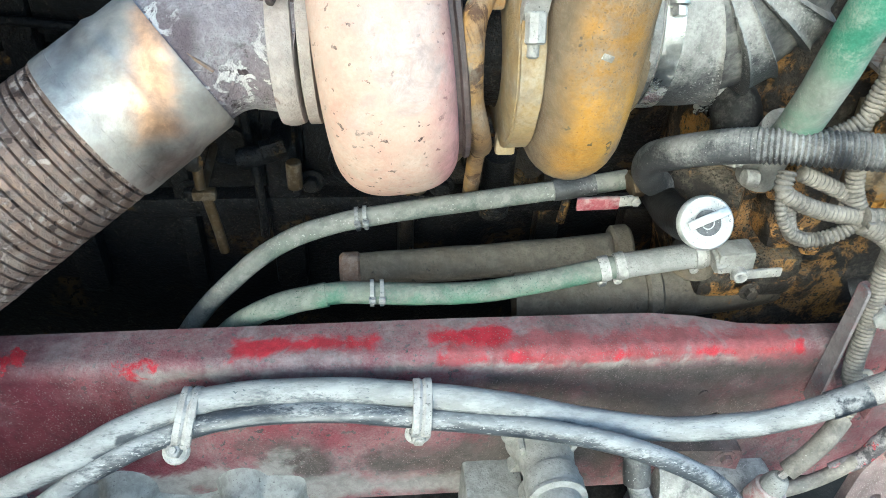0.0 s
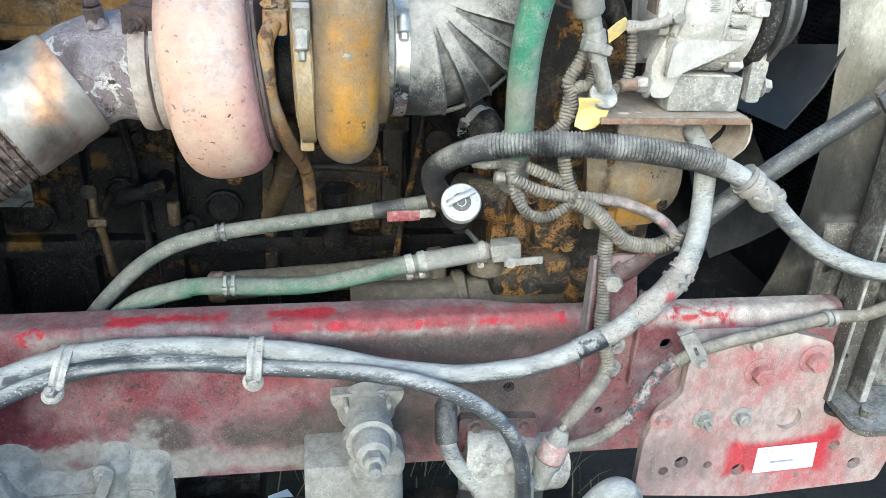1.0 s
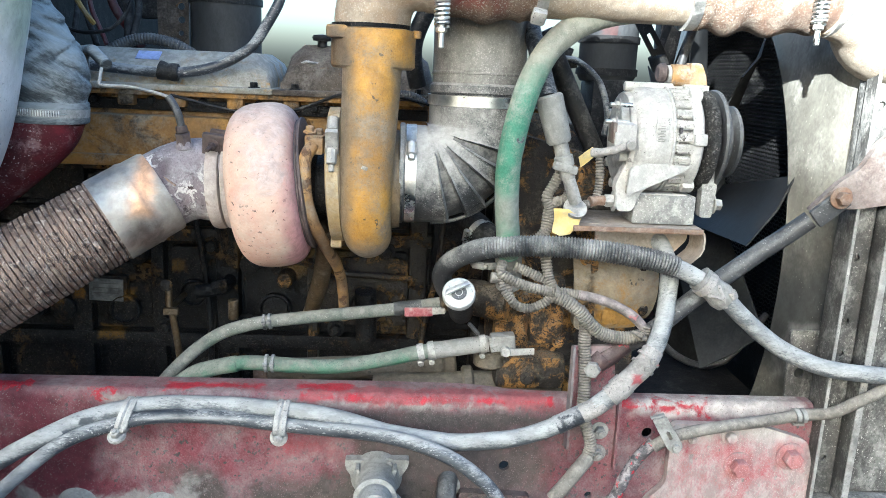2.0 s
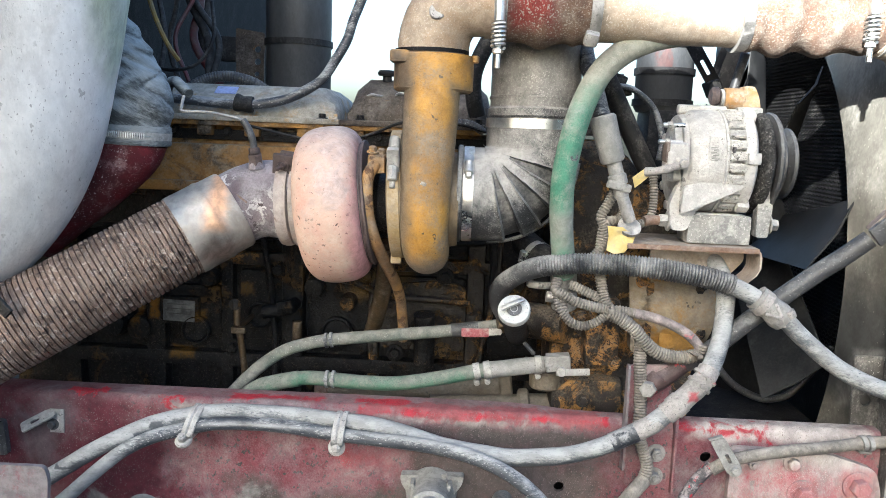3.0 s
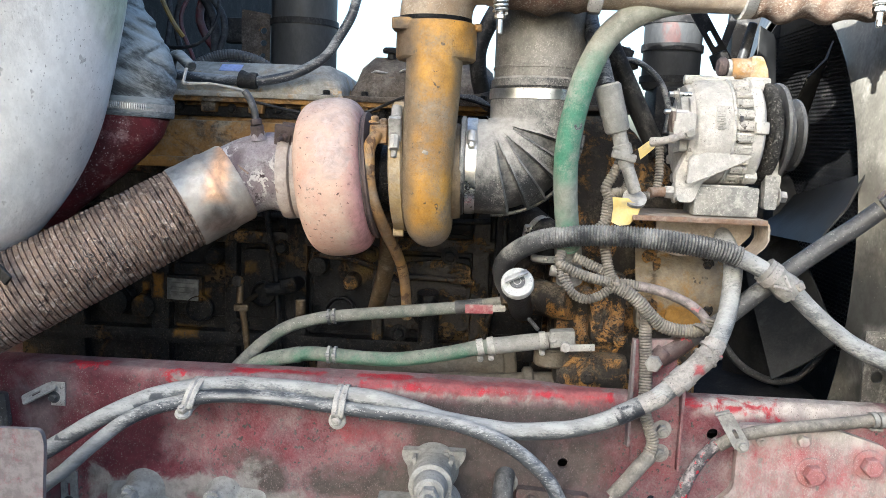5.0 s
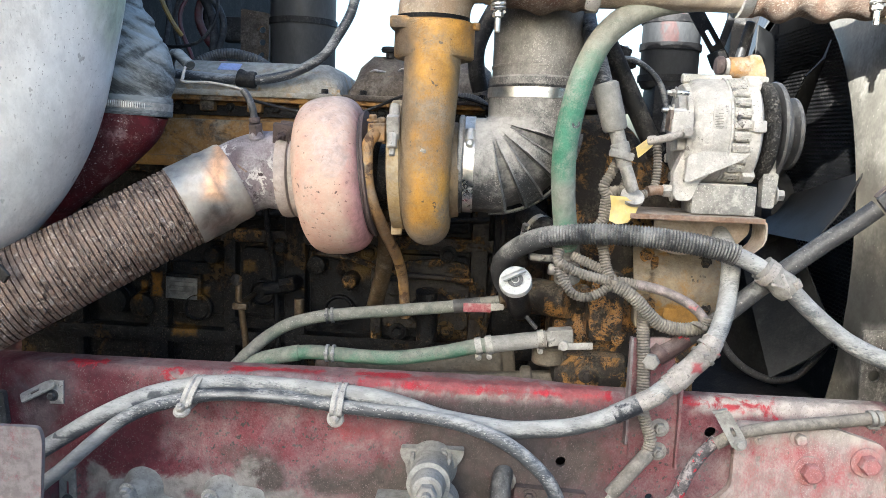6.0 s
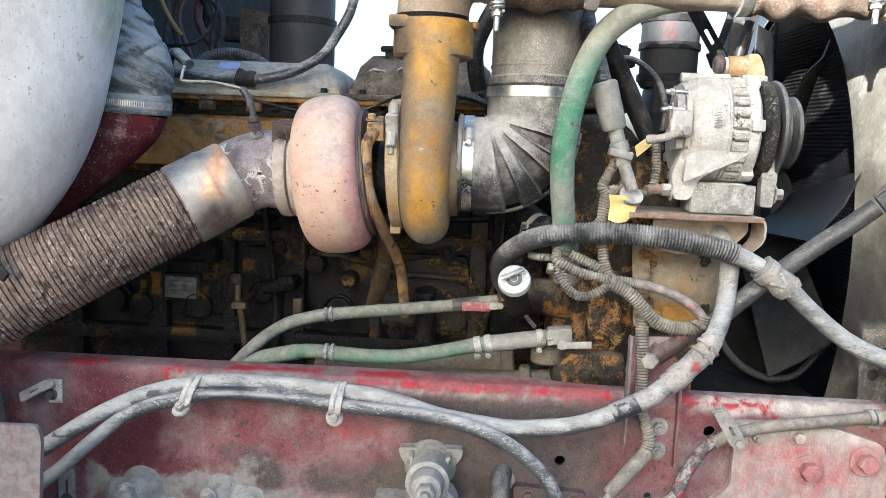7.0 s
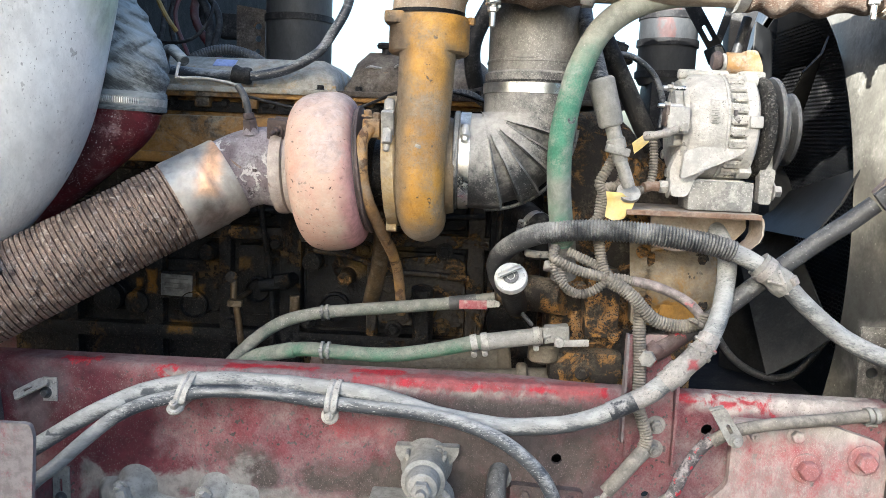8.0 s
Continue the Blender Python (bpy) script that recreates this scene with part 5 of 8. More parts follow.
part("nut", rod((-0.105, 0.88, 1.10), (-0.135, 0.872, 1.095), 0.015, 6), M_BLOCK, fit)
part("spigot", rod((-0.098, 0.90, 1.02), (-0.098, 0.90, 1.062), 0.011, 10), M_BRASS, fit)

part("cylinder_head", box((-0.10, FACE + 0.21, 1.415), (1.26, 0.50, 0.115), bevel=0.006), M_HEAD, engine)
part("head_ledge", box((-0.20, FACE - 0.045, 1.478), (0.96, 0.06, 0.014), bevel=0.003), M_HEAD, engine)
part("manifold_face", box((-0.36, FACE - 0.05, 1.39), (0.52, 0.06, 0.085), bevel=0.006), M_HEAD, engine)
part("manifold_step", box((-0.33, FACE - 0.06, 1.345), (0.30, 0.07, 0.022), bevel=0.004), M_HEAD, engine)
# black strip under the ledge in place of its shadowed recess
part("shade_strip", box((-0.14, FACE - 0.035, 1.452), (0.86, 0.03, 0.022), bevel=0.004), M_BLOCK, engine)
for x in (-0.50, -0.41, -0.30, -0.20, -0.09, 0.02):
    part("boss", box((x, FACE - 0.052, 1.462), (0.032, 0.03, 0.024), bevel=0.004), M_HEAD, engine)
    bolt((x + 0.045, FACE - 0.05, 1.458), OUT, 0.012, engine, M_BLOCK, 0.6, True)


def valve_cover(x0, x1, mat, label, h):
    v = thing("valve_cover", ((x0 + x1) / 2, 1.08, 1.485), label, "valve cover", "valve covers")
    bm = bmesh.new()
    ys = ((0.930, 0), (0.930, 0.022), (0.950, h * 0.62), (1.0, h), (1.20, h), (1.27, 0.02), (1.27, 0))
    rows = []
    for i, (x, k) in enumerate(((x0, 0.35), (x0 + 0.012, 0.75), (x0 + 0.04, 1.0), (x1 - 0.04, 1.0), (x1 - 0.012, 0.75), (x1, 0.35))):
        rows.append([bm.verts.new((x, y, 1.482 + z * (k if z > 0.025 else 1))) for y, z in ys])
    for a, b in zip(rows, rows[1:]):
        for q in range(len(ys) - 1):
            bm.faces.new((a[q], a[q + 1], b[q + 1], b[q]))
    bm.faces.new(rows[0])
    bm.faces.new(rows[-1][::-1])
    part("cover", bm, mat, v, "", 60)
    part("rim", box(((x0 + x1) / 2, 1.08, 1.487), (x1 - x0 + 0.02, 0.38, 0.012), bevel=0.003), mat, v)
    for x in (x0 + 0.03, x1 - 0.03):
        bolt((x, 0.918, 1.493), (0, 0, 1), 0.013, v, M_BLOCK, 0.7, True)
    return v


vc = valve_cover(-0.52, -0.025, M_VALVECOVER, "dusty yellow-grey engine valve cover", 0.078)
part("label", box((-0.274, 0.9755, 1.5468), (0.046, 0.030, 0.0016), (30.6, 0, 0), 0.0), M_BLUE, vc, "pale blue label")
vs = valve_cover(-0.005, 0.30, M_SOOTCOVER, "sooty black engine valve cover beside the turbocharger", 0.10)
valve_cover(0.32, 0.58, M_SOOTCOVER, "sooty black engine valve cover", 0.09)
part("breather_cap", lathe([(0, 0.010), (0.012, 0.010), (0.013, 0.019), (0.019, 0.021), (0.024, 0.018), (0.026, 0.0)], (0.07, 1.0, 1.578), (0, 0, 1), 20), M_BLACK, vs, "black breather cap")
for x_, z_ in ((0.05, 1.545), (0.11, 1.55), (0.07, 1.525)):
    part("clip", tube([(x_ - 0.016, 0.955, z_ - 0.001), (x_ - 0.006, 0.948, z_ + 0.003), (x_ + 0.006, 0.948, z_ + 0.001), (x_ + 0.016, 0.955, z_)], 0.0028, 8, 3), M_STEEL_DUSTY, vs)

# timing cover and water pump
tcov = thing("timing_cover", (0.56, 0.82, 0.76), "oily yellow cast timing cover with pump housing", "engine cover")
part("cover", slab(soften([(0.475, 0.80), (0.70, 0.80), (0.705, 1.10), (0.712, 1.16), (0.70, 1.30), (0.60, 1.40), (0.44, 1.44), (0.43, 1.0)], 0.03), 0.20, Matrix.Translation((0, 0.96, 0)) @ FRONT, (), 0.014), M_TIMING, tcov)
part("pump_body", lump([(0.585, 0.80, 1.16), (0.64, 0.79, 1.165), (0.715, 0.80, 1.165)], 0.085, 0.05, 14, 28), M_PUMPDUST, tcov)
part("flat_pad", slab(soften([(0.575, 1.075), (0.70, 1.085), (0.705, 1.22), (0.60, 1.225), (0.575, 1.18)], 0.015), 0.03, Matrix.Translation((0, 0.755, 0)) @ FRONT, (), 0.006), M_PUMPDUST, tcov)
part("pad_step", slab(soften([(0.625, 1.09), (0.695, 1.095), (0.70, 1.205), (0.632, 1.21)], 0.012), 0.010, Matrix.Translation((0, 0.726, 0)) @ FRONT, (), 0.004), M_PUMPDUST, tcov)
part("pad_rib", box((0.603, 0.722, 1.15), (0.014, 0.02, 0.13), bevel=0.004), M_TIMING, tcov)
part("lower_boss", box((0.52, 0.745, 1.115), (0.065, 0.08, 0.13), bevel=0.015), M_TIMING, tcov)
part("foot", box((0.50, 0.76, 0.985), (0.14, 0.07, 0.07), bevel=0.018), M_TIMING, tcov)
part("thermostat", lump([(0.38, 0.80, 1.115), (0.425, 0.755, 1.118), (0.455, 0.735, 1.12)], 0.034, 0.1, 30, 20), M_TIMING, tcov)
for x, z in ((0.695, 1.205), (0.700, 1.12), (0.59, 1.215), (0.475, 1.145), (0.545, 1.06), (0.49, 0.985), (0.45, 1.155)):
    bolt((x, 0.724 if x > 0.56 else 0.704, z), OUT, 0.015, tcov, M_TIMING, 0.6, True)
part("rear_cover", lathe([(0, 0.10), (0.02, 0.10), (0.03, 0.085), (0.032, 0.05), (0.022, 0.045), (0.022, 0)], (0.50, 0.87, 1.37), OUT, 32), M_TIMING, tcov)

# transfer pipe and pump along the block
solo("coolant_pipe", lump([(-0.03, 0.81, 0.942), (0.05, 0.81, 0.948), (0.17, 0.81, 0.9555), (0.27, 0.81, 0.964), (0.345, 0.81, 0.971)], 0.024, 0.04), M_PIPEDUST, "dusty stained steel coolant pipe beside the block", "pipe")
pump = thing("feed_pump", (0.42, 0.80, 0.86), "oily cast feed pump beside the block", "pump")
part("flange", rod((0.335, 0.81, 0.972), (0.362, 0.81, 0.975), 0.033, 20, 0.004), M_PIPEDUST, pump)
part("body", lump([(0.20, 0.78, 0.915), (0.30, 0.775, 0.92), (0.42, 0.77, 0.93), (0.50, 0.775, 0.935), (0.56, 0.785, 0.94)], 0.040, 0.06, 16, 24), M_PIPEDUST, pump)
part("collar", lathe([(0, 0.045), (0.004, 0.05), (0.018, 0.05), (0.022, 0.045)], (0.375, 0.772, 0.927), (1, 0, 0.08), 28), M_PIPEDUST, pump)
part("union", rod((-0.038, 0.81, 0.942), (-0.008, 0.81, 0.943), 0.027, 18, 0.005), M_RUST, pump)
part("sump_boss", rod((0.42, 0.74, 0.995), (0.42, 0.74, 1.03), 0.030, 20, 0.004), M_PIPEDUST, pump)
part("bracket", box((0.56, 0.80, 0.96), (0.09, 0.07, 0.05), bevel=0.012), M_PIPEDUST, pump)

# hydraulic filler with cap
fil = thing("filler_neck", (0.365, 0.66, 1.02), "black filler neck with a wing-nut zinc cap", "filler cap")
part("neck", lump([(0.368, 0.80, 1.085), (0.360, 0.72, 1.105), (0.352, 0.66, 1.135), (0.348, 0.626, 1.160)], 0.0215, 0.02), M_BLACK, fil)
CAPN = Vector((-0.10, -0.80, 0.58)).normalized()
CAPO = Vector((0.346, 0.613, 1.170))
cap_ = part("cap", lathe([(0, 0.0265), (0.002, 0.0285), (0.010, 0.0285), (0.013, 0.0265), (0.013, 0.011), (0.016, 0.0105), (0.0165, 0.006), (0.015, 0.0)], CAPO, CAPN, 36), M_CAP, fil)
wing = box((0, 0, 0), (0.042, 0.009, 0.005), bevel=0.0015)
part("ring", lathe([(0, 0.0075), (0, 0.0135), (0.0012, 0.0135), (0.0012, 0.0075)], CAPO + CAPN * 0.0152, CAPN, 24), M_ROD, cap_)
wing.transform(Matrix.Translation(CAPO + CAPN * 0.021 + Vector((-0.002, 0, 0.006))) @ pose(0, 0, 0, 38, -26, 4))
part("wing", wing, M_STEEL, cap_, "bright steel wing bar")

part("tie_rod", rod((0.372, 0.685, 1.097), (0.392, 0.69, 1.074), 0.004, 10), M_ROD, fil)

# upper and lower green drain hoses
dh = thing("drain_hose", (0.05, 0.78, 1.05), "dull dusty green drain hose behind the rail", "hose")
part("hose", lump([(-0.27, 0.765, 0.84), (-0.22, 0.766, 0.915), (-0.176, 0.766, 0.967), (-0.134, 0.768, 1.007), (-0.090, 0.770, 1.036), (-0.044, 0.774, 1.051), (-0.008, 0.777, 1.058), (0.063, 0.784, 1.066), (0.174, 0.790, 1.078), (0.255, 0.793, 1.088), (0.33, 0.795, 1.100)], 0.0125, 0.03), M_GREEN_DULL, dh)
part("end_sleeve", lump([(0.235, 0.792, 1.0855), (0.262, 0.7932, 1.089), (0.29, 0.794, 1.0935)], 0.0137, 0.04), M_ROD, dh, "dark crimped end sleeve")
gr = thing("drain_valve", (0.285, 0.765, 1.09), "drain valve with a red dipped lever", "valve")
part("lever", box((0.282, 0.752, 1.094), (0.054, 0.006, 0.018), (0, -2, 0), 0.003), M_HANDLE, gr, "red plastic lever grip")
part("arm", box((0.316, 0.752, 1.097), (0.020, 0.005, 0.014), (0, -6, 0), 0.002), M_STEEL_DUSTY, gr)
bolt((0.328, 0.752, 1.098), OUT, 0.011, gr, M_STEEL_DUSTY, 0.6, False)
part("body", rod((0.325, 0.772, 1.107), (0.345, 0.775, 1.11), 0.018, 6), M_BRASS, gr)
for x, z in ((-0.012, 1.063), (-0.002, 1.065)):
    cable_tie((x, 0.777, z - 0.006), (1, 0, 0.12), 0.0135, M_BTAPE if x < -0.005 else M_HOSE, "plastic cable tie round the green hose")
oh = thing("oil_drain_hose", (0.08, 0.70, 1.0), "grimy green silicone hose lying above the rail flange", "hose")
part("hose", lump([(-0.21, 0.70, 0.90), (-0.165, 0.70, 0.952), (-0.123, 0.695, 0.985), (-0.079, 0.700, 0.995), (-0.036, 0.701, 1.003), (0.009, 0.699, 1.003), (0.071, 0.697, 1.001), (0.142, 0.697, 1.003), (0.226, 0.699, 1.018), (0.280, 0.700, 1.031), (0.33, 0.701, 1.039)], 0.0138, 0.04), M_GREEN_LOW, oh)
part("sleeve", lump([(-0.118, 0.697, 0.984), (-0.10, 0.699, 0.990), (-0.08, 0.700, 0.995), (-0.05, 0.701, 1.001)], 0.0150, 0.06), M_GREEN_LOW, oh, "dusty slipped-on sleeve")
part("end_section", lump([(0.300, 0.7008, 1.0345), (0.34, 0.701, 1.041), (0.375, 0.701, 1.047), (0.413, 0.70, 1.053)], 0.0158, 0.03), M_HOSEEND, oh, "pale grey clamped end section")
cable_tie((0.004, 0.699, 1.0035), (1, 0, 0), 0.0148, M_HOSE, "dusty wide strap round the green hose")
cable_tie((0.016, 0.699, 1.0035), (1, 0, 0), 0.0148, M_HOSE, "dusty wide strap round the green hose")
worm_clamp("hose_clamp", (0.288, 0.7005, 1.0325), (1, 0, 0.25), 0.0150, 0.012, (0, 0.3, -1), M_STEEL_DUSTY, "small dusty steel hose clamp on the green hose")
worm_clamp("hose_clamp", (0.308, 0.701, 1.036), (1, 0, 0.25), 0.0162, 0.011, (0, 0.3, -1), M_STEEL_DUSTY, "bright steel hose clamp on the grey hose end")
worm_clamp("hose_clamp", (0.402, 0.7005, 1.0515), (1, 0, 0.15), 0.0162, 0.011, (0, 0.3, -1), M_STEEL_DUSTY, "bright steel hose clamp on the grey hose end")
bv = thing("ball_valve", (0.445, 0.68, 1.04), "dusty cast ball valve with a short lever", "valve")
part("body", box((0.436, 0.682, 1.064), (0.045, 0.030, 0.030), (0, -6, 0), 0.005), M_CAST, bv)
part("cap", rod((0.412, 0.681, 1.058), (0.425, 0.681, 1.061), 0.016, 6), M_CAST, bv)
part("lever", box((0.462, 0.664, 1.051), (0.062, 0.005, 0.013), (0, -4, 0), 0.003), M_STEEL_DUSTY, bv)
part("stem", rod((0.440, 0.672, 1.052), (0.440, 0.655, 1.052), 0.009, 14), M_STEEL_DUSTY, bv)

# ---- turbocharger ----
AX = Vector((0.0, 0.672, 1.341))       # a point on the shaft
turbo = thing("turbocharger", (0.10, 0.672, 1.20), "turbocharger with a heat-bleached turbine and yellow compressor", "turbocharger")


def volute():
    bm = bmesh.new()
    seg = 96
    prof = [(-0.040, 0.060), (-0.052, 0.070), (-0.063, 0.088), (-0.066, 0.104), (-0.061, 0.120), (-0.048, 0.133), (-0.028, 0.1405), (0.0, 0.1425), (0.028, 0.1405), (0.048, 0.133), (0.060, 0.120), (0.064, 0.104), (0.060, 0.088), (0.048, 0.074), (0.036, 0.066)]
    prof = [(p.x, p.y) for p in smooth_path([(a, b, 0) for a, b in prof], 4)]
    tilt = Matrix.Translation((0.0205, AX.y + 0.003, 1.3375)) @ pose(0, 0, 0, 0, -7.0, 0) @ Matrix.Diagonal((0.86, 0.985, 0.985, 1))
    rows = []
    for k in range(seg):
        a = 2 * math.pi * k / seg
        grow = 1.0 + 0.008 * math.sin(a + 0.6)
        rows.append([bm.verts.new(tilt @ Vector((x, -r * grow * math.cos(a), r * grow * math.sin(a)))) for x, r in prof])
    for i in range(seg):
        a, b = rows[i], rows[(i + 1) % seg]
        for q in range(len(prof) - 1):
            bm.faces.new((a[q], a[q + 1], b[q + 1], b[q]))
    bm.faces.new([r[0] for r in rows])
    bm.faces.new([r[-1] for r in rows])
    return bm


part("turbine_housing", volute(), M_TURBINE, turbo, "pinkish heat-bleached cast turbine housing", 60)
part("turbine_foot", box((0.01, 0.85, 1.36), (0.10, 0.12, 0.12), bevel=0.015), M_RUST, turbo)
part("heat_shield", lathe([(0, 0.108), (0.006, 0.116), (0.010, 0.116), (0.012, 0.108), (0.016, 0.108), (0.018, 0.112), (0.022, 0.112), (0.024, 0.104), (0.026, 0.06)], (0.0625, AX.y + 0.003, 1.3425), (1, 0, 0.122), 64), M_SHIELD, turbo, "dark sooty shield ring")
part("bearing_housing", lathe([(0, 0.074), (0.015, 0.070), (0.022, 0.058), (0.042, 0.058), (0.05, 0.072), (0.066, 0.078)], (0.078, AX.y, AX.z), (1, 0, 0), 36), M_BLOCK, turbo)
part("oil_flange", box((0.099, 0.612, 1.418), (0.030, 0.034, 0.032), bevel=0.005), M_FEED, turbo)
for x, z in ((0.092, 1.441), (0.107, 1.437)):
    bolt((x, 0.606, z - 0.003), (0, -0.3, 1), 0.0115, turbo, M_FEED, 0.7, True)
part("oil_feed_pipe", lump([(0.098, 0.600, 1.418), (0.088, 0.586, 1.400), (0.0865, 0.580, 1.375), (0.089, 0.582, 1.335), (0.099, 0.592, 1.295), (0.108, 0.625, 1.262), (0.117, 0.67, 1.228), (0.126, 0.73, 1.190), (0.132, 0.785, 1.145), (0.135, 0.82, 1.09), (0.136, 0.835, 1.05)], 0.0105, 0.05, 30, 14), M_FEED, turbo)
part("oil_return_pipe", lump([(0.11, 0.68, 1.27), (0.108, 0.72, 1.22), (0.095, 0.78, 1.15), (0.078, 0.83, 1.09), (0.066, 0.86, 1.05)], 0.0165, 0.04, 20), M_BRASS, turbo)
# compressor side
part("back_plate", lathe([(0, 0.085), (0.004, 0.109), (0.026, 0.109), (0.030, 0.1)], (0.118, 0.668, 1.362), (1, 0, 0.04), 44), M_YELLOW_PALE, turbo)
vb = part("v_band", lathe([(0, 0.100), (0.0015, 0.1135), (0.020, 0.1135), (0.0215, 0.100)], (0.122, 0.668, 1.362), (1, 0, 0.04), 48), M_YELLOW_PALE, turbo, "pale yellow band clamp")
part("latch", box((0.131, 0.566, 1.421), (0.021, 0.014, 0.055), (22, 0, 0), 0.004), M_STEEL_DUSTY, vb, "bright steel clamp latch")
part("latch_nut", rod((0.131, 0.552, 1.394), (0.131, 0.561, 1.417), 0.0085, 8), M_STEEL_DUSTY, vb)
part("latch_loop", rod((0.131, 0.574, 1.444), (0.131, 0.584, 1.464), 0.009, 10), M_STEEL_DUSTY, vb)
part("latch_bolt", rod((0.131, 0.555, 1.381), (0.131, 0.577, 1.451), 0.005, 10), M_STEEL_DUSTY, vb)
part("tail", box((0.134, 0.640, 1.256), (0.019, 0.012, 0.030), (-20, 0, 0), 0.003), M_YELLOW_PALE, vb)
spiral = smooth_path([(0.190, 0.588, 1.545), (0.189, 0.583, 1.50), (0.187, 0.578, 1.44), (0.185, 0.576, 1.385), (0.184, 0.579, 1.33), (0.186, 0.596, 1.288), (0.188, 0.635, 1.266), (0.188, 0.685, 1.270), (0.188, 0.735, 1.31), (0.188, 0.755, 1.36), (0.188, 0.735, 1.41), (0.188, 0.69, 1.435)], 6)
part("compressor_scroll", sweep(spiral, lambda s, u: 0.0465 - 0.006 * min(1, u * 2.2) - 0.012 * max(0, u - 0.45), 28), M_YELLOW, turbo, "worn yellow compressor scroll", 60)
part("scroll_core", lathe([(0, 0.085), (0.07, 0.085), (0.085, 0.082)], (0.155, 0.668, 1.358), (1, 0, 0), 40), M_YELLOW, turbo)
part("nick", box((0.184, 0.5345, 1.392), (0.010, 0.003, 0.006), (0, 20, 0), 0.001), M_ALU_DIRTY, turbo)

# charge air collar and cross pipe above
cac = thing("charge_air_elbow", (0.19, 0.60, 1.54), "yellow cast charge air collar below a sandy elbow", "pipe")
part("collar", lathe([(0, 0.050), (0.0, 0.062), (0.004, 0.0665), (0.056, 0.0665), (0.060, 0.064), (0.062, 0.05)], (0.190, 0.612, 1.541), (0.0, 0, 1), 44), M_YELLOW, cac)
part("lug", box((0.137, 0.585, 1.595), (0.034, 0.05, 0.020), bevel=0.005), M_YELLOW, cac)
part("gasket", lathe([(0, 0.062), (0.006, 0.062)], (0.186, 0.612, 1.603), (0, 0, 1), 40), M_BLOCK, cac)
part("lug_end", rod((0.258, 0.60, 1.590), (0.258, 0.60, 1.602), 0.007, 10), M_YELLOW, cac)
elbow = []
for k in range(13):
    a = radians(90 * k / 12)
    elbow.append(Vector((0.250 - 0.062 * math.cos(a), 0.612 - 0.03 * k / 12, 1.612 + 0.075 * math.sin(a))))
part("elbow", sweep(elbow + [Vector((0.30, 0.580, 1.687))], lambda s, u: 0.060 - 0.004 * u, 30), M_HOTPIPE, cac, "", 60)
part("bung", rod((0.196, 0.548, 1.662), (0.196, 0.540, 1.664), 0.014, 14), M_STEEL_DUSTY, cac)

xp = thing("charge_air_pipe", (0.58, 0.58, 1.62), "sandy metal charge air pipe with rubber couplers", "pipe")
AXZ = 1.686
part("pipe", sweep(even([Vector((0.27, 0.58, AXZ)), Vector((0.95, 0.58, AXZ))], 0.02), 0.058, 36), M_HOTPIPE, xp)


def bumpy(pts, r, humps):
    path = even(smooth_path(pts, 10), 0.004)
    return sweep(path, lambda s, u: r + sum(h * math.exp(-((u - c) / w) ** 2) for c, h, w in humps), 36)


part("coupler", bumpy([(0.30, 0.58, AXZ), (0.36, 0.58, AXZ), (0.435, 0.58, AXZ)], 0.062, ((0.45, 0.010, 0.14), (0.85, 0.004, 0.05))), M_HUMP, xp, "gritty brown rubber coupler", 70)
part("coupler", bumpy([(0.675, 0.58, AXZ), (0.78, 0.58, AXZ), (0.90, 0.58, AXZ)], 0.060, ((0.08, 0.005, 0.04), (0.28, 0.012, 0.08), (0.58, 0.010, 0.09), (0.88, 0.004, 0.05))), M_HUMP, xp, "gritty brown rubber coupler", 70)
for x, d in ((0.296, 0.0), (0.442, 0.0), (0.672, 0.012), (0.905, 0.0)):
    band((x, 0.58, AXZ), (1, 0.0, d * 8), 0.064, 0.017, 0.0014, M_STEEL_DUSTY, xp, "t_bolt_band")
part("buckle", box((0.437, 0.532, 1.628), (0.022, 0.016, 0.022), (35, 10, 0), 0.004), M_STEEL_DUSTY, xp)
part("end_tank_neck", bumpy([(0.90, 0.58, AXZ), (0.96, 0.585, 1.675), (1.02, 0.61, 1.65), (1.08, 0.66, 1.63), (1.14, 0.72, 1.62)], 0.062, ((0.5, 0.03, 0.3),)), M_HOTPIPE, xp, "", 70)


def spring_bolt(x, y, z0, z1):
    s = thing("spring_t_bolt", (x, y, z0), "bright spring-loaded clamp bolt on the coupler", "clamp bolt", "spring clamp bolts")
    part("stud", rod((x, y, z0), (x, y, z1 + 0.05), 0.0045, 12), M_STEEL, s)
    part("nut", rod((x, y, z0 + 0.022), (x, y, z0 + 0.030), 0.0085, 6), M_STEEL, s)
    coil = [Vector((x + 0.0095 * math.cos(t), y + 0.0095 * math.sin(t), z0 + 0.031 + 0.0062 * t / (2 * math.pi))) for t in (2 * math.pi * k / 14 for k in range(14 * 6))]
    part("spring", sweep(coil, 0.0026, 8), M_STEEL, s)
    part("sleeve", rod((x, y, z0 + 0.070), (x, y, z1 + 0.04), 0.0085, 14), M_STEEL, s)
    return s


spring_bolt(0.292, 0.505, 1.575, 1.66)
spring_bolt(0.855, 0.515, 1.605, 1.68)

# ---- intake elbow ----
ie = thing("intake_elbow", (0.33, 0.68, 1.28), "dusty black ribbed rubber intake elbow", "intake elbow")
PX, PZ, ER = 0.282, 1.454, 0.0855


def swell(deg):
    """The boot's radius at that angle of its bend."""
    return 0.0828 + 0.006 * max(0.0, math.sin(radians(deg * 2)))


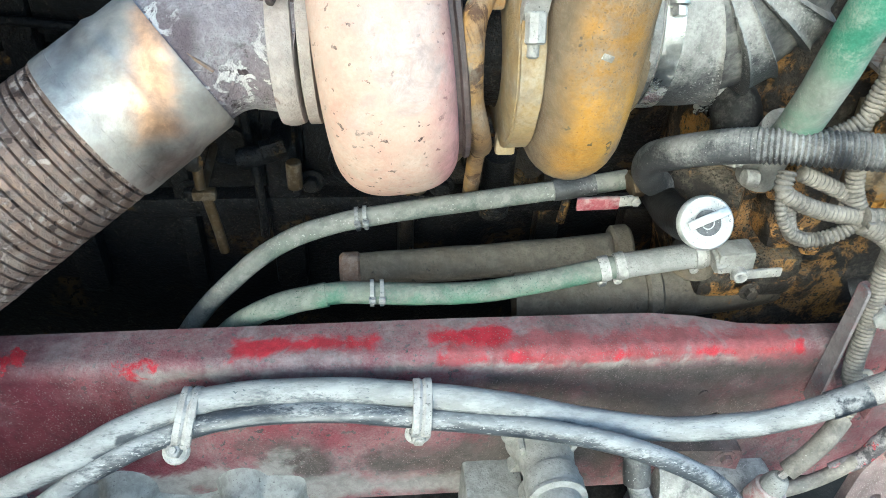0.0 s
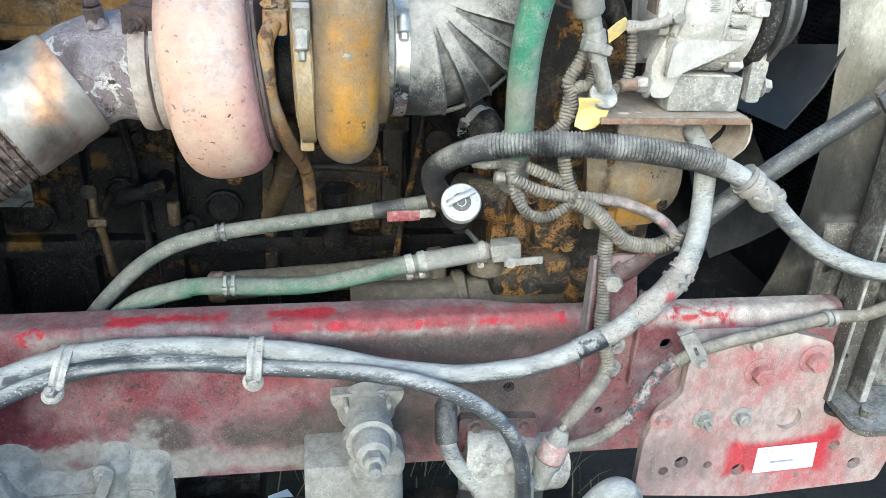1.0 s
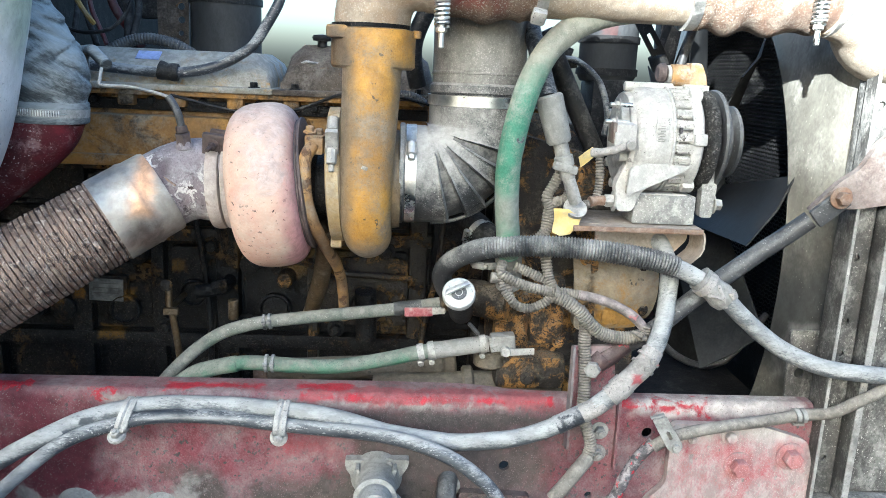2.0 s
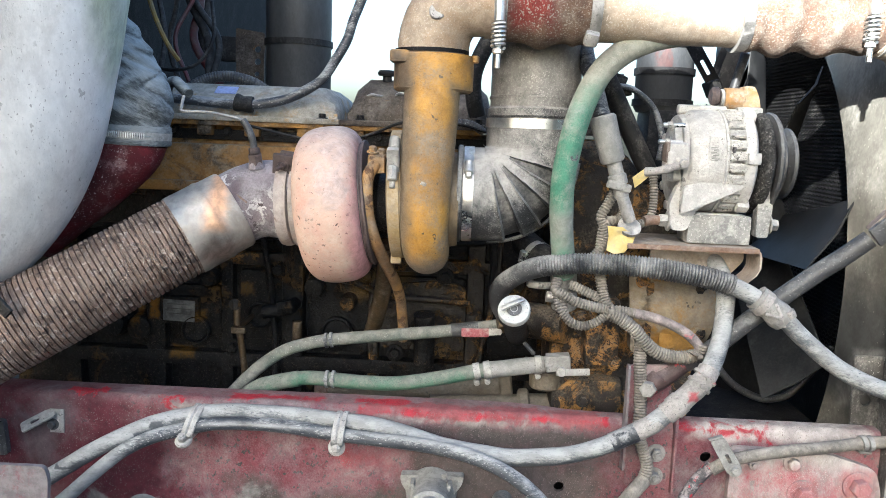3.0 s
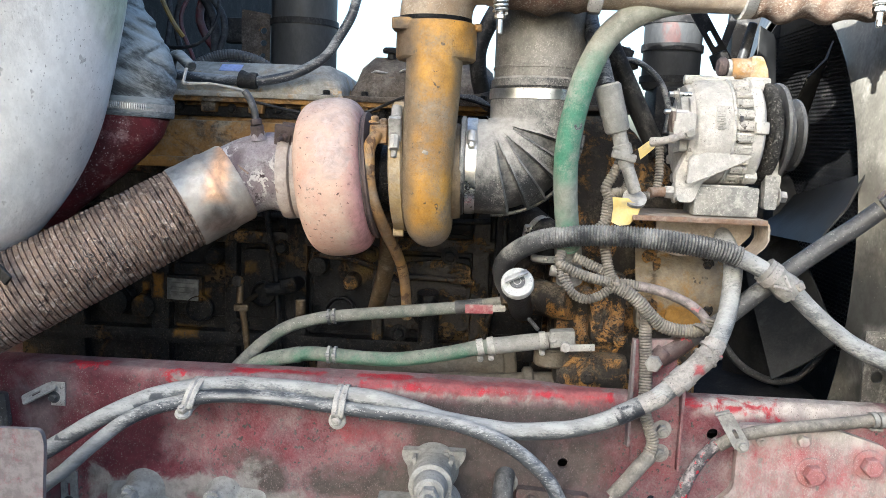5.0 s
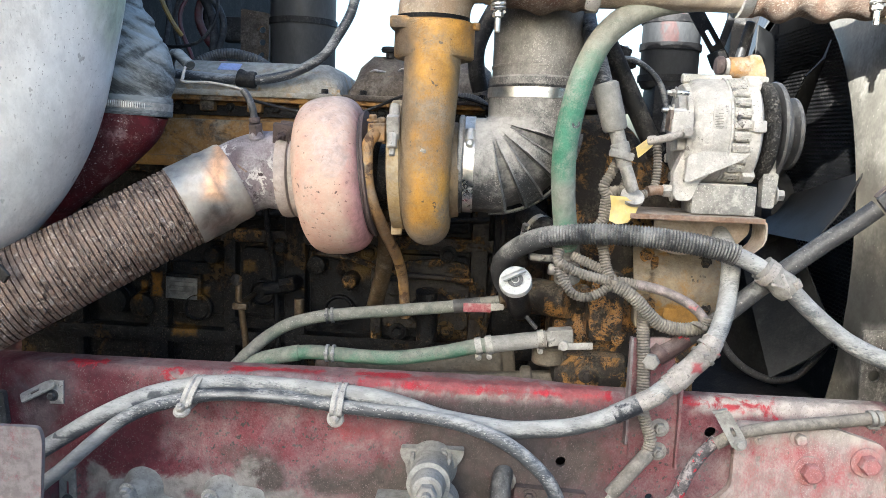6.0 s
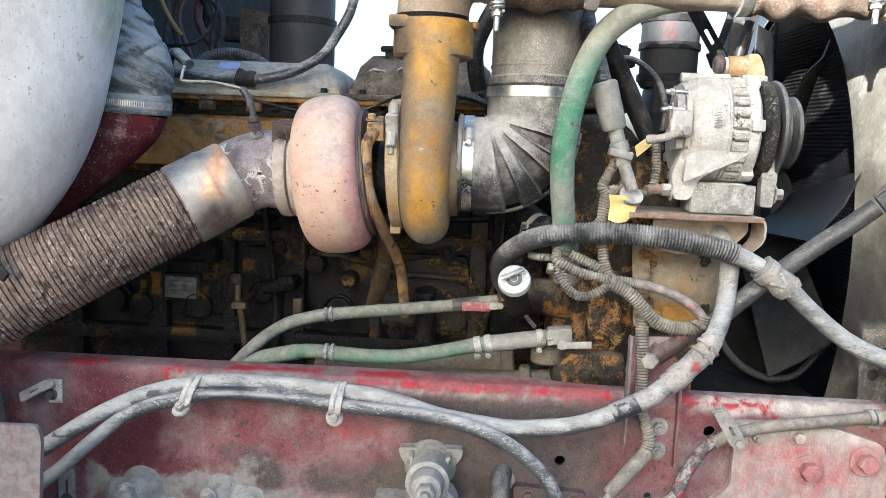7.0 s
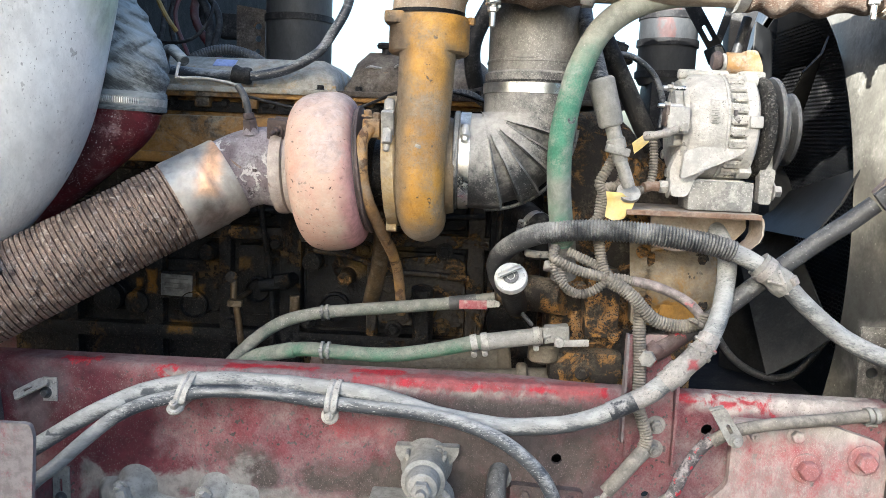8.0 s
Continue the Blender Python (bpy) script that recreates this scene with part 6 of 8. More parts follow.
def bend_point(deg, t, r):
    """A point of the bend's skin: deg along the bend, t round it from the outer side."""
    a = radians(min(90, max(0, deg)))
    o = Vector((PX + ER * math.sin(a), 0.672 + 0.022 * a / radians(90), PZ - ER * math.cos(a)))
    if deg < 0:
        o.x += 0.0008 * deg
    if deg > 90:
        o.z += 0.0008 * (deg - 90)
    return o + (Vector((math.sin(a), 0, -math.cos(a))) * math.cos(t) + Vector((0, 1, 0)) * math.sin(t)) * r


CHANNELS = (20.0, 44.0, 68.0)


def ribbed_bend():
    """Skin with three recessed channels that fan out from the inner corner, each between raised lips."""
    skin, floor = bmesh.new(), bmesh.new()
    degs = [-48, -36, -24, -12, -4] + [k * 0.8 for k in range(113)] + [94, 104, 116, 130, 148]
    seg = 64
    for bm, inside in ((skin, False), (floor, True)):
        grid = []
        for deg in degs:
            row = []
            for k in range(seg):
                t = 2 * math.pi * k / seg
                fade = min(1.0, max(0.0, (math.cos(t) + 0.62) / 0.7))
                r = swell(deg) if 0 < deg < 90 else 0.0828
                for c in CHANNELS:
                    q = abs(deg - c) / (2.2 + 2.9 * fade)
                    r -= 0.0085 * fade * max(0.0, min(1.0, (1.12 - q) / 0.22))
                    r += 0.0036 * fade * math.exp(-((q - 1.28) / 0.16) ** 2)
                r += 0.0006 * noise.noise(Vector((deg * 0.2, math.cos(t) * 6, math.sin(t) * 6)))
                row.append(bm.verts.new(bend_point(deg, t, r)))
            grid.append(row)
        for (d0, p), (d1, q) in zip(zip(degs, grid), zip(degs[1:], grid[1:])):
            for k in range(seg):
                t = 2 * math.pi * (k + 0.5) / seg
                fade = min(1.0, max(0.0, (math.cos(t) + 0.62) / 0.7))
                low = fade > 0.25 and any(abs((d0 + d1) / 2 - c) < 2.2 + 2.9 * fade for c in CHANNELS)
                if low == inside:
                    bm.faces.new((p[k], p[(k + 1) % seg], q[(k + 1) % seg], q[k]))
        bmesh.ops.delete(bm, geom=[v for v in bm.verts if not v.link_faces], context="VERTS")
    return skin, floor


skin_, floor_ = ribbed_bend()
part("boot", skin_, M_RUBBER, ie, "", 60)
# channel floors get a darker rubber, so the recess shade is in the colour
part("channel", floor_, M_GROOVERUBBER, ie, "floor of the recessed channels, darkened as shade", 60)
seam = []
for k in range(17):
    deg = 4 + 78 * k / 16
    a = radians(deg)
    seam.append(Vector((PX + ER * math.sin(a), 0.672 + 0.022 * deg / 90, PZ - ER * math.cos(a))) + Vector((math.sin(a), 0, -math.cos(a))) * (swell(deg) + 0.0015))
part("seam", sweep(seam, 0.0034, 10), M_RUBBER, ie)
part("lip", lathe([(0, 0.083), (0.002, 0.0862), (0.008, 0.0862), (0.010, 0.083)], (0.236, 0.672, PZ - ER), (1, 0, 0), 44), M_RUBBER, ie)
worm_clamp("intake_clamp", (0.256, 0.672, PZ - ER), (1, 0, 0), 0.0832, 0.017, (0, -0.82, 0.56), M_STEEL, "bright steel band clamp on the rubber intake")
worm_clamp("intake_clamp", (0.3685, 0.696, 1.4955), (0, 0, 1), 0.0850, 0.017, (0.9, 0.4, 0), M_STEEL, "bright steel band clamp on the upright duct")
dp = [(0.3685, 0.696, 1.495), (0.368, 0.70, 1.60), (0.366, 0.71, 1.70), (0.36, 0.73, 1.85)]
du = thing("intake_duct", (0.3685, 0.70, 1.50), "dusty dark grey metal intake duct above the rubber elbow", "duct")
part("tube", sweep(smooth_path(dp, 6), 0.0795, 44), M_DUCT, du)
part("cuff", lathe([(-0.004, 0.0800), (0.0, 0.0840), (0.012, 0.0842), (0.014, 0.0822), (0.016, 0.0800)], (0.3685, 0.697, 1.507), (0, 0.03, 1), 48), M_RUBBER, du, "dusty black rubber cuff")
part("bead", lathe([(0, 0.0793), (0.002, 0.0812), (0.005, 0.0812), (0.007, 0.0793)], (0.3683, 0.698, 1.536), (0, 0.03, 1), 48), M_DUCT, du)

# ---- exhaust ----
ex = thing("exhaust_elbow", (-0.10, 0.67, 1.26), "flaking grey iron exhaust elbow at the turbine outlet", "exhaust pipe")
part("elbow", sweep(smooth_path([(-0.055, 0.683, 1.340), (-0.085, 0.685, 1.343), (-0.112, 0.684, 1.343), (-0.145, 0.678, 1.333), (-0.190, 0.657, 1.307)], 6), lambda s, u: 0.0715 - 0.004 * min(1, u * 1.4), 40), M_FLAKE, ex, "", 60)
part("bung", lathe([(0, 0.015), (0.012, 0.012), (0.014, 0.009)], (-0.119, 0.650, 1.401), (-0.05, -0.25, 1), 18), M_FLAKE, ex)
part("crease", box((-0.137, 0.613, 1.350), (0.030, 0.003, 0.003), (0, 32, -14), 0.001), M_RUST, ex, "rusty crack in the flaking coat")
vo = thing("turbine_clamp", (-0.068, 0.67, 1.27), "chalky steel band clamp at the turbine outlet", "clamp")
part("band", lathe([(-0.011, 0.072), (-0.010, 0.0765), (-0.004, 0.0785), (0.004, 0.0785), (0.010, 0.0765), (0.011, 0.072)], (-0.068, 0.682, 1.338), (1, 0, 0.05), 44), M_CLAMPGREY, vo)
part("lug", box((-0.067, 0.636, 1.405), (0.040, 0.010, 0.046), (18, 6, 0), 0.006), M_SHIELD, vo)
part("lug_back", box((-0.062, 0.660, 1.414), (0.036, 0.010, 0.036), (18, 6, 0), 0.006), M_SHIELD, vo)
bolt((-0.067, 0.630, 1.408), (-0.35, -0.9, -0.35), 0.013, vo, M_SHIELD, 0.6, True, 0.012)
part("second_band", lathe([(-0.006, 0.072), (-0.005, 0.0775), (0.005, 0.0775), (0.006, 0.072)], (-0.048, 0.682, 1.3385), (1, 0, 0.05), 44), M_CLAMPGREY, vo)
# slip sleeve and flexible pipe
A0, A1 = Vector((-0.163, 0.6705, 1.3235)), Vector((-0.240, 0.6308, 1.2770))
part("sleeve", sweep(even([A0, A1], 0.005), lambda s, u: 0.0725 + (0.0014 if u > 0.42 else 0.0) + (0.0012 if 0.38 < u < 0.46 else 0.0) - (0.002 if u < 0.04 else 0.0), 44), M_SLEEVE, ex, "heat-tinted bright stainless sleeve", 60)
fl = thing("flexible_exhaust", (-0.45, 0.65, 1.08), "rusty steel interlocked flexible exhaust pipe", "exhaust pipe")
fpath = even(smooth_path([(-0.232, 0.635, 1.282), (-0.30, 0.600, 1.241), (-0.40, 0.548, 1.180), (-0.50, 0.496, 1.120), (-0.60, 0.444, 1.059), (-0.70, 0.395, 1.002), (-0.82, 0.35, 0.94)], 12), 0.0013)


def strip(s, u):
    ph = (s / 0.0088) % 1.0
    return 0.0722 + 0.0010 * ph - (0.0032 if ph < 0.16 else 0.0) + 0.0006 * noise.noise(Vector((s * 40, 1, 2)))


part("corrugated_tube", sweep(fpath, strip, 40), M_FLEX, fl, "", 25)
part("end_ring", sweep(even([Vector((-0.230, 0.636, 1.283)), Vector((-0.243, 0.6293, 1.2752))], 0.004), 0.0742, 40), M_SLEEVE, fl)

# exhaust temperature probe and lead
pr = thing("temperature_probe", (-0.13, 0.64, 1.40), "heat-stained probe with braided lead in the elbow", "probe")
part("hex", rod((-0.119, 0.648, 1.405), (-0.1205, 0.643, 1.425), 0.0128, 6), M_SHIELD, pr)
part("collar", rod((-0.1205, 0.643, 1.425), (-0.122, 0.642, 1.436), 0.0098, 12), M_SHIELD, pr)
part("tube", tube([(-0.121, 0.643, 1.43), (-0.125, 0.642, 1.452), (-0.133, 0.643, 1.470), (-0.142, 0.645, 1.482)], 0.0062, 12, 3), M_ROD, pr)
part("lead", tube([(-0.142, 0.645, 1.482), (-0.165, 0.655, 1.487), (-0.215, 0.675, 1.494), (-0.264, 0.690, 1.4945), (-0.268, 0.695, 1.505), (-0.268, 0.705, 1.522)], 0.0028, 8, 5), M_STEEL_DUSTY, pr)
part("plug", rod((-0.305, 0.765, 1.551), (-0.270, 0.735, 1.527), 0.0105, 12), M_CUFF, pr)
part("tail", tube([(-0.305, 0.765, 1.551), (-0.322, 0.78, 1.548), (-0.335, 0.80, 1.535), (-0.345, 0.83, 1.52)], 0.010, 10, 4), M_CUFF, pr)
solo("thin_cable", tube([(-0.20, 0.86, 1.475), (-0.10, 0.84, 1.455), (-0.02, 0.83, 1.445), (0.05, 0.83, 1.462), (0.12, 0.80, 1.49), (0.17, 0.78, 1.497), (0.24, 0.80, 1.49), (0.30, 0.86, 1.475)], 0.003, 8, 6), M_BLACK, "thin black cable behind the turbocharger", "cable")

# ---- big air pipe and boot ----
ap = thing("air_intake_pipe", (-0.42, 0.53, 1.3), "large scuffed pale aluminium intake pipe bending down", "pipe")
part("pipe", sweep(even(smooth_path([(-0.345, 0.545, 2.1), (-0.394, 0.545, 1.80), (-0.419, 0.545, 1.67), (-0.429, 0.545, 1.61), (-0.441, 0.545, 1.555), (-0.453, 0.545, 1.50), (-0.469, 0.545, 1.443), (-0.495, 0.545, 1.386), (-0.530, 0.545, 1.334), (-0.585, 0.545, 1.277), (-0.67, 0.545, 1.225), (-0.84, 0.55, 1.19)], 10), 0.012), 0.113, 56), M_SILVER, ap, "", 60)
part("strap", box((-0.468, 0.430, 1.198), (0.08, 0.006, 0.018), (0, 40, -14), 0.002), M_BLACK, ap)
bt = thing("rubber_boot", (-0.33, 0.68, 1.43), "wrinkled grey rubber boot clamped to a funnel", "boot")


def wrinkled(pts, r):
    """A soft sleeve whose skin lies in long slanting folds that hang over its clamp."""
    path = even(smooth_path(pts, 10), 0.0024)
    bm = sweep(path, r, 96, False)
    for v in bm.verts:
        lean = 0.50 - 0.28 * max(0.0, min(1.0, (1.56 - v.co.z) / 0.10))
        along, across = v.co.x - lean * v.co.z, lean * v.co.x + v.co.z
        wave = across + 0.020 * noise.noise(Vector((along * 6, v.co.y * 6, 4.0))) + 0.008 * noise.noise(Vector((along * 3, v.co.y * 3, across * 18)))
        strong = 0.55 + 0.45 * noise.noise(Vector((along * 5, v.co.y * 5, across * 9)))
        ridge = abs(math.sin(math.pi * wave / 0.021)) ** 0.65 - 0.7
        fine = abs(math.sin(math.pi * (wave + 0.004) / 0.0083)) ** 0.8 - 0.6
        v.co += (v.co - Vector((-0.36, 0.68, v.co.z))).normalized() * strong * (0.0125 * ridge + 0.0022 * fine)
    return bm


sleeve_ = part("boot", wrinkled([(-0.50, 0.69, 1.70), (-0.438, 0.688, 1.63), (-0.390, 0.684, 1.565), (-0.358, 0.681, 1.505), (-0.352, 0.68, 1.442)], lambda s, u: 0.064 + 0.012 * math.sin(math.pi * min(1, u * 1.1)) + 0.007 * math.exp(-((u - 0.80) / 0.09) ** 2) + 0.002 * math.sin(s * 150)), M_CUFF, bt, "", 70)
turn_ = Matrix.Rotation(radians(32), 4, "Y")      # streaks turned along the folds, painting in dark creases and light ridges
sleeve_.data.transform(turn_.inverted())
sleeve_.matrix_basis = turn_
part("cuff", lathe([(0, 0.0655), (0.004, 0.0668), (0.030, 0.0668), (0.034, 0.0655)], (-0.353, 0.68, 1.432), (0.03, 0, 1), 44), M_CUFF, bt)
bc = worm_clamp("boot_clamp", (-0.354, 0.68, 1.450), (0.05, 0, 1), 0.0672, 0.013, (-0.6, -0.8, 0), M_STEEL_DUSTY, "ridged steel hose clamp on the rubber boot")
bm = bmesh.new()
for k in range(26):
    a = radians(-128 + 3.1 * k)
    join(bm, box((-0.354 + 0.0690 * math.cos(a), 0.68 + 0.0690 * math.sin(a), 1.450 - 0.0035 * math.cos(a)), (0.0016, 0.0018, 0.0095), (0, 0, math.degrees(a) + 90), 0.0004, seg=1))
part("thread_ridges", bm, M_STEEL, bc, "bright rolled thread ridges")
part("funnel", sweep(smooth_path([(-0.354, 0.68, 1.447), (-0.366, 0.68, 1.418), (-0.412, 0.68, 1.367), (-0.472, 0.68, 1.308), (-0.535, 0.68, 1.245)], 6), lambda s, u: 0.0635 - 0.026 * u, 40), M_FUNNEL, bt, "dusty dark red funnel", 60)

# ---- alternator ----
AY, AZ = 0.678, 1.444
alt = thing("alternator", (0.67, AY, 1.30), "chalky pale cast aluminium alternator with black pulley", "alternator")


def alt_part(name, bm, material, parent, label=""):
    # the case is short: everything behind the front flange is drawn in along the shaft
    for v in bm.verts:
        v.co.x = 0.741 - (0.75 - v.co.x) * 0.885 if v.co.x < 0.75 else v.co.x - 0.009
    return part(name, bm, material, parent, label)


alt_part("body", lathe([(0, 0.060), (0.004, 0.078), (0.012, 0.086), (0.020, 0.089), (0.074, 0.089), (0.078, 0.085), (0.082, 0.085)], (0.612, AY, AZ), (1, 0, 0), 48), M_ALU, alt)
alt_part("stator", lathe([(0, 0.082), (0.030, 0.082)], (0.690, AY, AZ), (1, 0, 0), 48), M_ALU_DIRTY, alt)
alt_part("front_case", lathe([(0, 0.080), (0.002, 0.090), (0.020, 0.091), (0.026, 0.084), (0.030, 0.07)], (0.716, AY, AZ), (1, 0, 0), 48), M_ALU, alt)
for k in range(28):
    a = 2 * math.pi * k / 28 + 0.1
    wob = 0.0008 * math.sin(k * 2.7)
    alt_part("vent_fin", box((0.7035 + wob, AY + 0.0862 * math.cos(a), AZ + 0.0862 * math.sin(a)), (0.034, 0.010, 0.0158), (math.degrees(a) + wob * 1500, 0, 0), 0.0026, None, 1), M_ALU_FIN, alt)
alt_part("rear_cap", lathe([(0, 0.030), (0.002, 0.052), (0.008, 0.058), (0.012, 0.054), (0.013, 0.066), (0.022, 0.070)], (0.604, AY, AZ), (1, 0, 0), 36), M_ALU, alt)
# black blocks instead of cut slots, their colour giving the dark inside
for k in range(14):
    a = 2 * math.pi * k / 14 + 0.2
    alt_part("vent_slot", box((0.6155, AY + 0.0615 * math.cos(a), AZ + 0.0615 * math.sin(a)), (0.006, 0.018, 0.014), (math.degrees(a), 0, 0), 0.002), M_BLACK, alt)
alt_part("rear_ring", lathe([(0, 0.070), (0.0, 0.077), (0.008, 0.081), (0.010, 0.070)], (0.607, AY, AZ), (1, 0, 0), 40), M_ALU, alt)
alt_part("brush_cover", slab(soften([(-0.026, -0.030), (0.020, -0.034), (0.030, 0.0), (0.020, 0.052), (-0.004, 0.066), (-0.026, 0.03)], 0.006), 0.014, Matrix(((0, 0, -1, 0.607), (1, 0, 0, AY - 0.036), (0, 1, 0, AZ - 0.004), (0, 0, 0, 1))), (), 0.003), M_ALU, alt, "dusty cast brush cover")
part("terminal_block", box((0.603, 0.606, 1.452), (0.034, 0.034, 0.044), (6, 0, 0), 0.005), M_ALU, alt)
part("terminal_step", box((0.590, 0.600, 1.446), (0.012, 0.026, 0.028), (6, 0, 0), 0.003), M_ALU, alt)
part("insulator", box((0.584, 0.606, 1.458), (0.006, 0.030, 0.034), (4, 0, 0), 0.002), M_BROWN, alt, "rusty brown insulator plate")
for yy, zz, x1 in ((0.602, 1.502, 0.574), (0.612, 1.474, 0.571)):
    part("stud", rod((0.612, yy, zz), (x1, yy, zz), 0.0042, 10), M_STEEL, alt)
    bolt((0.590, yy, zz), (-1, 0, 0), 0.011, alt, M_STEEL_DUSTY, 0.6, True)
part("end_nut", rod((0.610, 0.588, 1.440), (0.610, 0.581, 1.439), 0.0085, 6), M_STEEL_DUSTY, alt)
part("output_lug", lump([(0.602, 0.590, 1.437), (0.585, 0.590, 1.430), (0.566, 0.596, 1.425), (0.553, 0.606, 1.423)], 0.0070, 0.22, 110, 12, 0.002), M_TAPE, alt, "stained tape over the output cable")
for a in (25, 95, 290, 325):
    c, q = math.cos(radians(a)), math.sin(radians(a))
    alt_part("case_lug", rod((0.606, AY + 0.0875 * c, AZ + 0.0875 * q), (0.700, AY + 0.0875 * c, AZ + 0.0875 * q), 0.0085, 12), M_ALU, alt)
for a in (60, 120, 175, 235, 300):
    c, q = math.cos(radians(a)), math.sin(radians(a))
    alt_part("front_lug", box((0.731, AY + 0.090 * c, AZ + 0.090 * q), (0.024, 0.016, 0.020), (a, 0, 0), 0.004), M_ALU, alt)
alt_part("side_arm", slab(soften([(0.606, 1.355), (0.640, 1.368), (0.70, 1.393), (0.735, 1.413), (0.728, 1.428), (0.65, 1.412), (0.61, 1.402)], 0.008), 0.012, Matrix.Translation((0, 0.608, 0)) @ FRONT, (), 0.004), M_ALU, alt)
alt_part("label_patch", box((0.660, AY - 0.0885, AZ + 0.020), (0.026, 0.003, 0.044), (5, 0, 0), 0.0005), M_ALU, alt, "worn pale label")
for k in range(14):
    alt_part("label_bar", box((0.658 + 0.0026 * math.sin(k * 2.3), AY - 0.0905 + 0.0008 * (k - 7) * 0.08, AZ + 0.0035 + 0.0026 * k), (0.012 + 0.003 * math.sin(k * 1.9), 0.0006, 0.0011), (5, 0, 0), 0), M_CAST, alt)
fan_ring = lathe([(0, 0.060), (0.001, 0.080), (0.006, 0.087), (0.012, 0.0885), (0.018, 0.087), (0.022, 0.082), (0.023, 0.05)], (0.750, AY, AZ), (1, 0, 0), 96)
for v in fan_ring.verts:
    v.co += Vector((0, v.co.y - AY, v.co.z - AZ)).normalized() * 0.0012 * noise.noise(v.co * 160)
alt_part("fan_ring", fan_ring, M_GRIT, alt, "dirt-caked black cooling fan ring")
alt_part("pulley", lathe([(0, 0.055), (0.002, 0.086), (0.006, 0.088), (0.009, 0.087), (0.011, 0.056), (0.016, 0.050), (0.019, 0.061), (0.023, 0.062), (0.029, 0.050), (0.035, 0.061), (0.040, 0.062), (0.043, 0.058), (0.044, 0.03), (0.036, 0.026), (0.036, 0.0)], (0.777, AY, AZ), (1, 0, 0), 44), M_ROD, alt, "dark steel double pulley")
part("foot", slab(soften([(0.606, 1.325), (0.632, 1.325), (0.644, 1.358), (0.680, 1.385), (0.715, 1.40), (0.70, 1.43), (0.62, 1.42), (0.600, 1.37)], 0.008), 0.022, Matrix.Translation((0, 0.640, 0)) @ FRONT), M_ALU, alt)
bolt((0.604, 0.632, 1.340), (-1, 0, 0), 0.020, alt, M_STEEL_DUSTY, 0.7, True, 0.006)
part("pivot_sleeve", lump([(0.590, 0.632, 1.340), (0.575, 0.630, 1.340), (0.560, 0.626, 1.338)], 0.0085, 0.1, 90, 12, 0.003), M_RUST, alt, "rusty pivot bolt end")
part("front_foot", slab(soften([(0.752, 1.318), (0.772, 1.318), (0.776, 1.37), (0.77, 1.40), (0.750, 1.40)], 0.005), 0.022, Matrix.Translation((0, 0.645, 0)) @ FRONT), M_ALU_DIRTY, alt)
alt_part("case_rib", lathe([(0, 0.088), (0.001, 0.0915), (0.005, 0.0915), (0.006, 0.088)], (0.680, AY, AZ), (1, 0, 0), 48), M_ALU, alt)
alt_part("seal_mark", box((0.694, AY - 0.087, AZ + 0.018), (0.006, 0.006, 0.018), (8, 0, 0), 0.001), M_REDTAPE, alt, "dark red seal mark")
bolt((0.775, 0.633, 1.340), (1, 0, 0), 0.018, alt, M_STEEL_DUSTY, 0.7, True)
part("adjuster_ear", rod((0.694, AY + 0.005, 1.553), (0.728, AY + 0.005, 1.553), 0.0185, 20), M_EAR, alt, "rust-stained yellow ear")
part("ear_washer", rod((0.688, AY + 0.005, 1.553), (0.694, AY + 0.005, 1.553), 0.0165, 18), M_STEEL_DUSTY, alt)
part("ear_web", slab(soften([(0.724, 1.575), (0.742, 1.574), (0.752, 1.552), (0.756, 1.525), (0.724, 1.522)], 0.005), 0.034, Matrix.Translation((0, AY + 0.022, 0)) @ FRONT, (), 0.004), M_EAR, alt)
part("ear_base", box((0.735, AY - 0.002, 1.528), (0.044, 0.04, 0.022), bevel=0.006), M_ALU_DIRTY, alt)

br = thing("alternator_bracket", (0.64, 0.70, 1.26), "dusty rusty steel alternator mounting tray", "bracket")
part("tray", slab(soften([(0.530, 0.598), (0.752, 0.598), (0.752, 0.83), (0.530, 0.83)], 0.012), 0.005, Matrix.Translation((0, 0, 1.2965)), [soften([(0.562, 0.616), (0.580, 0.616), (0.580, 0.626), (0.562, 0.626)], 0.004), soften([(0.590, 0.622), (0.600, 0.622), (0.600, 0.630), (0.590, 0.630)], 0.004)]), M_TRAY, br)
part("web", slab(soften([(0.585, 1.297), (0.748, 1.297), (0.750, 1.270), (0.728, 1.246), (0.70, 1.232), (0.63, 1.226), (0.585, 1.236)], 0.008), 0.005, Matrix.Translation((0, 0.668, 0)) @ FRONT), M_TRAY, br)
fold = bmesh.new()
rows = []
for fx, fz in ((0.742, 1.3010), (0.750, 1.2995), (0.7555, 1.2945), (0.7575, 1.286), (0.7575, 1.268), (0.752, 1.256), (0.738, 1.243)):
    rows.append([fold.verts.new((fx - 0.004 * q * 0.8, fy, fz - 0.004 * q * 0.6)) for fy, q in ((0.597, 0), (0.664, 0), (0.664, 1), (0.597, 1))])
for p, q in zip(rows, rows[1:]):
    for k in range(4):
        fold.faces.new((p[k], p[(k + 1) % 4], q[(k + 1) % 4], q[k]))
fold.faces.new(rows[0])
fold.faces.new(rows[-1][::-1])
part("folded_end", fold, M_TRAY, br)
part("front_edge", box((0.641, 0.597, 1.2975), (0.222, 0.004, 0.009), bevel=0.0015), M_RUST, br)
part("mount_block", box((0.690, 0.660, 1.328), (0.108, 0.07, 0.050), bevel=0.004), M_ALU_DIRTY, br)
part("block_slot", box((0.688, 0.640, 1.3535), (0.078, 0.02, 0.004), bevel=0.001), M_ALU, br)
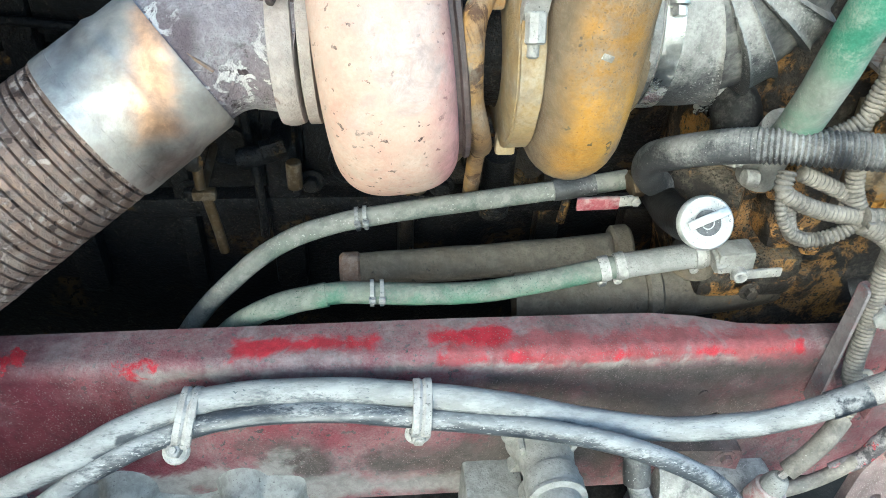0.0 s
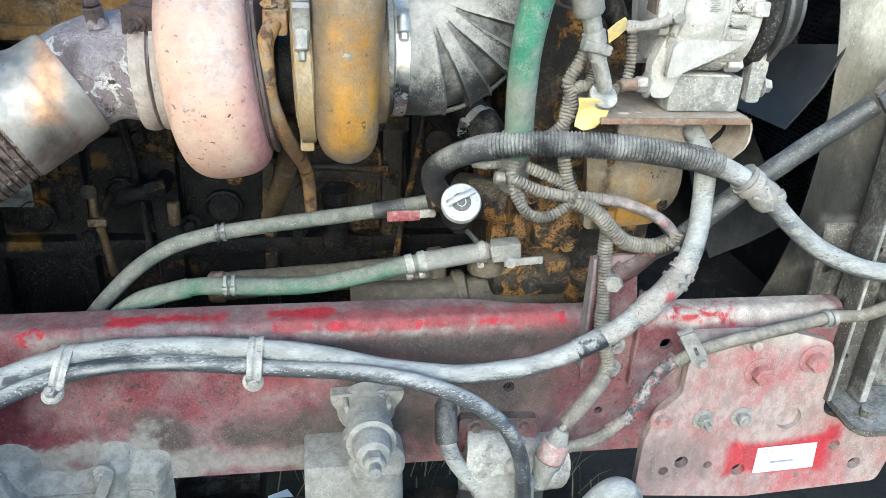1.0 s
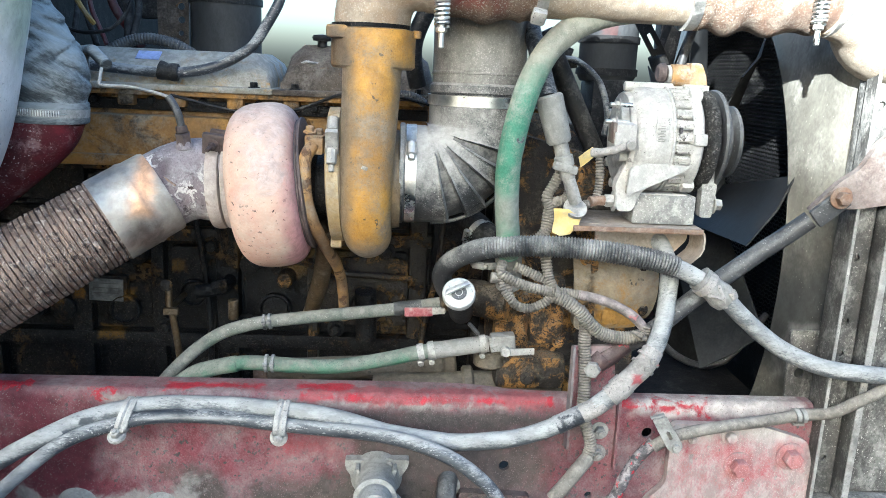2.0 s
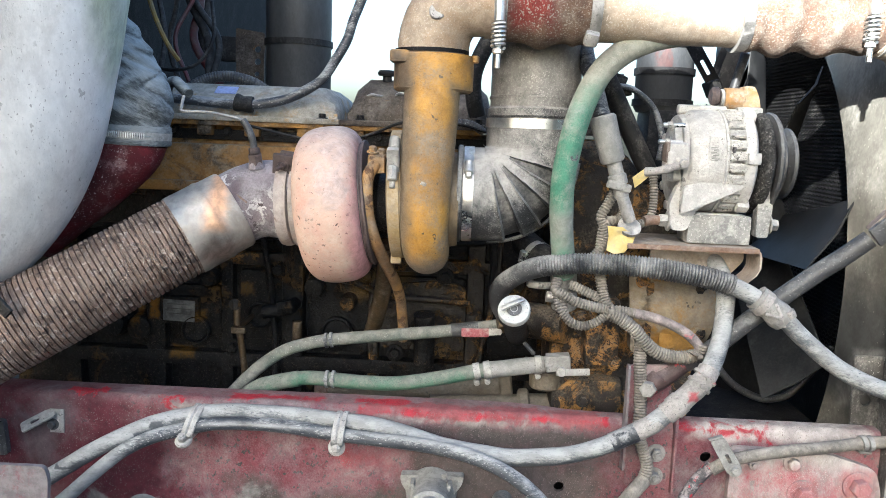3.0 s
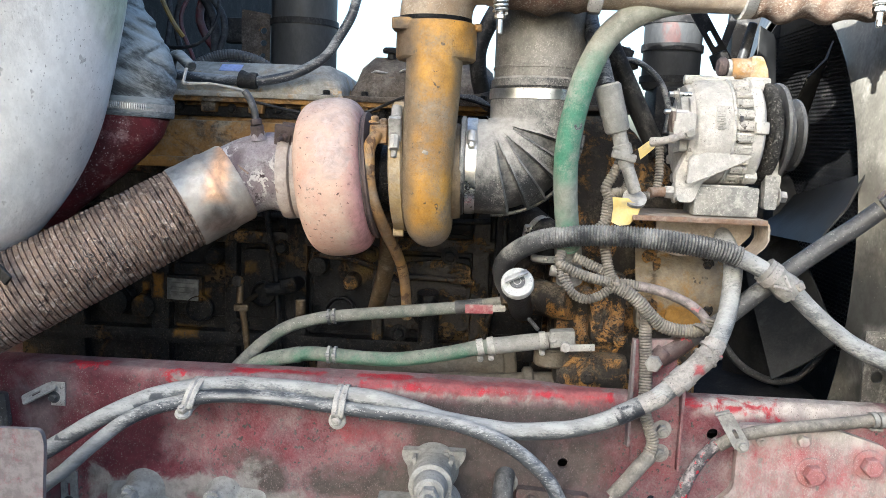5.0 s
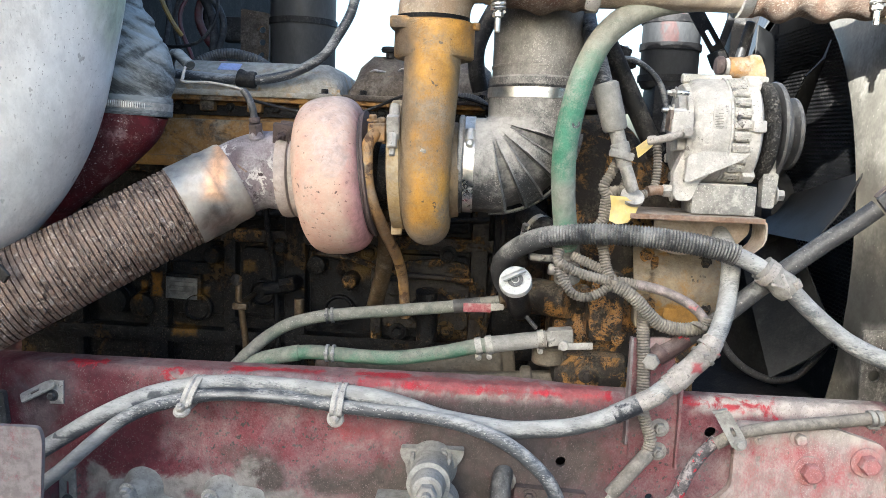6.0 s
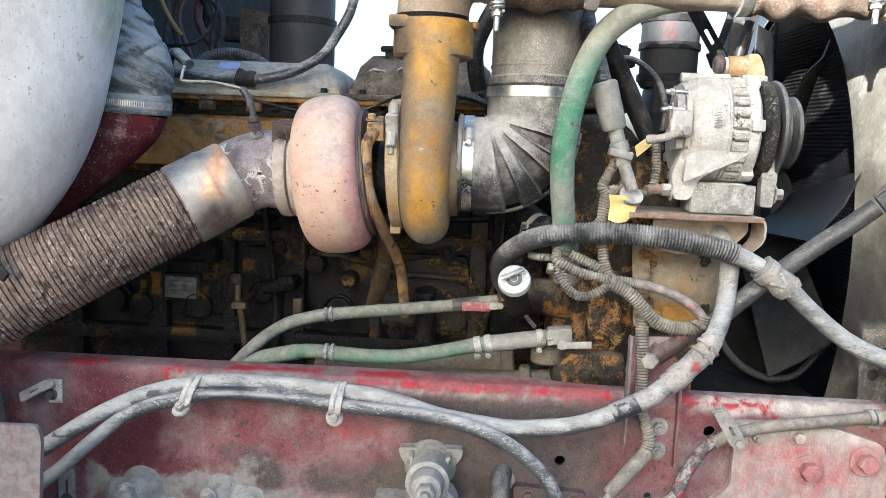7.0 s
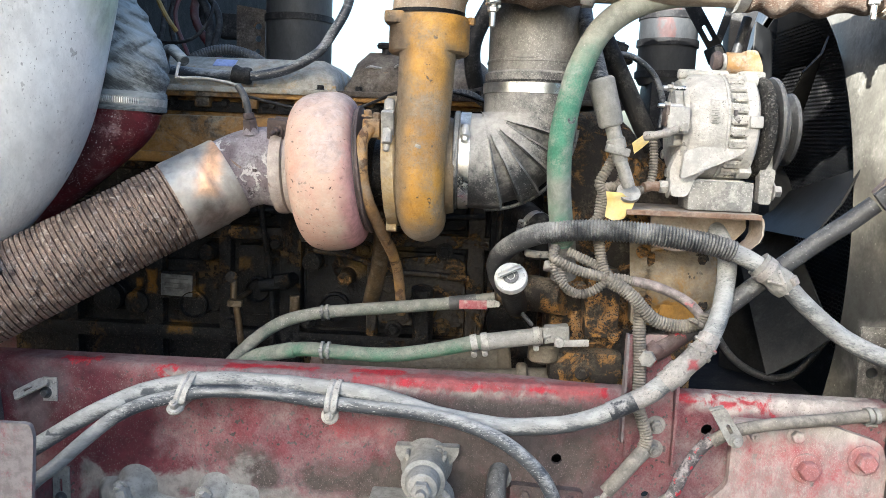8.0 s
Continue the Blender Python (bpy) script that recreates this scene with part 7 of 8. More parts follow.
st = thing("adjusting_link", (0.70, 0.72, 1.58), "slotted black steel alternator adjusting link", "bracket")
part("link", slab(soften([(-0.012, 0.0), (0.012, 0.0), (0.012, 0.14), (-0.012, 0.14)], 0.008), 0.006, Matrix.Translation((0.708, 0.745, 1.560)) @ pose(0, 0, 0, 0, -33, 0) @ FRONT, [soften([(-0.004, 0.045), (0.004, 0.045), (0.004, 0.075), (-0.004, 0.075)], 0.003)]), M_BLACK, st)
part("bolt", rod((0.712, 0.69, 1.565), (0.728, 0.69, 1.632), 0.008, 12), M_ROD, st)
part("knuckle", rod((0.672, AY + 0.005, 1.556), (0.6875, AY + 0.005, 1.556), 0.0165, 18, 0.004), M_SHIELD, st)
part("arm", box((0.690, 0.735, 1.572), (0.014, 0.07, 0.030), (0, -25, 0), 0.004), M_BLACK, st)
part("second_strap", box((0.735, 0.84, 1.65), (0.014, 0.008, 0.16), (0, 16, 0), 0.002), M_BLACK, st)

# ---- green coolant hose, corrugated hose, rod ----
gh = thing("coolant_hose", (0.434, 0.66, 1.235), "thick dusty green coolant hose curving down past the intake", "hose")
part("hose", lump([(0.62, 0.60, 1.652), (0.56, 0.588, 1.642), (0.515, 0.578, 1.625), (0.482, 0.572, 1.603), (0.457, 0.568, 1.574), (0.435, 0.568, 1.526), (0.421, 0.573, 1.469), (0.413, 0.583, 1.403), (0.417, 0.605, 1.334), (0.428, 0.640, 1.268), (0.434, 0.662, 1.235)], 0.0203, 0.025), M_GREEN, gh)
part("scar", lathe([(-0.002, 0.0075), (0.0008, 0.0072), (0.0016, 0.0045), (0.0010, 0.002), (0.0010, 0.0)], (0.4255, 0.5592, 1.4440), (0.40, -0.92, -0.08), 20), M_HOSE_DARK, gh, "dark rubbed oval mark")
part("bead", lathe([(0, 0.0205), (0.002, 0.0218), (0.006, 0.0218), (0.008, 0.0205)], (0.432, 0.655, 1.245), (0.12, 0.48, -0.86), 24), M_GREEN_LOW, gh)
wh = thing("water_outlet", (0.43, 0.69, 1.12), "oily black hose stub with a clamp", "hose")
part("stub", lump([(0.432, 0.665, 1.25), (0.438, 0.69, 1.21), (0.444, 0.705, 1.165)], 0.0245, 0.05), M_CAST, wh)
part("spigot", rod((0.405, 0.665, 1.19), (0.42, 0.665, 1.188), 0.010, 12), M_STEEL_DUSTY, wh)
part("upper_hose", lump([(0.37, 0.78, 1.27), (0.40, 0.72, 1.245), (0.40, 0.70, 1.20)], 0.027, 0.05), M_BLACK, wh)
worm_clamp("hose_clamp", (0.392, 0.735, 1.252), (0.5, -0.9, -0.3), 0.028, 0.013, (-1, -0.5, 0), M_STEEL, "bright steel hose clamp on a black hose")
worm_clamp("hose_clamp", (0.40, 0.70, 1.208), (0, 0, 1), 0.0275, 0.012, (-0.6, -1, 0), M_STEEL_DUSTY, "bright steel hose clamp on a black hose")

ch = thing("corrugated_hose", (0.55, 0.60, 1.20), "dusty black corrugated hose arching over the loom", "hose")
part("bend", lump([(0.375, 0.775, 1.10), (0.345, 0.755, 1.125), (0.326, 0.735, 1.155), (0.322, 0.715, 1.183), (0.334, 0.685, 1.210), (0.362, 0.655, 1.235), (0.392, 0.634, 1.250)], 0.0185, 0.03), M_CORR, ch)
part("corrugated_run", corrugated([(0.362, 0.655, 1.235), (0.380, 0.642, 1.245), (0.398, 0.630, 1.2515), (0.432, 0.614, 1.259), (0.478, 0.599, 1.264), (0.523, 0.588, 1.2655), (0.571, 0.580, 1.264), (0.616, 0.575, 1.2595), (0.662, 0.572, 1.253), (0.690, 0.570, 1.246), (0.702, 0.569, 1.242)], 0.0188, 0.0052, 0.0034, 20), M_CORR, ch, "", 60)
part("smooth_run", lump([(0.694, 0.570, 1.245), (0.727, 0.568, 1.231), (0.757, 0.567, 1.214), (0.788, 0.567, 1.194), (0.822, 0.571, 1.163), (0.868, 0.576, 1.126), (0.908, 0.575, 1.100), (0.957, 0.566, 1.080), (1.0, 0.556, 1.072), (1.08, 0.552, 1.066), (1.16, 0.552, 1.062)], 0.0150, 0.03), M_HOSE, ch)
tj = thing("wrapped_joint", (0.76, 0.57, 1.19), "chalky tape-wrapped joint where hose meets rod", "hose joint")
part("wrap", lump([(0.744, 0.573, 1.225), (0.757, 0.571, 1.215), (0.776, 0.570, 1.201), (0.793, 0.568, 1.187)], 0.0222, 0.12, 90, 20, 0.003), M_CAST, tj)
part("fold", lump([(0.749, 0.571, 1.220), (0.760, 0.570, 1.212)], 0.0236, 0.05, 90, 20, 0.003), M_TAPE, tj)
for ax0, ay0, az0, ax1, ay1, az1 in ((0.770, 0.549, 1.218, 0.788, 0.549, 1.180), (0.755, 0.549, 1.200, 0.792, 0.548, 1.193)):
    part("tape_ridge", lump([(ax0, ay0 + 0.004, az0), ((ax0 + ax1) / 2, ay0 - 0.001, (az0 + az1) / 2), (ax1, ay1 + 0.004, az1)], 0.0032, 0.2, 90, 8, 0.003), M_TAPE, tj)
part("knot", lump([(0.792, 0.552, 1.208), (0.799, 0.553, 1.197)], 0.008, 0.2, 90, 10, 0.003), M_TAPE, tj)
sr = thing("support_rod", (0.62, 0.62, 1.08), "grey painted steel radiator support rod", "support rod")
part("rod", lump([(0.575, 0.640, 1.040), (0.630, 0.615, 1.082), (0.680, 0.598, 1.119), (0.752, 0.594, 1.186), (0.842, 0.588, 1.263), (0.885, 0.584, 1.297), (0.920, 0.575, 1.330)], 0.0155, 0.02), M_ROD, sr)
part("flat_end", box((0.940, 0.556, 1.353), (0.062, 0.010, 0.034), (0, -41, 0), 0.004), M_ROD, sr)
bolt((0.950, 0.546, 1.372), OUT, 0.020, sr, M_RUST, 0.7, True)

# ---- looms ----
def loom(name, pts, r, label):
    return solo(name, corrugated(pts, r * 1.1, 0.0050, 0.0019, 12), M_LOOM, label, "wiring loom", "wiring looms", angle=60)


LOOM_LABEL = "dusty tan corrugated wiring loom"
loom("wiring_loom", [(0.418, 0.615, 1.232), (0.415, 0.605, 1.215), (0.430, 0.600, 1.205), (0.459, 0.598, 1.194), (0.50, 0.598, 1.185)], 0.0088, LOOM_LABEL + " tied in a bundle")
loom("wiring_loom", [(0.428, 0.610, 1.210), (0.428, 0.602, 1.185), (0.440, 0.600, 1.162), (0.465, 0.600, 1.154), (0.49, 0.598, 1.165), (0.505, 0.598, 1.180)], 0.0078, LOOM_LABEL + " in a hanging loop")
loom("wiring_loom", [(0.415, 0.608, 1.212), (0.418, 0.598, 1.190), (0.432, 0.594, 1.170), (0.448, 0.594, 1.160)], 0.0060, LOOM_LABEL + " in a hanging loop")
loom("wiring_loom", [(0.440, 0.625, 1.222), (0.465, 0.622, 1.212), (0.492, 0.618, 1.20), (0.506, 0.612, 1.19)], 0.0085, LOOM_LABEL)
loom("wiring_loom", [(0.503, 0.602, 1.182), (0.525, 0.60, 1.184), (0.552, 0.60, 1.180)], 0.0085, LOOM_LABEL)
loom("wiring_loom", [(0.506, 0.594, 1.180), (0.530, 0.590, 1.170), (0.550, 0.588, 1.155), (0.572, 0.588, 1.132), (0.592, 0.588, 1.117), (0.620, 0.588, 1.110), (0.645, 0.586, 1.112), (0.664, 0.584, 1.120), (0.668, 0.583, 1.135)], 0.0112, LOOM_LABEL + " sweeping to the hose joint")
solo("taped_loom", lump([(0.548, 0.60, 1.181), (0.575, 0.598, 1.177), (0.604, 0.594, 1.169), (0.635, 0.588, 1.155), (0.658, 0.585, 1.136), (0.666, 0.583, 1.118)], 0.0085, 0.05, 60), M_TAPELOOM, "pink-stained taped cable beside the loom", "cable")
loom("wiring_loom", [(0.553, 0.606, 1.155), (0.566, 0.604, 1.135), (0.567, 0.60, 1.094), (0.571, 0.592, 1.034), (0.570, 0.580, 0.985), (0.571, 0.572, 0.960)], 0.0108, LOOM_LABEL + " dropping behind the hose")
loom("wiring_loom", [(0.571, 0.574, 0.965), (0.580, 0.570, 0.940), (0.586, 0.568, 0.918), (0.581, 0.567, 0.896)], 0.0102, LOOM_LABEL + " split open near the connector")
loom("wiring_loom", [(0.488, 0.632, 1.262), (0.493, 0.622, 1.235), (0.499, 0.615, 1.206), (0.509, 0.606, 1.184)], 0.0092, LOOM_LABEL)
loom("wiring_loom", [(0.512, 0.632, 1.395), (0.498, 0.628, 1.365), (0.487, 0.628, 1.342), (0.494, 0.63, 1.325), (0.498, 0.63, 1.30), (0.480, 0.632, 1.272), (0.455, 0.636, 1.255)], 0.0085, LOOM_LABEL + " below the grey connector")
loom("wiring_loom", [(0.525, 0.64, 1.385), (0.527, 0.638, 1.352), (0.518, 0.634, 1.337), (0.502, 0.632, 1.334), (0.493, 0.632, 1.318), (0.490, 0.632, 1.28), (0.487, 0.632, 1.258)], 0.0088, LOOM_LABEL)
loom("wiring_loom", [(0.574, 0.645, 1.425), (0.577, 0.640, 1.39), (0.576, 0.636, 1.355), (0.568, 0.632, 1.337), (0.552, 0.628, 1.332), (0.535, 0.626, 1.33)], 0.0072, LOOM_LABEL + " to the alternator")
cable_tie((0.508, 0.597, 1.182), (1, 0, -0.3), 0.0125, M_LOOM, "dusty cable tie bundling the looms")
cable_tie((0.655, 0.572, 1.118), (0.5, 0.2, 0.8), 0.0150, M_LOOM, "dusty cable tie holding the loom")

gc = thing("cable_boot", (0.50, 0.60, 1.36), "dusty grey rubber boot on a battery cable lug", "connector")
part("boot", lathe([(0, 0.019), (0.004, 0.0225), (0.075, 0.0205), (0.080, 0.017)], (0.473, 0.602, 1.513), (0.30, -0.06, -1), 24), M_HOSEEND, gc)
part("lug_barrel", lathe([(0, 0.0125), (0.02, 0.0125), (0.022, 0.0155), (0.038, 0.0155), (0.040, 0.012), (0.06, 0.012)], (0.497, 0.597, 1.437), (0.30, -0.02, -1), 18), M_CAST, gc)
part("tube", tube([(0.514, 0.596, 1.382), (0.524, 0.597, 1.358), (0.531, 0.60, 1.34)], 0.0105, 14, 3), M_STEEL_DUSTY, gc)
part("eye", lathe([(0, 0.011), (0, 0.020), (0.006, 0.020), (0.006, 0.011)], (0.533, 0.612, 1.326), (0.1, -0.7, 0.75), 20), M_STEEL_DUSTY, gc)
part("ring", box((0.507, 0.590, 1.398), (0.040, 0.020, 0.014), (0, 12, 0), 0.004), M_CAST, gc)
part("cable", tube([(0.473, 0.604, 1.51), (0.462, 0.63, 1.56), (0.45, 0.68, 1.62), (0.44, 0.72, 1.70)], 0.015, 14, 4), M_HOSE_DARK, gc)


def paper_tag(pts, y, tilt, label):
    bm = slab(pts, 0.0012, Matrix.Translation((0, y, 0)) @ FRONT, (), 0)
    bmesh.ops.subdivide_edges(bm, edges=bm.edges[:], cuts=3, use_grid_fill=True)
    for v in bm.verts:
        v.co.y += 0.006 * noise.noise(Vector((v.co.x * 55, 3.1, v.co.z * 55))) + tilt * (v.co.z - 1.30)
    return solo("paper_tag", bm, M_TAG, label, "tag")


paper_tag([(0.494, 1.330), (0.520, 1.329), (0.528, 1.323), (0.545, 1.320), (0.540, 1.302), (0.528, 1.284), (0.510, 1.281), (0.497, 1.287), (0.498, 1.31)], 0.606, -0.3, "torn yellow paper tag tied to the loom")
paper_tag([(0.539, 1.411), (0.562, 1.429), (0.571, 1.419), (0.566, 1.412), (0.545, 1.393)], 0.645, 0.0, "small yellow paper tag on the cable lug")

# ---- radiator, shroud and fan ----
RX = 1.09
rad = thing("radiator", (RX, 1.12, 0.86), "dusty dark radiator core with honeycomb mesh", "radiator")
part("core", box((RX + 0.045, 1.13, 1.33), (0.05, 1.02, 1.06), bevel=0.002), M_BLACK, rad)
bm = bmesh.new()
y0, z0, dy, dz = 0.70, 0.98, 0.0095, 0.0095
for j in range(80):
    z = z0 + dz * j
    rowv = []
    for i in range(96):
        y = y0 + dy * i
        w = 0.0022 if (i % 2) == 0 else -0.0022
        rowv.append((bm.verts.new((RX, y, z + w - 0.0013)), bm.verts.new((RX, y, z + w + 0.0013))))
    for a, b in zip(rowv, rowv[1:]):
        bm.faces.new((a[0], b[0], b[1], a[1]))
for i in range(96):
    y = y0 + dy * i
    for j in range(80):
        z = z0 + dz * j
        if (i + j) % 2 == 0:
            vs_ = [bm.verts.new((RX - 0.0005, y + a, z + b)) for a, b in ((-0.0011, 0), (0.0011, 0), (0.0011, dz), (-0.0011, dz))]
            bm.faces.new(vs_)
bmesh.ops.solidify(bm, geom=bm.faces[:], thickness=0.002)
tagged(part("mesh", bm, M_MESH, rad, "fine wire mesh over the core"), kind="stuff")


def shroud():
    s = thing("fan_shroud", (1.0, 1.12, 0.88), "dusty brown sheet metal fan shroud", "fan shroud")
    bm = bmesh.new()
    seg = 72
    cy, cz = 1.12, 1.20
    def rect(a, hy, hz):
        c, q = math.cos(a), math.sin(a)
        k = (abs(c / hy) ** 7 + abs(q / hz) ** 7) ** (-1 / 7)
        return cy + k * c, 1.30 + k * q
    rows = []
    for u, x in ((0.0, 0.948), (0.05, 0.958), (0.35, 0.985), (0.7, 1.02), (1.0, 1.055)):
        ring_ = []
        for i in range(seg):
            a = 2 * math.pi * i / seg
            yc, zc = cy + 0.42 * math.cos(a), cz + 0.55 * math.sin(a)
            yr, zr = rect(a, 0.49, 0.62)
            e = u ** 0.8
            ring_.append((x, yc + (yr - yc) * e, zc + (zr - zc) * e))
        rows.append([bm.verts.new(p) for p in ring_])
    inner = [[bm.verts.new((v.co.x + 0.0005, cy + (v.co.y - cy) * 0.993, cz + (v.co.z - cz) * 0.993)) for v in r] for r in rows]
    for grid, flip in ((rows, False), (inner, True)):
        for a, b in zip(grid, grid[1:]):
            for i in range(seg):
                j = (i + 1) % seg
                f = (a[i], a[j], b[j], b[i])
                bm.faces.new(f[::-1] if flip else f)
    for i in range(seg):
        j = (i + 1) % seg
        bm.faces.new((rows[0][i], inner[0][i], inner[0][j], rows[0][j]))
        bm.faces.new((rows[-1][i], rows[-1][j], inner[-1][j], inner[-1][i]))
    # far half split off and coloured near-black to carry its shade
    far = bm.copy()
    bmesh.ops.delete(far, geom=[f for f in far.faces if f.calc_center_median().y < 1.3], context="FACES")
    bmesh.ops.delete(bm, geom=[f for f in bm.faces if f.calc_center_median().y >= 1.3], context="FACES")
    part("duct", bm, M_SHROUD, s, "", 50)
    part("far_duct_dark", far, M_CANISTER, s, "far half of the duct, coloured near-black as shade", 50)
    # near-black sheet added inside the duct so that it reads as shaded
    bm = bmesh.new()
    shade_lining = []
    for k, grid in ((0.985, 0), (0.985, 4)):
        x = (0.96, 0.96, 0.985, 1.02, 1.056)[grid]
        ring_ = []
        for i in range(seg):
            a = 2 * math.pi * i / seg
            if grid == 0:
                y, z = cy + 0.42 * math.cos(a), cz + 0.55 * math.sin(a)
            else:
                y, z = rect(a, 0.49, 0.62)
            ring_.append(bm.verts.new((x + 0.002, cy + (y - cy) * k, cz + (z - cz) * k)))
        shade_lining.append(ring_)
    for i in range(seg):
        j = (i + 1) % seg
        bm.faces.new((shade_lining[0][i], shade_lining[0][j], shade_lining[1][j], shade_lining[1][i]))
    part("shade_lining", bm, M_CANISTER, s, "near-black inner sheet added to darken the duct")
    return s


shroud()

fan = thing("cooling_fan", (0.96, 1.12, 1.29), "dusty dark grey plastic engine fan", "fan")
part("hub", lathe([(0, 0.05), (0.0, 0.10), (0.05, 0.10), (0.06, 0.08), (0.06, 0.0)], (0.915, 1.12, 1.27), (1, 0, 0), 32), M_FAN, fan)
for k in range(8):
    a = radians(173 + 45 * k)
    bm = bmesh.new()
    rows = []
    for i in range(7):
        r = 0.09 + 0.325 * i / 6
        half = 0.060 + 0.018 * i / 6
        tw = radians(-46 + 14 * i / 6)
        row = []
        for s_, e in ((-1, 0.0015), (0, 0.0025), (1, 0.0015)):
            w = s_ * half
            bow = 0.010 * (1 - s_ * s_)
            for side in (1, -1):
                x = 0.918 + w * math.sin(tw) + bow + side * e
                t = w * math.cos(tw)
                row.append(bm.verts.new((x, 1.12 + r * math.cos(a) - t * math.sin(a), 1.27 + r * math.sin(a) + t * math.cos(a))))
        rows.append(row)
    order = (0, 2, 4, 5, 3, 1)
    for p, q in zip(rows, rows[1:]):
        for i in range(6):
            j = (i + 1) % 6
            bm.faces.new((p[order[i]], p[order[j]], q[order[j]], q[order[i]]))
    bm.faces.new([rows[0][i] for i in order])
    bm.faces.new([rows[-1][i] for i in order][::-1])
    part("blade", bm, M_FAN, fan)
part("shaft", rod((0.70, 1.12, 1.27), (0.92, 1.12, 1.27), 0.04, 20), M_BLACK, fan)

rs = thing("radiator_side_frame", (1.08, 0.60, 0.79), "dusty grey folded steel radiator side frame", "radiator frame")
holes = [circle(1.027, z, 0.0065, 12) for z in (0.885, 0.968, 1.086, 1.147, 1.26, 1.40, 1.52)]
part("flange", slab(soften([(1.000, 0.815), (1.050, 0.815), (1.046, 1.85), (0.998, 1.85)], 0.004), 0.004, Matrix.Translation((0, 0.606, 0)) @ FRONT, holes), M_CHANNEL, rs)
part("rib", box((1.000, 0.592, 1.33), (0.004, 0.032, 1.04), bevel=0.001), M_CHANNEL, rs)
part("worn_edge", box((1.000, 0.5755, 1.33), (0.0055, 0.003, 1.03), bevel=0.001), M_STEEL_DUSTY, rs, "rubbed bright steel edge")
part("worn_edge", box((1.058, 0.5685, 1.33), (0.0125, 0.003, 1.03), bevel=0.001), M_STEEL_DUSTY, rs, "rubbed bright steel edge")
part("outer_rib", box((1.058, 0.588, 1.33), (0.012, 0.038, 1.04), bevel=0.002), M_CHANNEL, rs)
part("tank", box((1.150, 0.64, 1.33), (0.17, 0.06, 1.04), bevel=0.012), M_CHANNEL, rs)
part("return", box((1.020, 0.625, 1.33), (0.03, 0.03, 1.03), bevel=0.002), M_CHANNEL, rs)
part("foot_plate", slab(soften([(1.005, 0.50), (1.24, 0.50), (1.24, 0.70), (1.02, 0.70)], 0.03), 0.012, Matrix.Translation((0, 0, 0.796))), M_CHANNEL, rs)
part("foot_cushion", slab(soften([(1.02, 0.52), (1.24, 0.52), (1.24, 0.69), (1.03, 0.69)], 0.03), 0.014, Matrix.Translation((0, 0, 0.781))), M_BLACK, rs)
for x, y in ((1.045, 0.54), (1.135, 0.545)):
    bolt((x, y, 0.808), (0, 0, 1), 0.020, rs, M_CHANNEL, 0.7, True)
# added black upright: hides bright sky beyond the shroud
part("far_sky_block", box((1.09, 1.70, 1.50), (0.21, 0.06, 1.40), bevel=0.006), M_BLACK, rs, "black upright added on the far side to block the sky")
sb = thing("support_bracket", (1.0, 0.58, 1.36), "dull brown cast support bracket with an oval hole", "bracket")
part("casting", slab(soften([(0.905, 1.345), (0.945, 1.352), (0.985, 1.352), (1.03, 1.36), (1.12, 1.37), (1.12, 1.52), (1.05, 1.50), (1.005, 1.46), (0.985, 1.42), (0.95, 1.395)], 0.012), 0.014, Matrix.Translation((0, 0.572, 0)) @ FRONT, [soften([(1.035, 1.40), (1.065, 1.405), (1.065, 1.455), (1.035, 1.45)], 0.014)]), M_BROWN, sb)
part("web", box((1.06, 0.585, 1.435), (0.12, 0.03, 0.02), (0, -10, 0), 0.005), M_BROWN, sb)
ph = thing("rear_flange", (1.0, 0.66, 0.96), "dusty grey-brown plate with a round hole behind the rail", "steel plate")
part("plate", slab(soften([(0.966, 0.96), (1.05, 0.96), (1.05, 1.11), (0.960, 1.11)], 0.006), 0.006, Matrix.Translation((0, 0.66, 0)) @ FRONT, [circle(0.987, 1.028, 0.0105)]), M_CHANNEL, ph)

# ---- behind the engine ----
def canister(x, y, r, z0, z1, label, mat, bands):
    c = thing("air_canister", (x, y, z0), label, "canister", "dark canisters")
    part("shell", lathe([(0, r * 0.9), (0.01, r), (z1 - z0 - 0.01, r), (z1 - z0, r * 0.9)], (x, y, z0), (0, 0, 1), 44), mat, c)
    for z, k in bands:
        band((x, y, z), (0, 0, 1), r, 0.014, k, M_BLACK, c)
    return c


canister(-0.168, 1.20, 0.078, 1.54, 2.2, "sooty black canister with a strap behind the cover", M_CANISTER, ((1.672, 0.004), (1.80, 0.004)))
part("stay", box((-0.168, 1.20, 1.52), (0.06, 0.06, 0.05), bevel=0.004), M_BLACK, engine)
canister(0.664, 1.0, 0.060, 1.535, 2.0, "black ribbed filter canister on the engine", M_CANISTER, ((1.555, 0.004), (1.62, 0.004), (1.675, 0.003)))
part("filter_head", box((0.664, 1.0, 1.45), (0.08, 0.12, 0.18), bevel=0.01), M_BLACK, engine)
solo("black_strut", rod((0.485, 0.76, 1.62), (0.60, 0.76, 1.40), 0.018, 14), M_BLACK, "black tube running down behind the green hose", "tube")
solo("looped_wire", tube([(0.52, 0.80, 1.575), (0.56, 0.80, 1.57), (0.60, 0.79, 1.535), (0.615, 0.77, 1.48), (0.61, 0.76, 1.44)], 0.006, 10, 5), M_HOSE_DARK, "thin black hose looping beside the filter", "hose")
jn = thing("sensor_cluster", (0.53, 0.80, 1.56), "small black sensor plugs beside the filter", "sensor")
part("plug", box((0.535, 0.82, 1.588), (0.03, 0.03, 0.02), (0, 20, 0), 0.004), M_BLACK, jn)
part("plug", box((0.548, 0.82, 1.565), (0.024, 0.03, 0.016), (0, -10, 0), 0.004), M_BLACK, jn)
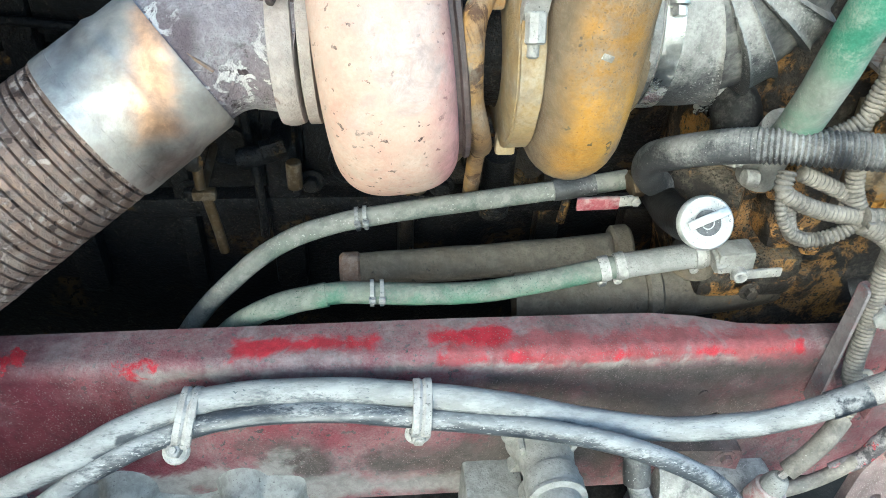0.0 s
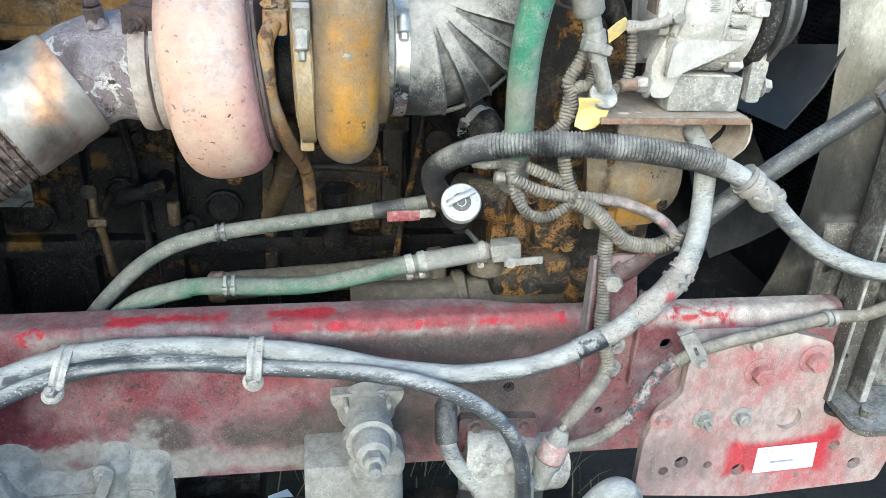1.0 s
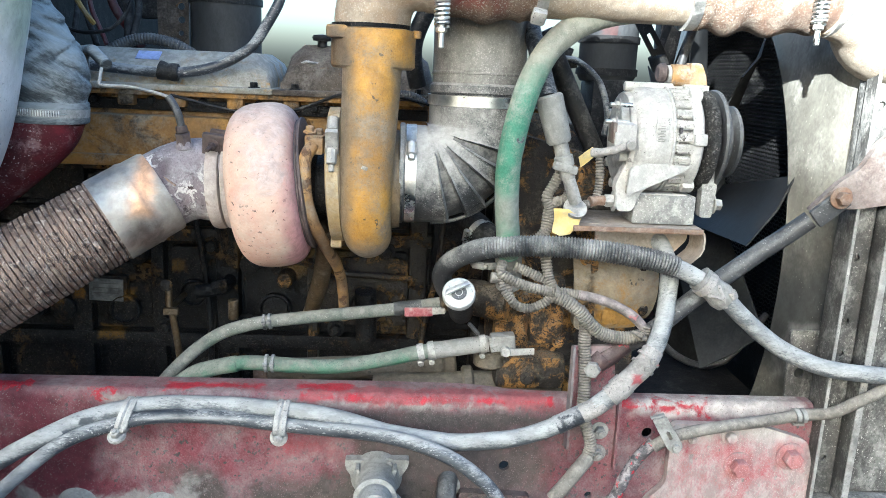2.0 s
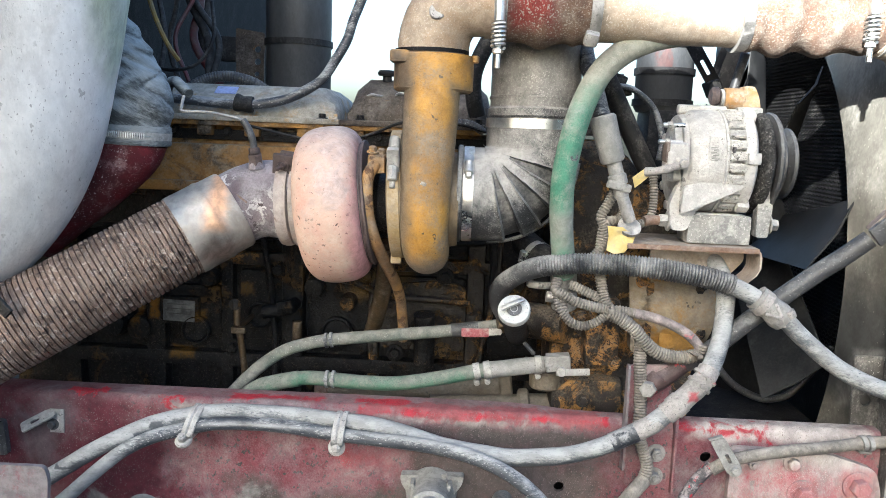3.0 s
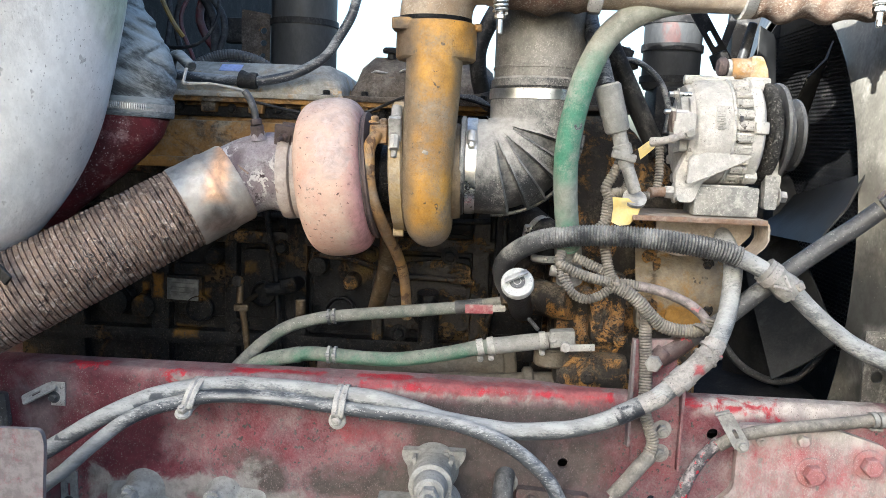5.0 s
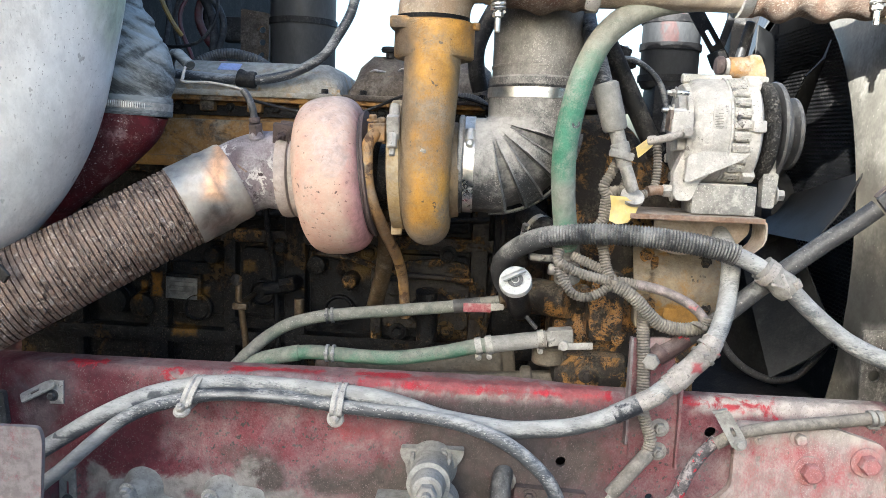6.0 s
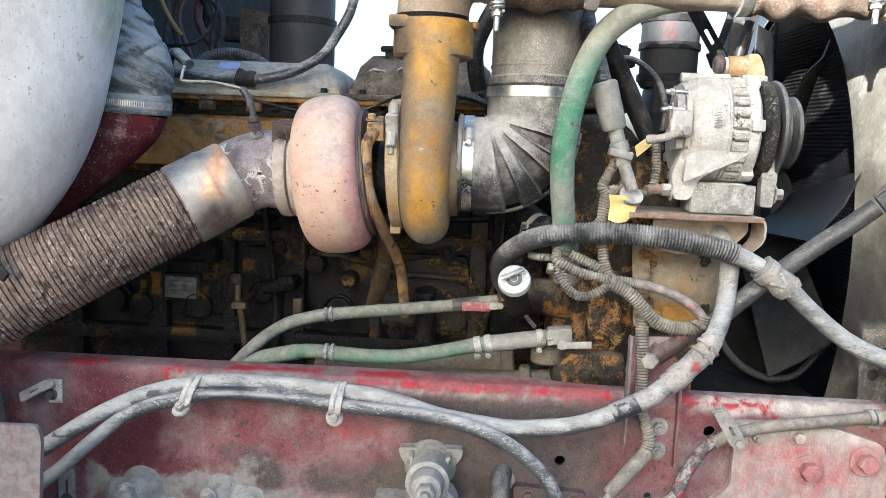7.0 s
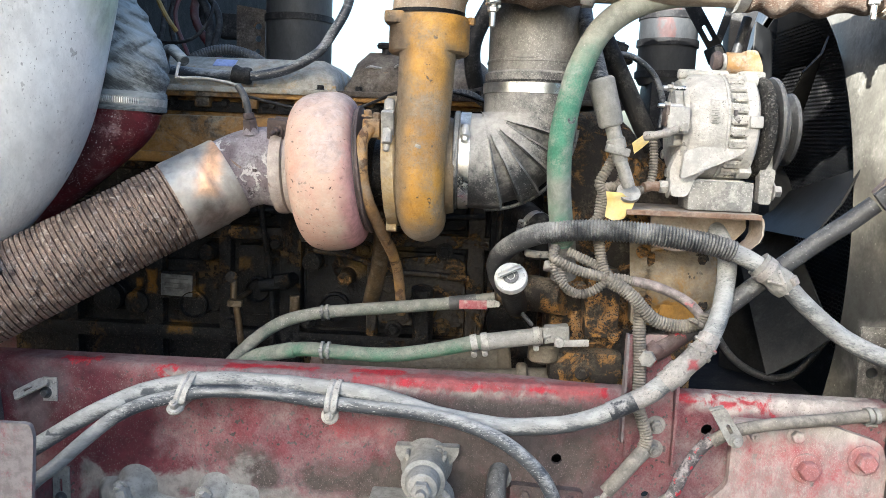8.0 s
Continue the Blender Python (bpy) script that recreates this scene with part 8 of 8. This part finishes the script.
part("stem", rod((0.54, 0.82, 1.54), (0.54, 0.82, 1.60), 0.006, 10), M_STEEL_DUSTY, jn)
solo("overflow_hose", lump([(0.045, 0.93, 1.80), (0.006, 0.93, 1.701), (-0.008, 0.93, 1.656), (-0.033, 0.925, 1.610), (-0.055, 0.918, 1.575), (-0.085, 0.912, 1.552), (-0.126, 0.908, 1.531), (-0.173, 0.906, 1.519), (-0.209, 0.906, 1.516), (-0.257, 0.908, 1.516), (-0.317, 0.912, 1.520), (-0.378, 0.915, 1.524)], 0.0102, 0.05), M_HOSE_DARK, "grey-black rubber hose hanging over the valve cover", "hose")
solo("bracket_knot", lump([(-0.232, 0.906, 1.520), (-0.216, 0.905, 1.517), (-0.197, 0.906, 1.516)], 0.0165, 0.25, 70, 14, 0.004), M_BLACK, "black tape knot on the hanging hose", "hose joint")
solo("ribbed_conduit", corrugated([(-0.385, 1.02, 1.535), (-0.358, 1.02, 1.558), (-0.329, 1.03, 1.573), (-0.303, 1.035, 1.579), (-0.278, 1.04, 1.579), (-0.240, 1.05, 1.570), (-0.210, 1.07, 1.552)], 0.0125, 0.0058, 0.0016, 16), M_ROD, "dusty ribbed conduit resting on the valve cover", "conduit", angle=60)
wires = ((-0.52, 1.30, M_WIRE_RED, 0.006, -0.40), (-0.50, 1.25, M_WIRE_DARK, 0.012, -0.36), (-0.50, 1.22, M_WIRE_RED, 0.010, -0.34), (-0.45, 1.20, M_WIRE_DARK, 0.011, -0.36), (-0.42, 1.18, M_WIRE_DARK, 0.008, -0.35), (-0.53, 1.28, M_WIRE_DARK, 0.007, -0.46), (-0.47, 1.15, M_WIRE_RED, 0.005, -0.39), (-0.52, 1.10, M_WIRE_DARK, 0.006, -0.44))
for i, (x, y, m, r, x1) in enumerate(wires):
    solo("hanging_wire", tube([(x, y + 0.1, 2.3), (x + 0.03 * math.sin(i * 2.1), y + 0.05, 2.0), (x * 0.6 + x1 * 0.4 + 0.04 * math.sin(i * 1.3), y, 1.80), (x * 0.3 + x1 * 0.7 + 0.03 * math.cos(i * 1.7), y - 0.04, 1.67), (x1, y - 0.08, 1.565)], r, 10, 6), m, ("dull red" if m == M_WIRE_RED else "dusty black") + " wire hanging in front of the firewall", "wire", "hanging wires")
solo("hanging_wire", tube([(-0.40, 0.86, 1.74), (-0.385, 0.87, 1.68), (-0.365, 0.88, 1.63), (-0.35, 0.90, 1.60)], 0.005, 8, 4), M_WIRE_YELLOW, "yellow wire hanging in front of the firewall", "wire", "hanging wires")
solo("hanging_wire", tube([(-0.46, 1.0, 1.60), (-0.40, 0.98, 1.585), (-0.34, 0.98, 1.60), (-0.31, 1.0, 1.66), (-0.33, 1.05, 1.74)], 0.004, 8, 5), M_BLACK, "dusty black wire looping in front of the firewall", "wire", "hanging wires")
fb = thing("firewall_bracket", (-0.30, 1.24, 1.56), "dark red-brown steel bracket with holes", "bracket")
part("plate", slab(soften([(-0.335, 1.57), (-0.265, 1.57), (-0.262, 1.70), (-0.335, 1.71)], 0.006), 0.006, Matrix.Translation((0, 1.25, 0)) @ FRONT, [circle(-0.28, 1.66, 0.008, 12), circle(-0.28, 1.63, 0.008, 12), circle(-0.282, 1.60, 0.006, 12)]), M_SOOTCOVER, fb)
part("box", box((-0.36, 1.27, 1.66), (0.05, 0.05, 0.06), bevel=0.005), M_BLACK, fb)
part("leg", box((-0.30, 1.24, 1.56), (0.02, 0.02, 0.06), (0, 20, 0), 0.003), M_BLACK, fb)

solo("hanging_line", tube([(0.80, 0.95, 1.02), (0.835, 0.95, 0.972), (0.874, 0.95, 0.942), (0.924, 0.95, 0.924), (0.971, 0.95, 0.933), (1.003, 0.95, 0.964), (1.034, 0.95, 1.01), (1.06, 0.95, 1.05)], 0.008, 10, 5), M_ROD, "thin dark rubber line hanging under the fan", "hose")

# dark parts added to close the view past the fan and under the engine
cm = thing("crossmember", (0.87, 1.08, 0.72), "black crossmember added to darken the gap under the fan", "crossmember")
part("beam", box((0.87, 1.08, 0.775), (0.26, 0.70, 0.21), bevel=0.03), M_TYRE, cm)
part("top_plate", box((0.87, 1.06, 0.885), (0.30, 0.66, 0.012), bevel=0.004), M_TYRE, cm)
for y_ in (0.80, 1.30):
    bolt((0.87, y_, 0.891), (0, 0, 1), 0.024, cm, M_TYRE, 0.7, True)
# added dark panel: blocks sunlit ground and low sky beyond the engine
solo("far_blocking_panel", box((0.30, 1.93, 0.85), (2.0, 0.03, 1.08), bevel=0.01), M_FIREWALL, "dark panel added on the far side to hide bright ground", "fender")
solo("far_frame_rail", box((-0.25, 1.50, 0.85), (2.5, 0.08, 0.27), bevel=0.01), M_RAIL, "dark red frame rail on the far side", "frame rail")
# ---- wheel, axle and ground litter glimpsed below ----
solo("axle_beam", box((-0.05, 0.95, 0.47), (0.16, 1.6, 0.12), bevel=0.02), M_BLACK, "dark dirty front axle beam under the engine", "axle")
sp = thing("leaf_spring", (0.0, 0.70, 0.50), "dark leaf spring pack under the rail", "leaf spring")
for k in range(4):
    part("leaf", box((0.05, 0.66, 0.56 - 0.014 * k), (1.1 - 0.18 * k, 0.09, 0.012), bevel=0.002), M_TYRE, sp)
random.seed(11)
bm = bmesh.new()
for k in range(420):
    x, y = random.uniform(-0.6, 0.9), random.uniform(0.7, 1.9)
    h, a = random.uniform(0.05, 0.22), random.uniform(0, 6.28)
    lean = random.uniform(0.02, 0.12)
    w = 0.0025
    b0 = Vector((x, y, 0))
    tip = b0 + Vector((lean * math.cos(a), lean * math.sin(a), h))
    sd = Vector((-math.sin(a), math.cos(a), 0)) * w
    mid = b0.lerp(tip, 0.55) + Vector((0, 0, 0.02))
    v = [bm.verts.new(p) for p in (b0 - sd, b0 + sd, mid + sd * 0.8, mid - sd * 0.8, tip)]
    bm.faces.new((v[0], v[1], v[2], v[3]))
    bm.faces.new((v[3], v[2], v[4]))
solo("weeds", bm, M_GRASS, "dry weeds on the ground under the truck", "weeds", kind="stuff")
solo("paper_scrap", box((0.03, 1.30, 0.012), (0.06, 0.036, 0.006), (0, 6, 30), 0.001), M_WHITE, "crumpled white paper scrap on the ground", "litter")
solo("breather_hose", lump([(0.345, 0.92, 1.76), (0.301, 0.90, 1.692), (0.28, 0.89, 1.653), (0.263, 0.885, 1.614), (0.256, 0.88, 1.58), (0.260, 0.88, 1.541), (0.268, 0.885, 1.51)], 0.017, 0.03), M_BLACK, "black breather hose curving up behind the compressor", "hose")
solo("ribbed_conduit", corrugated([(0.20, 0.875, 1.490), (0.22, 0.86, 1.493), (0.241, 0.858, 1.495), (0.261, 0.86, 1.491), (0.281, 0.87, 1.479)], 0.0085, 0.005, 0.0014, 14), M_ROD, "short ribbed conduit between compressor and duct", "conduit", angle=60)
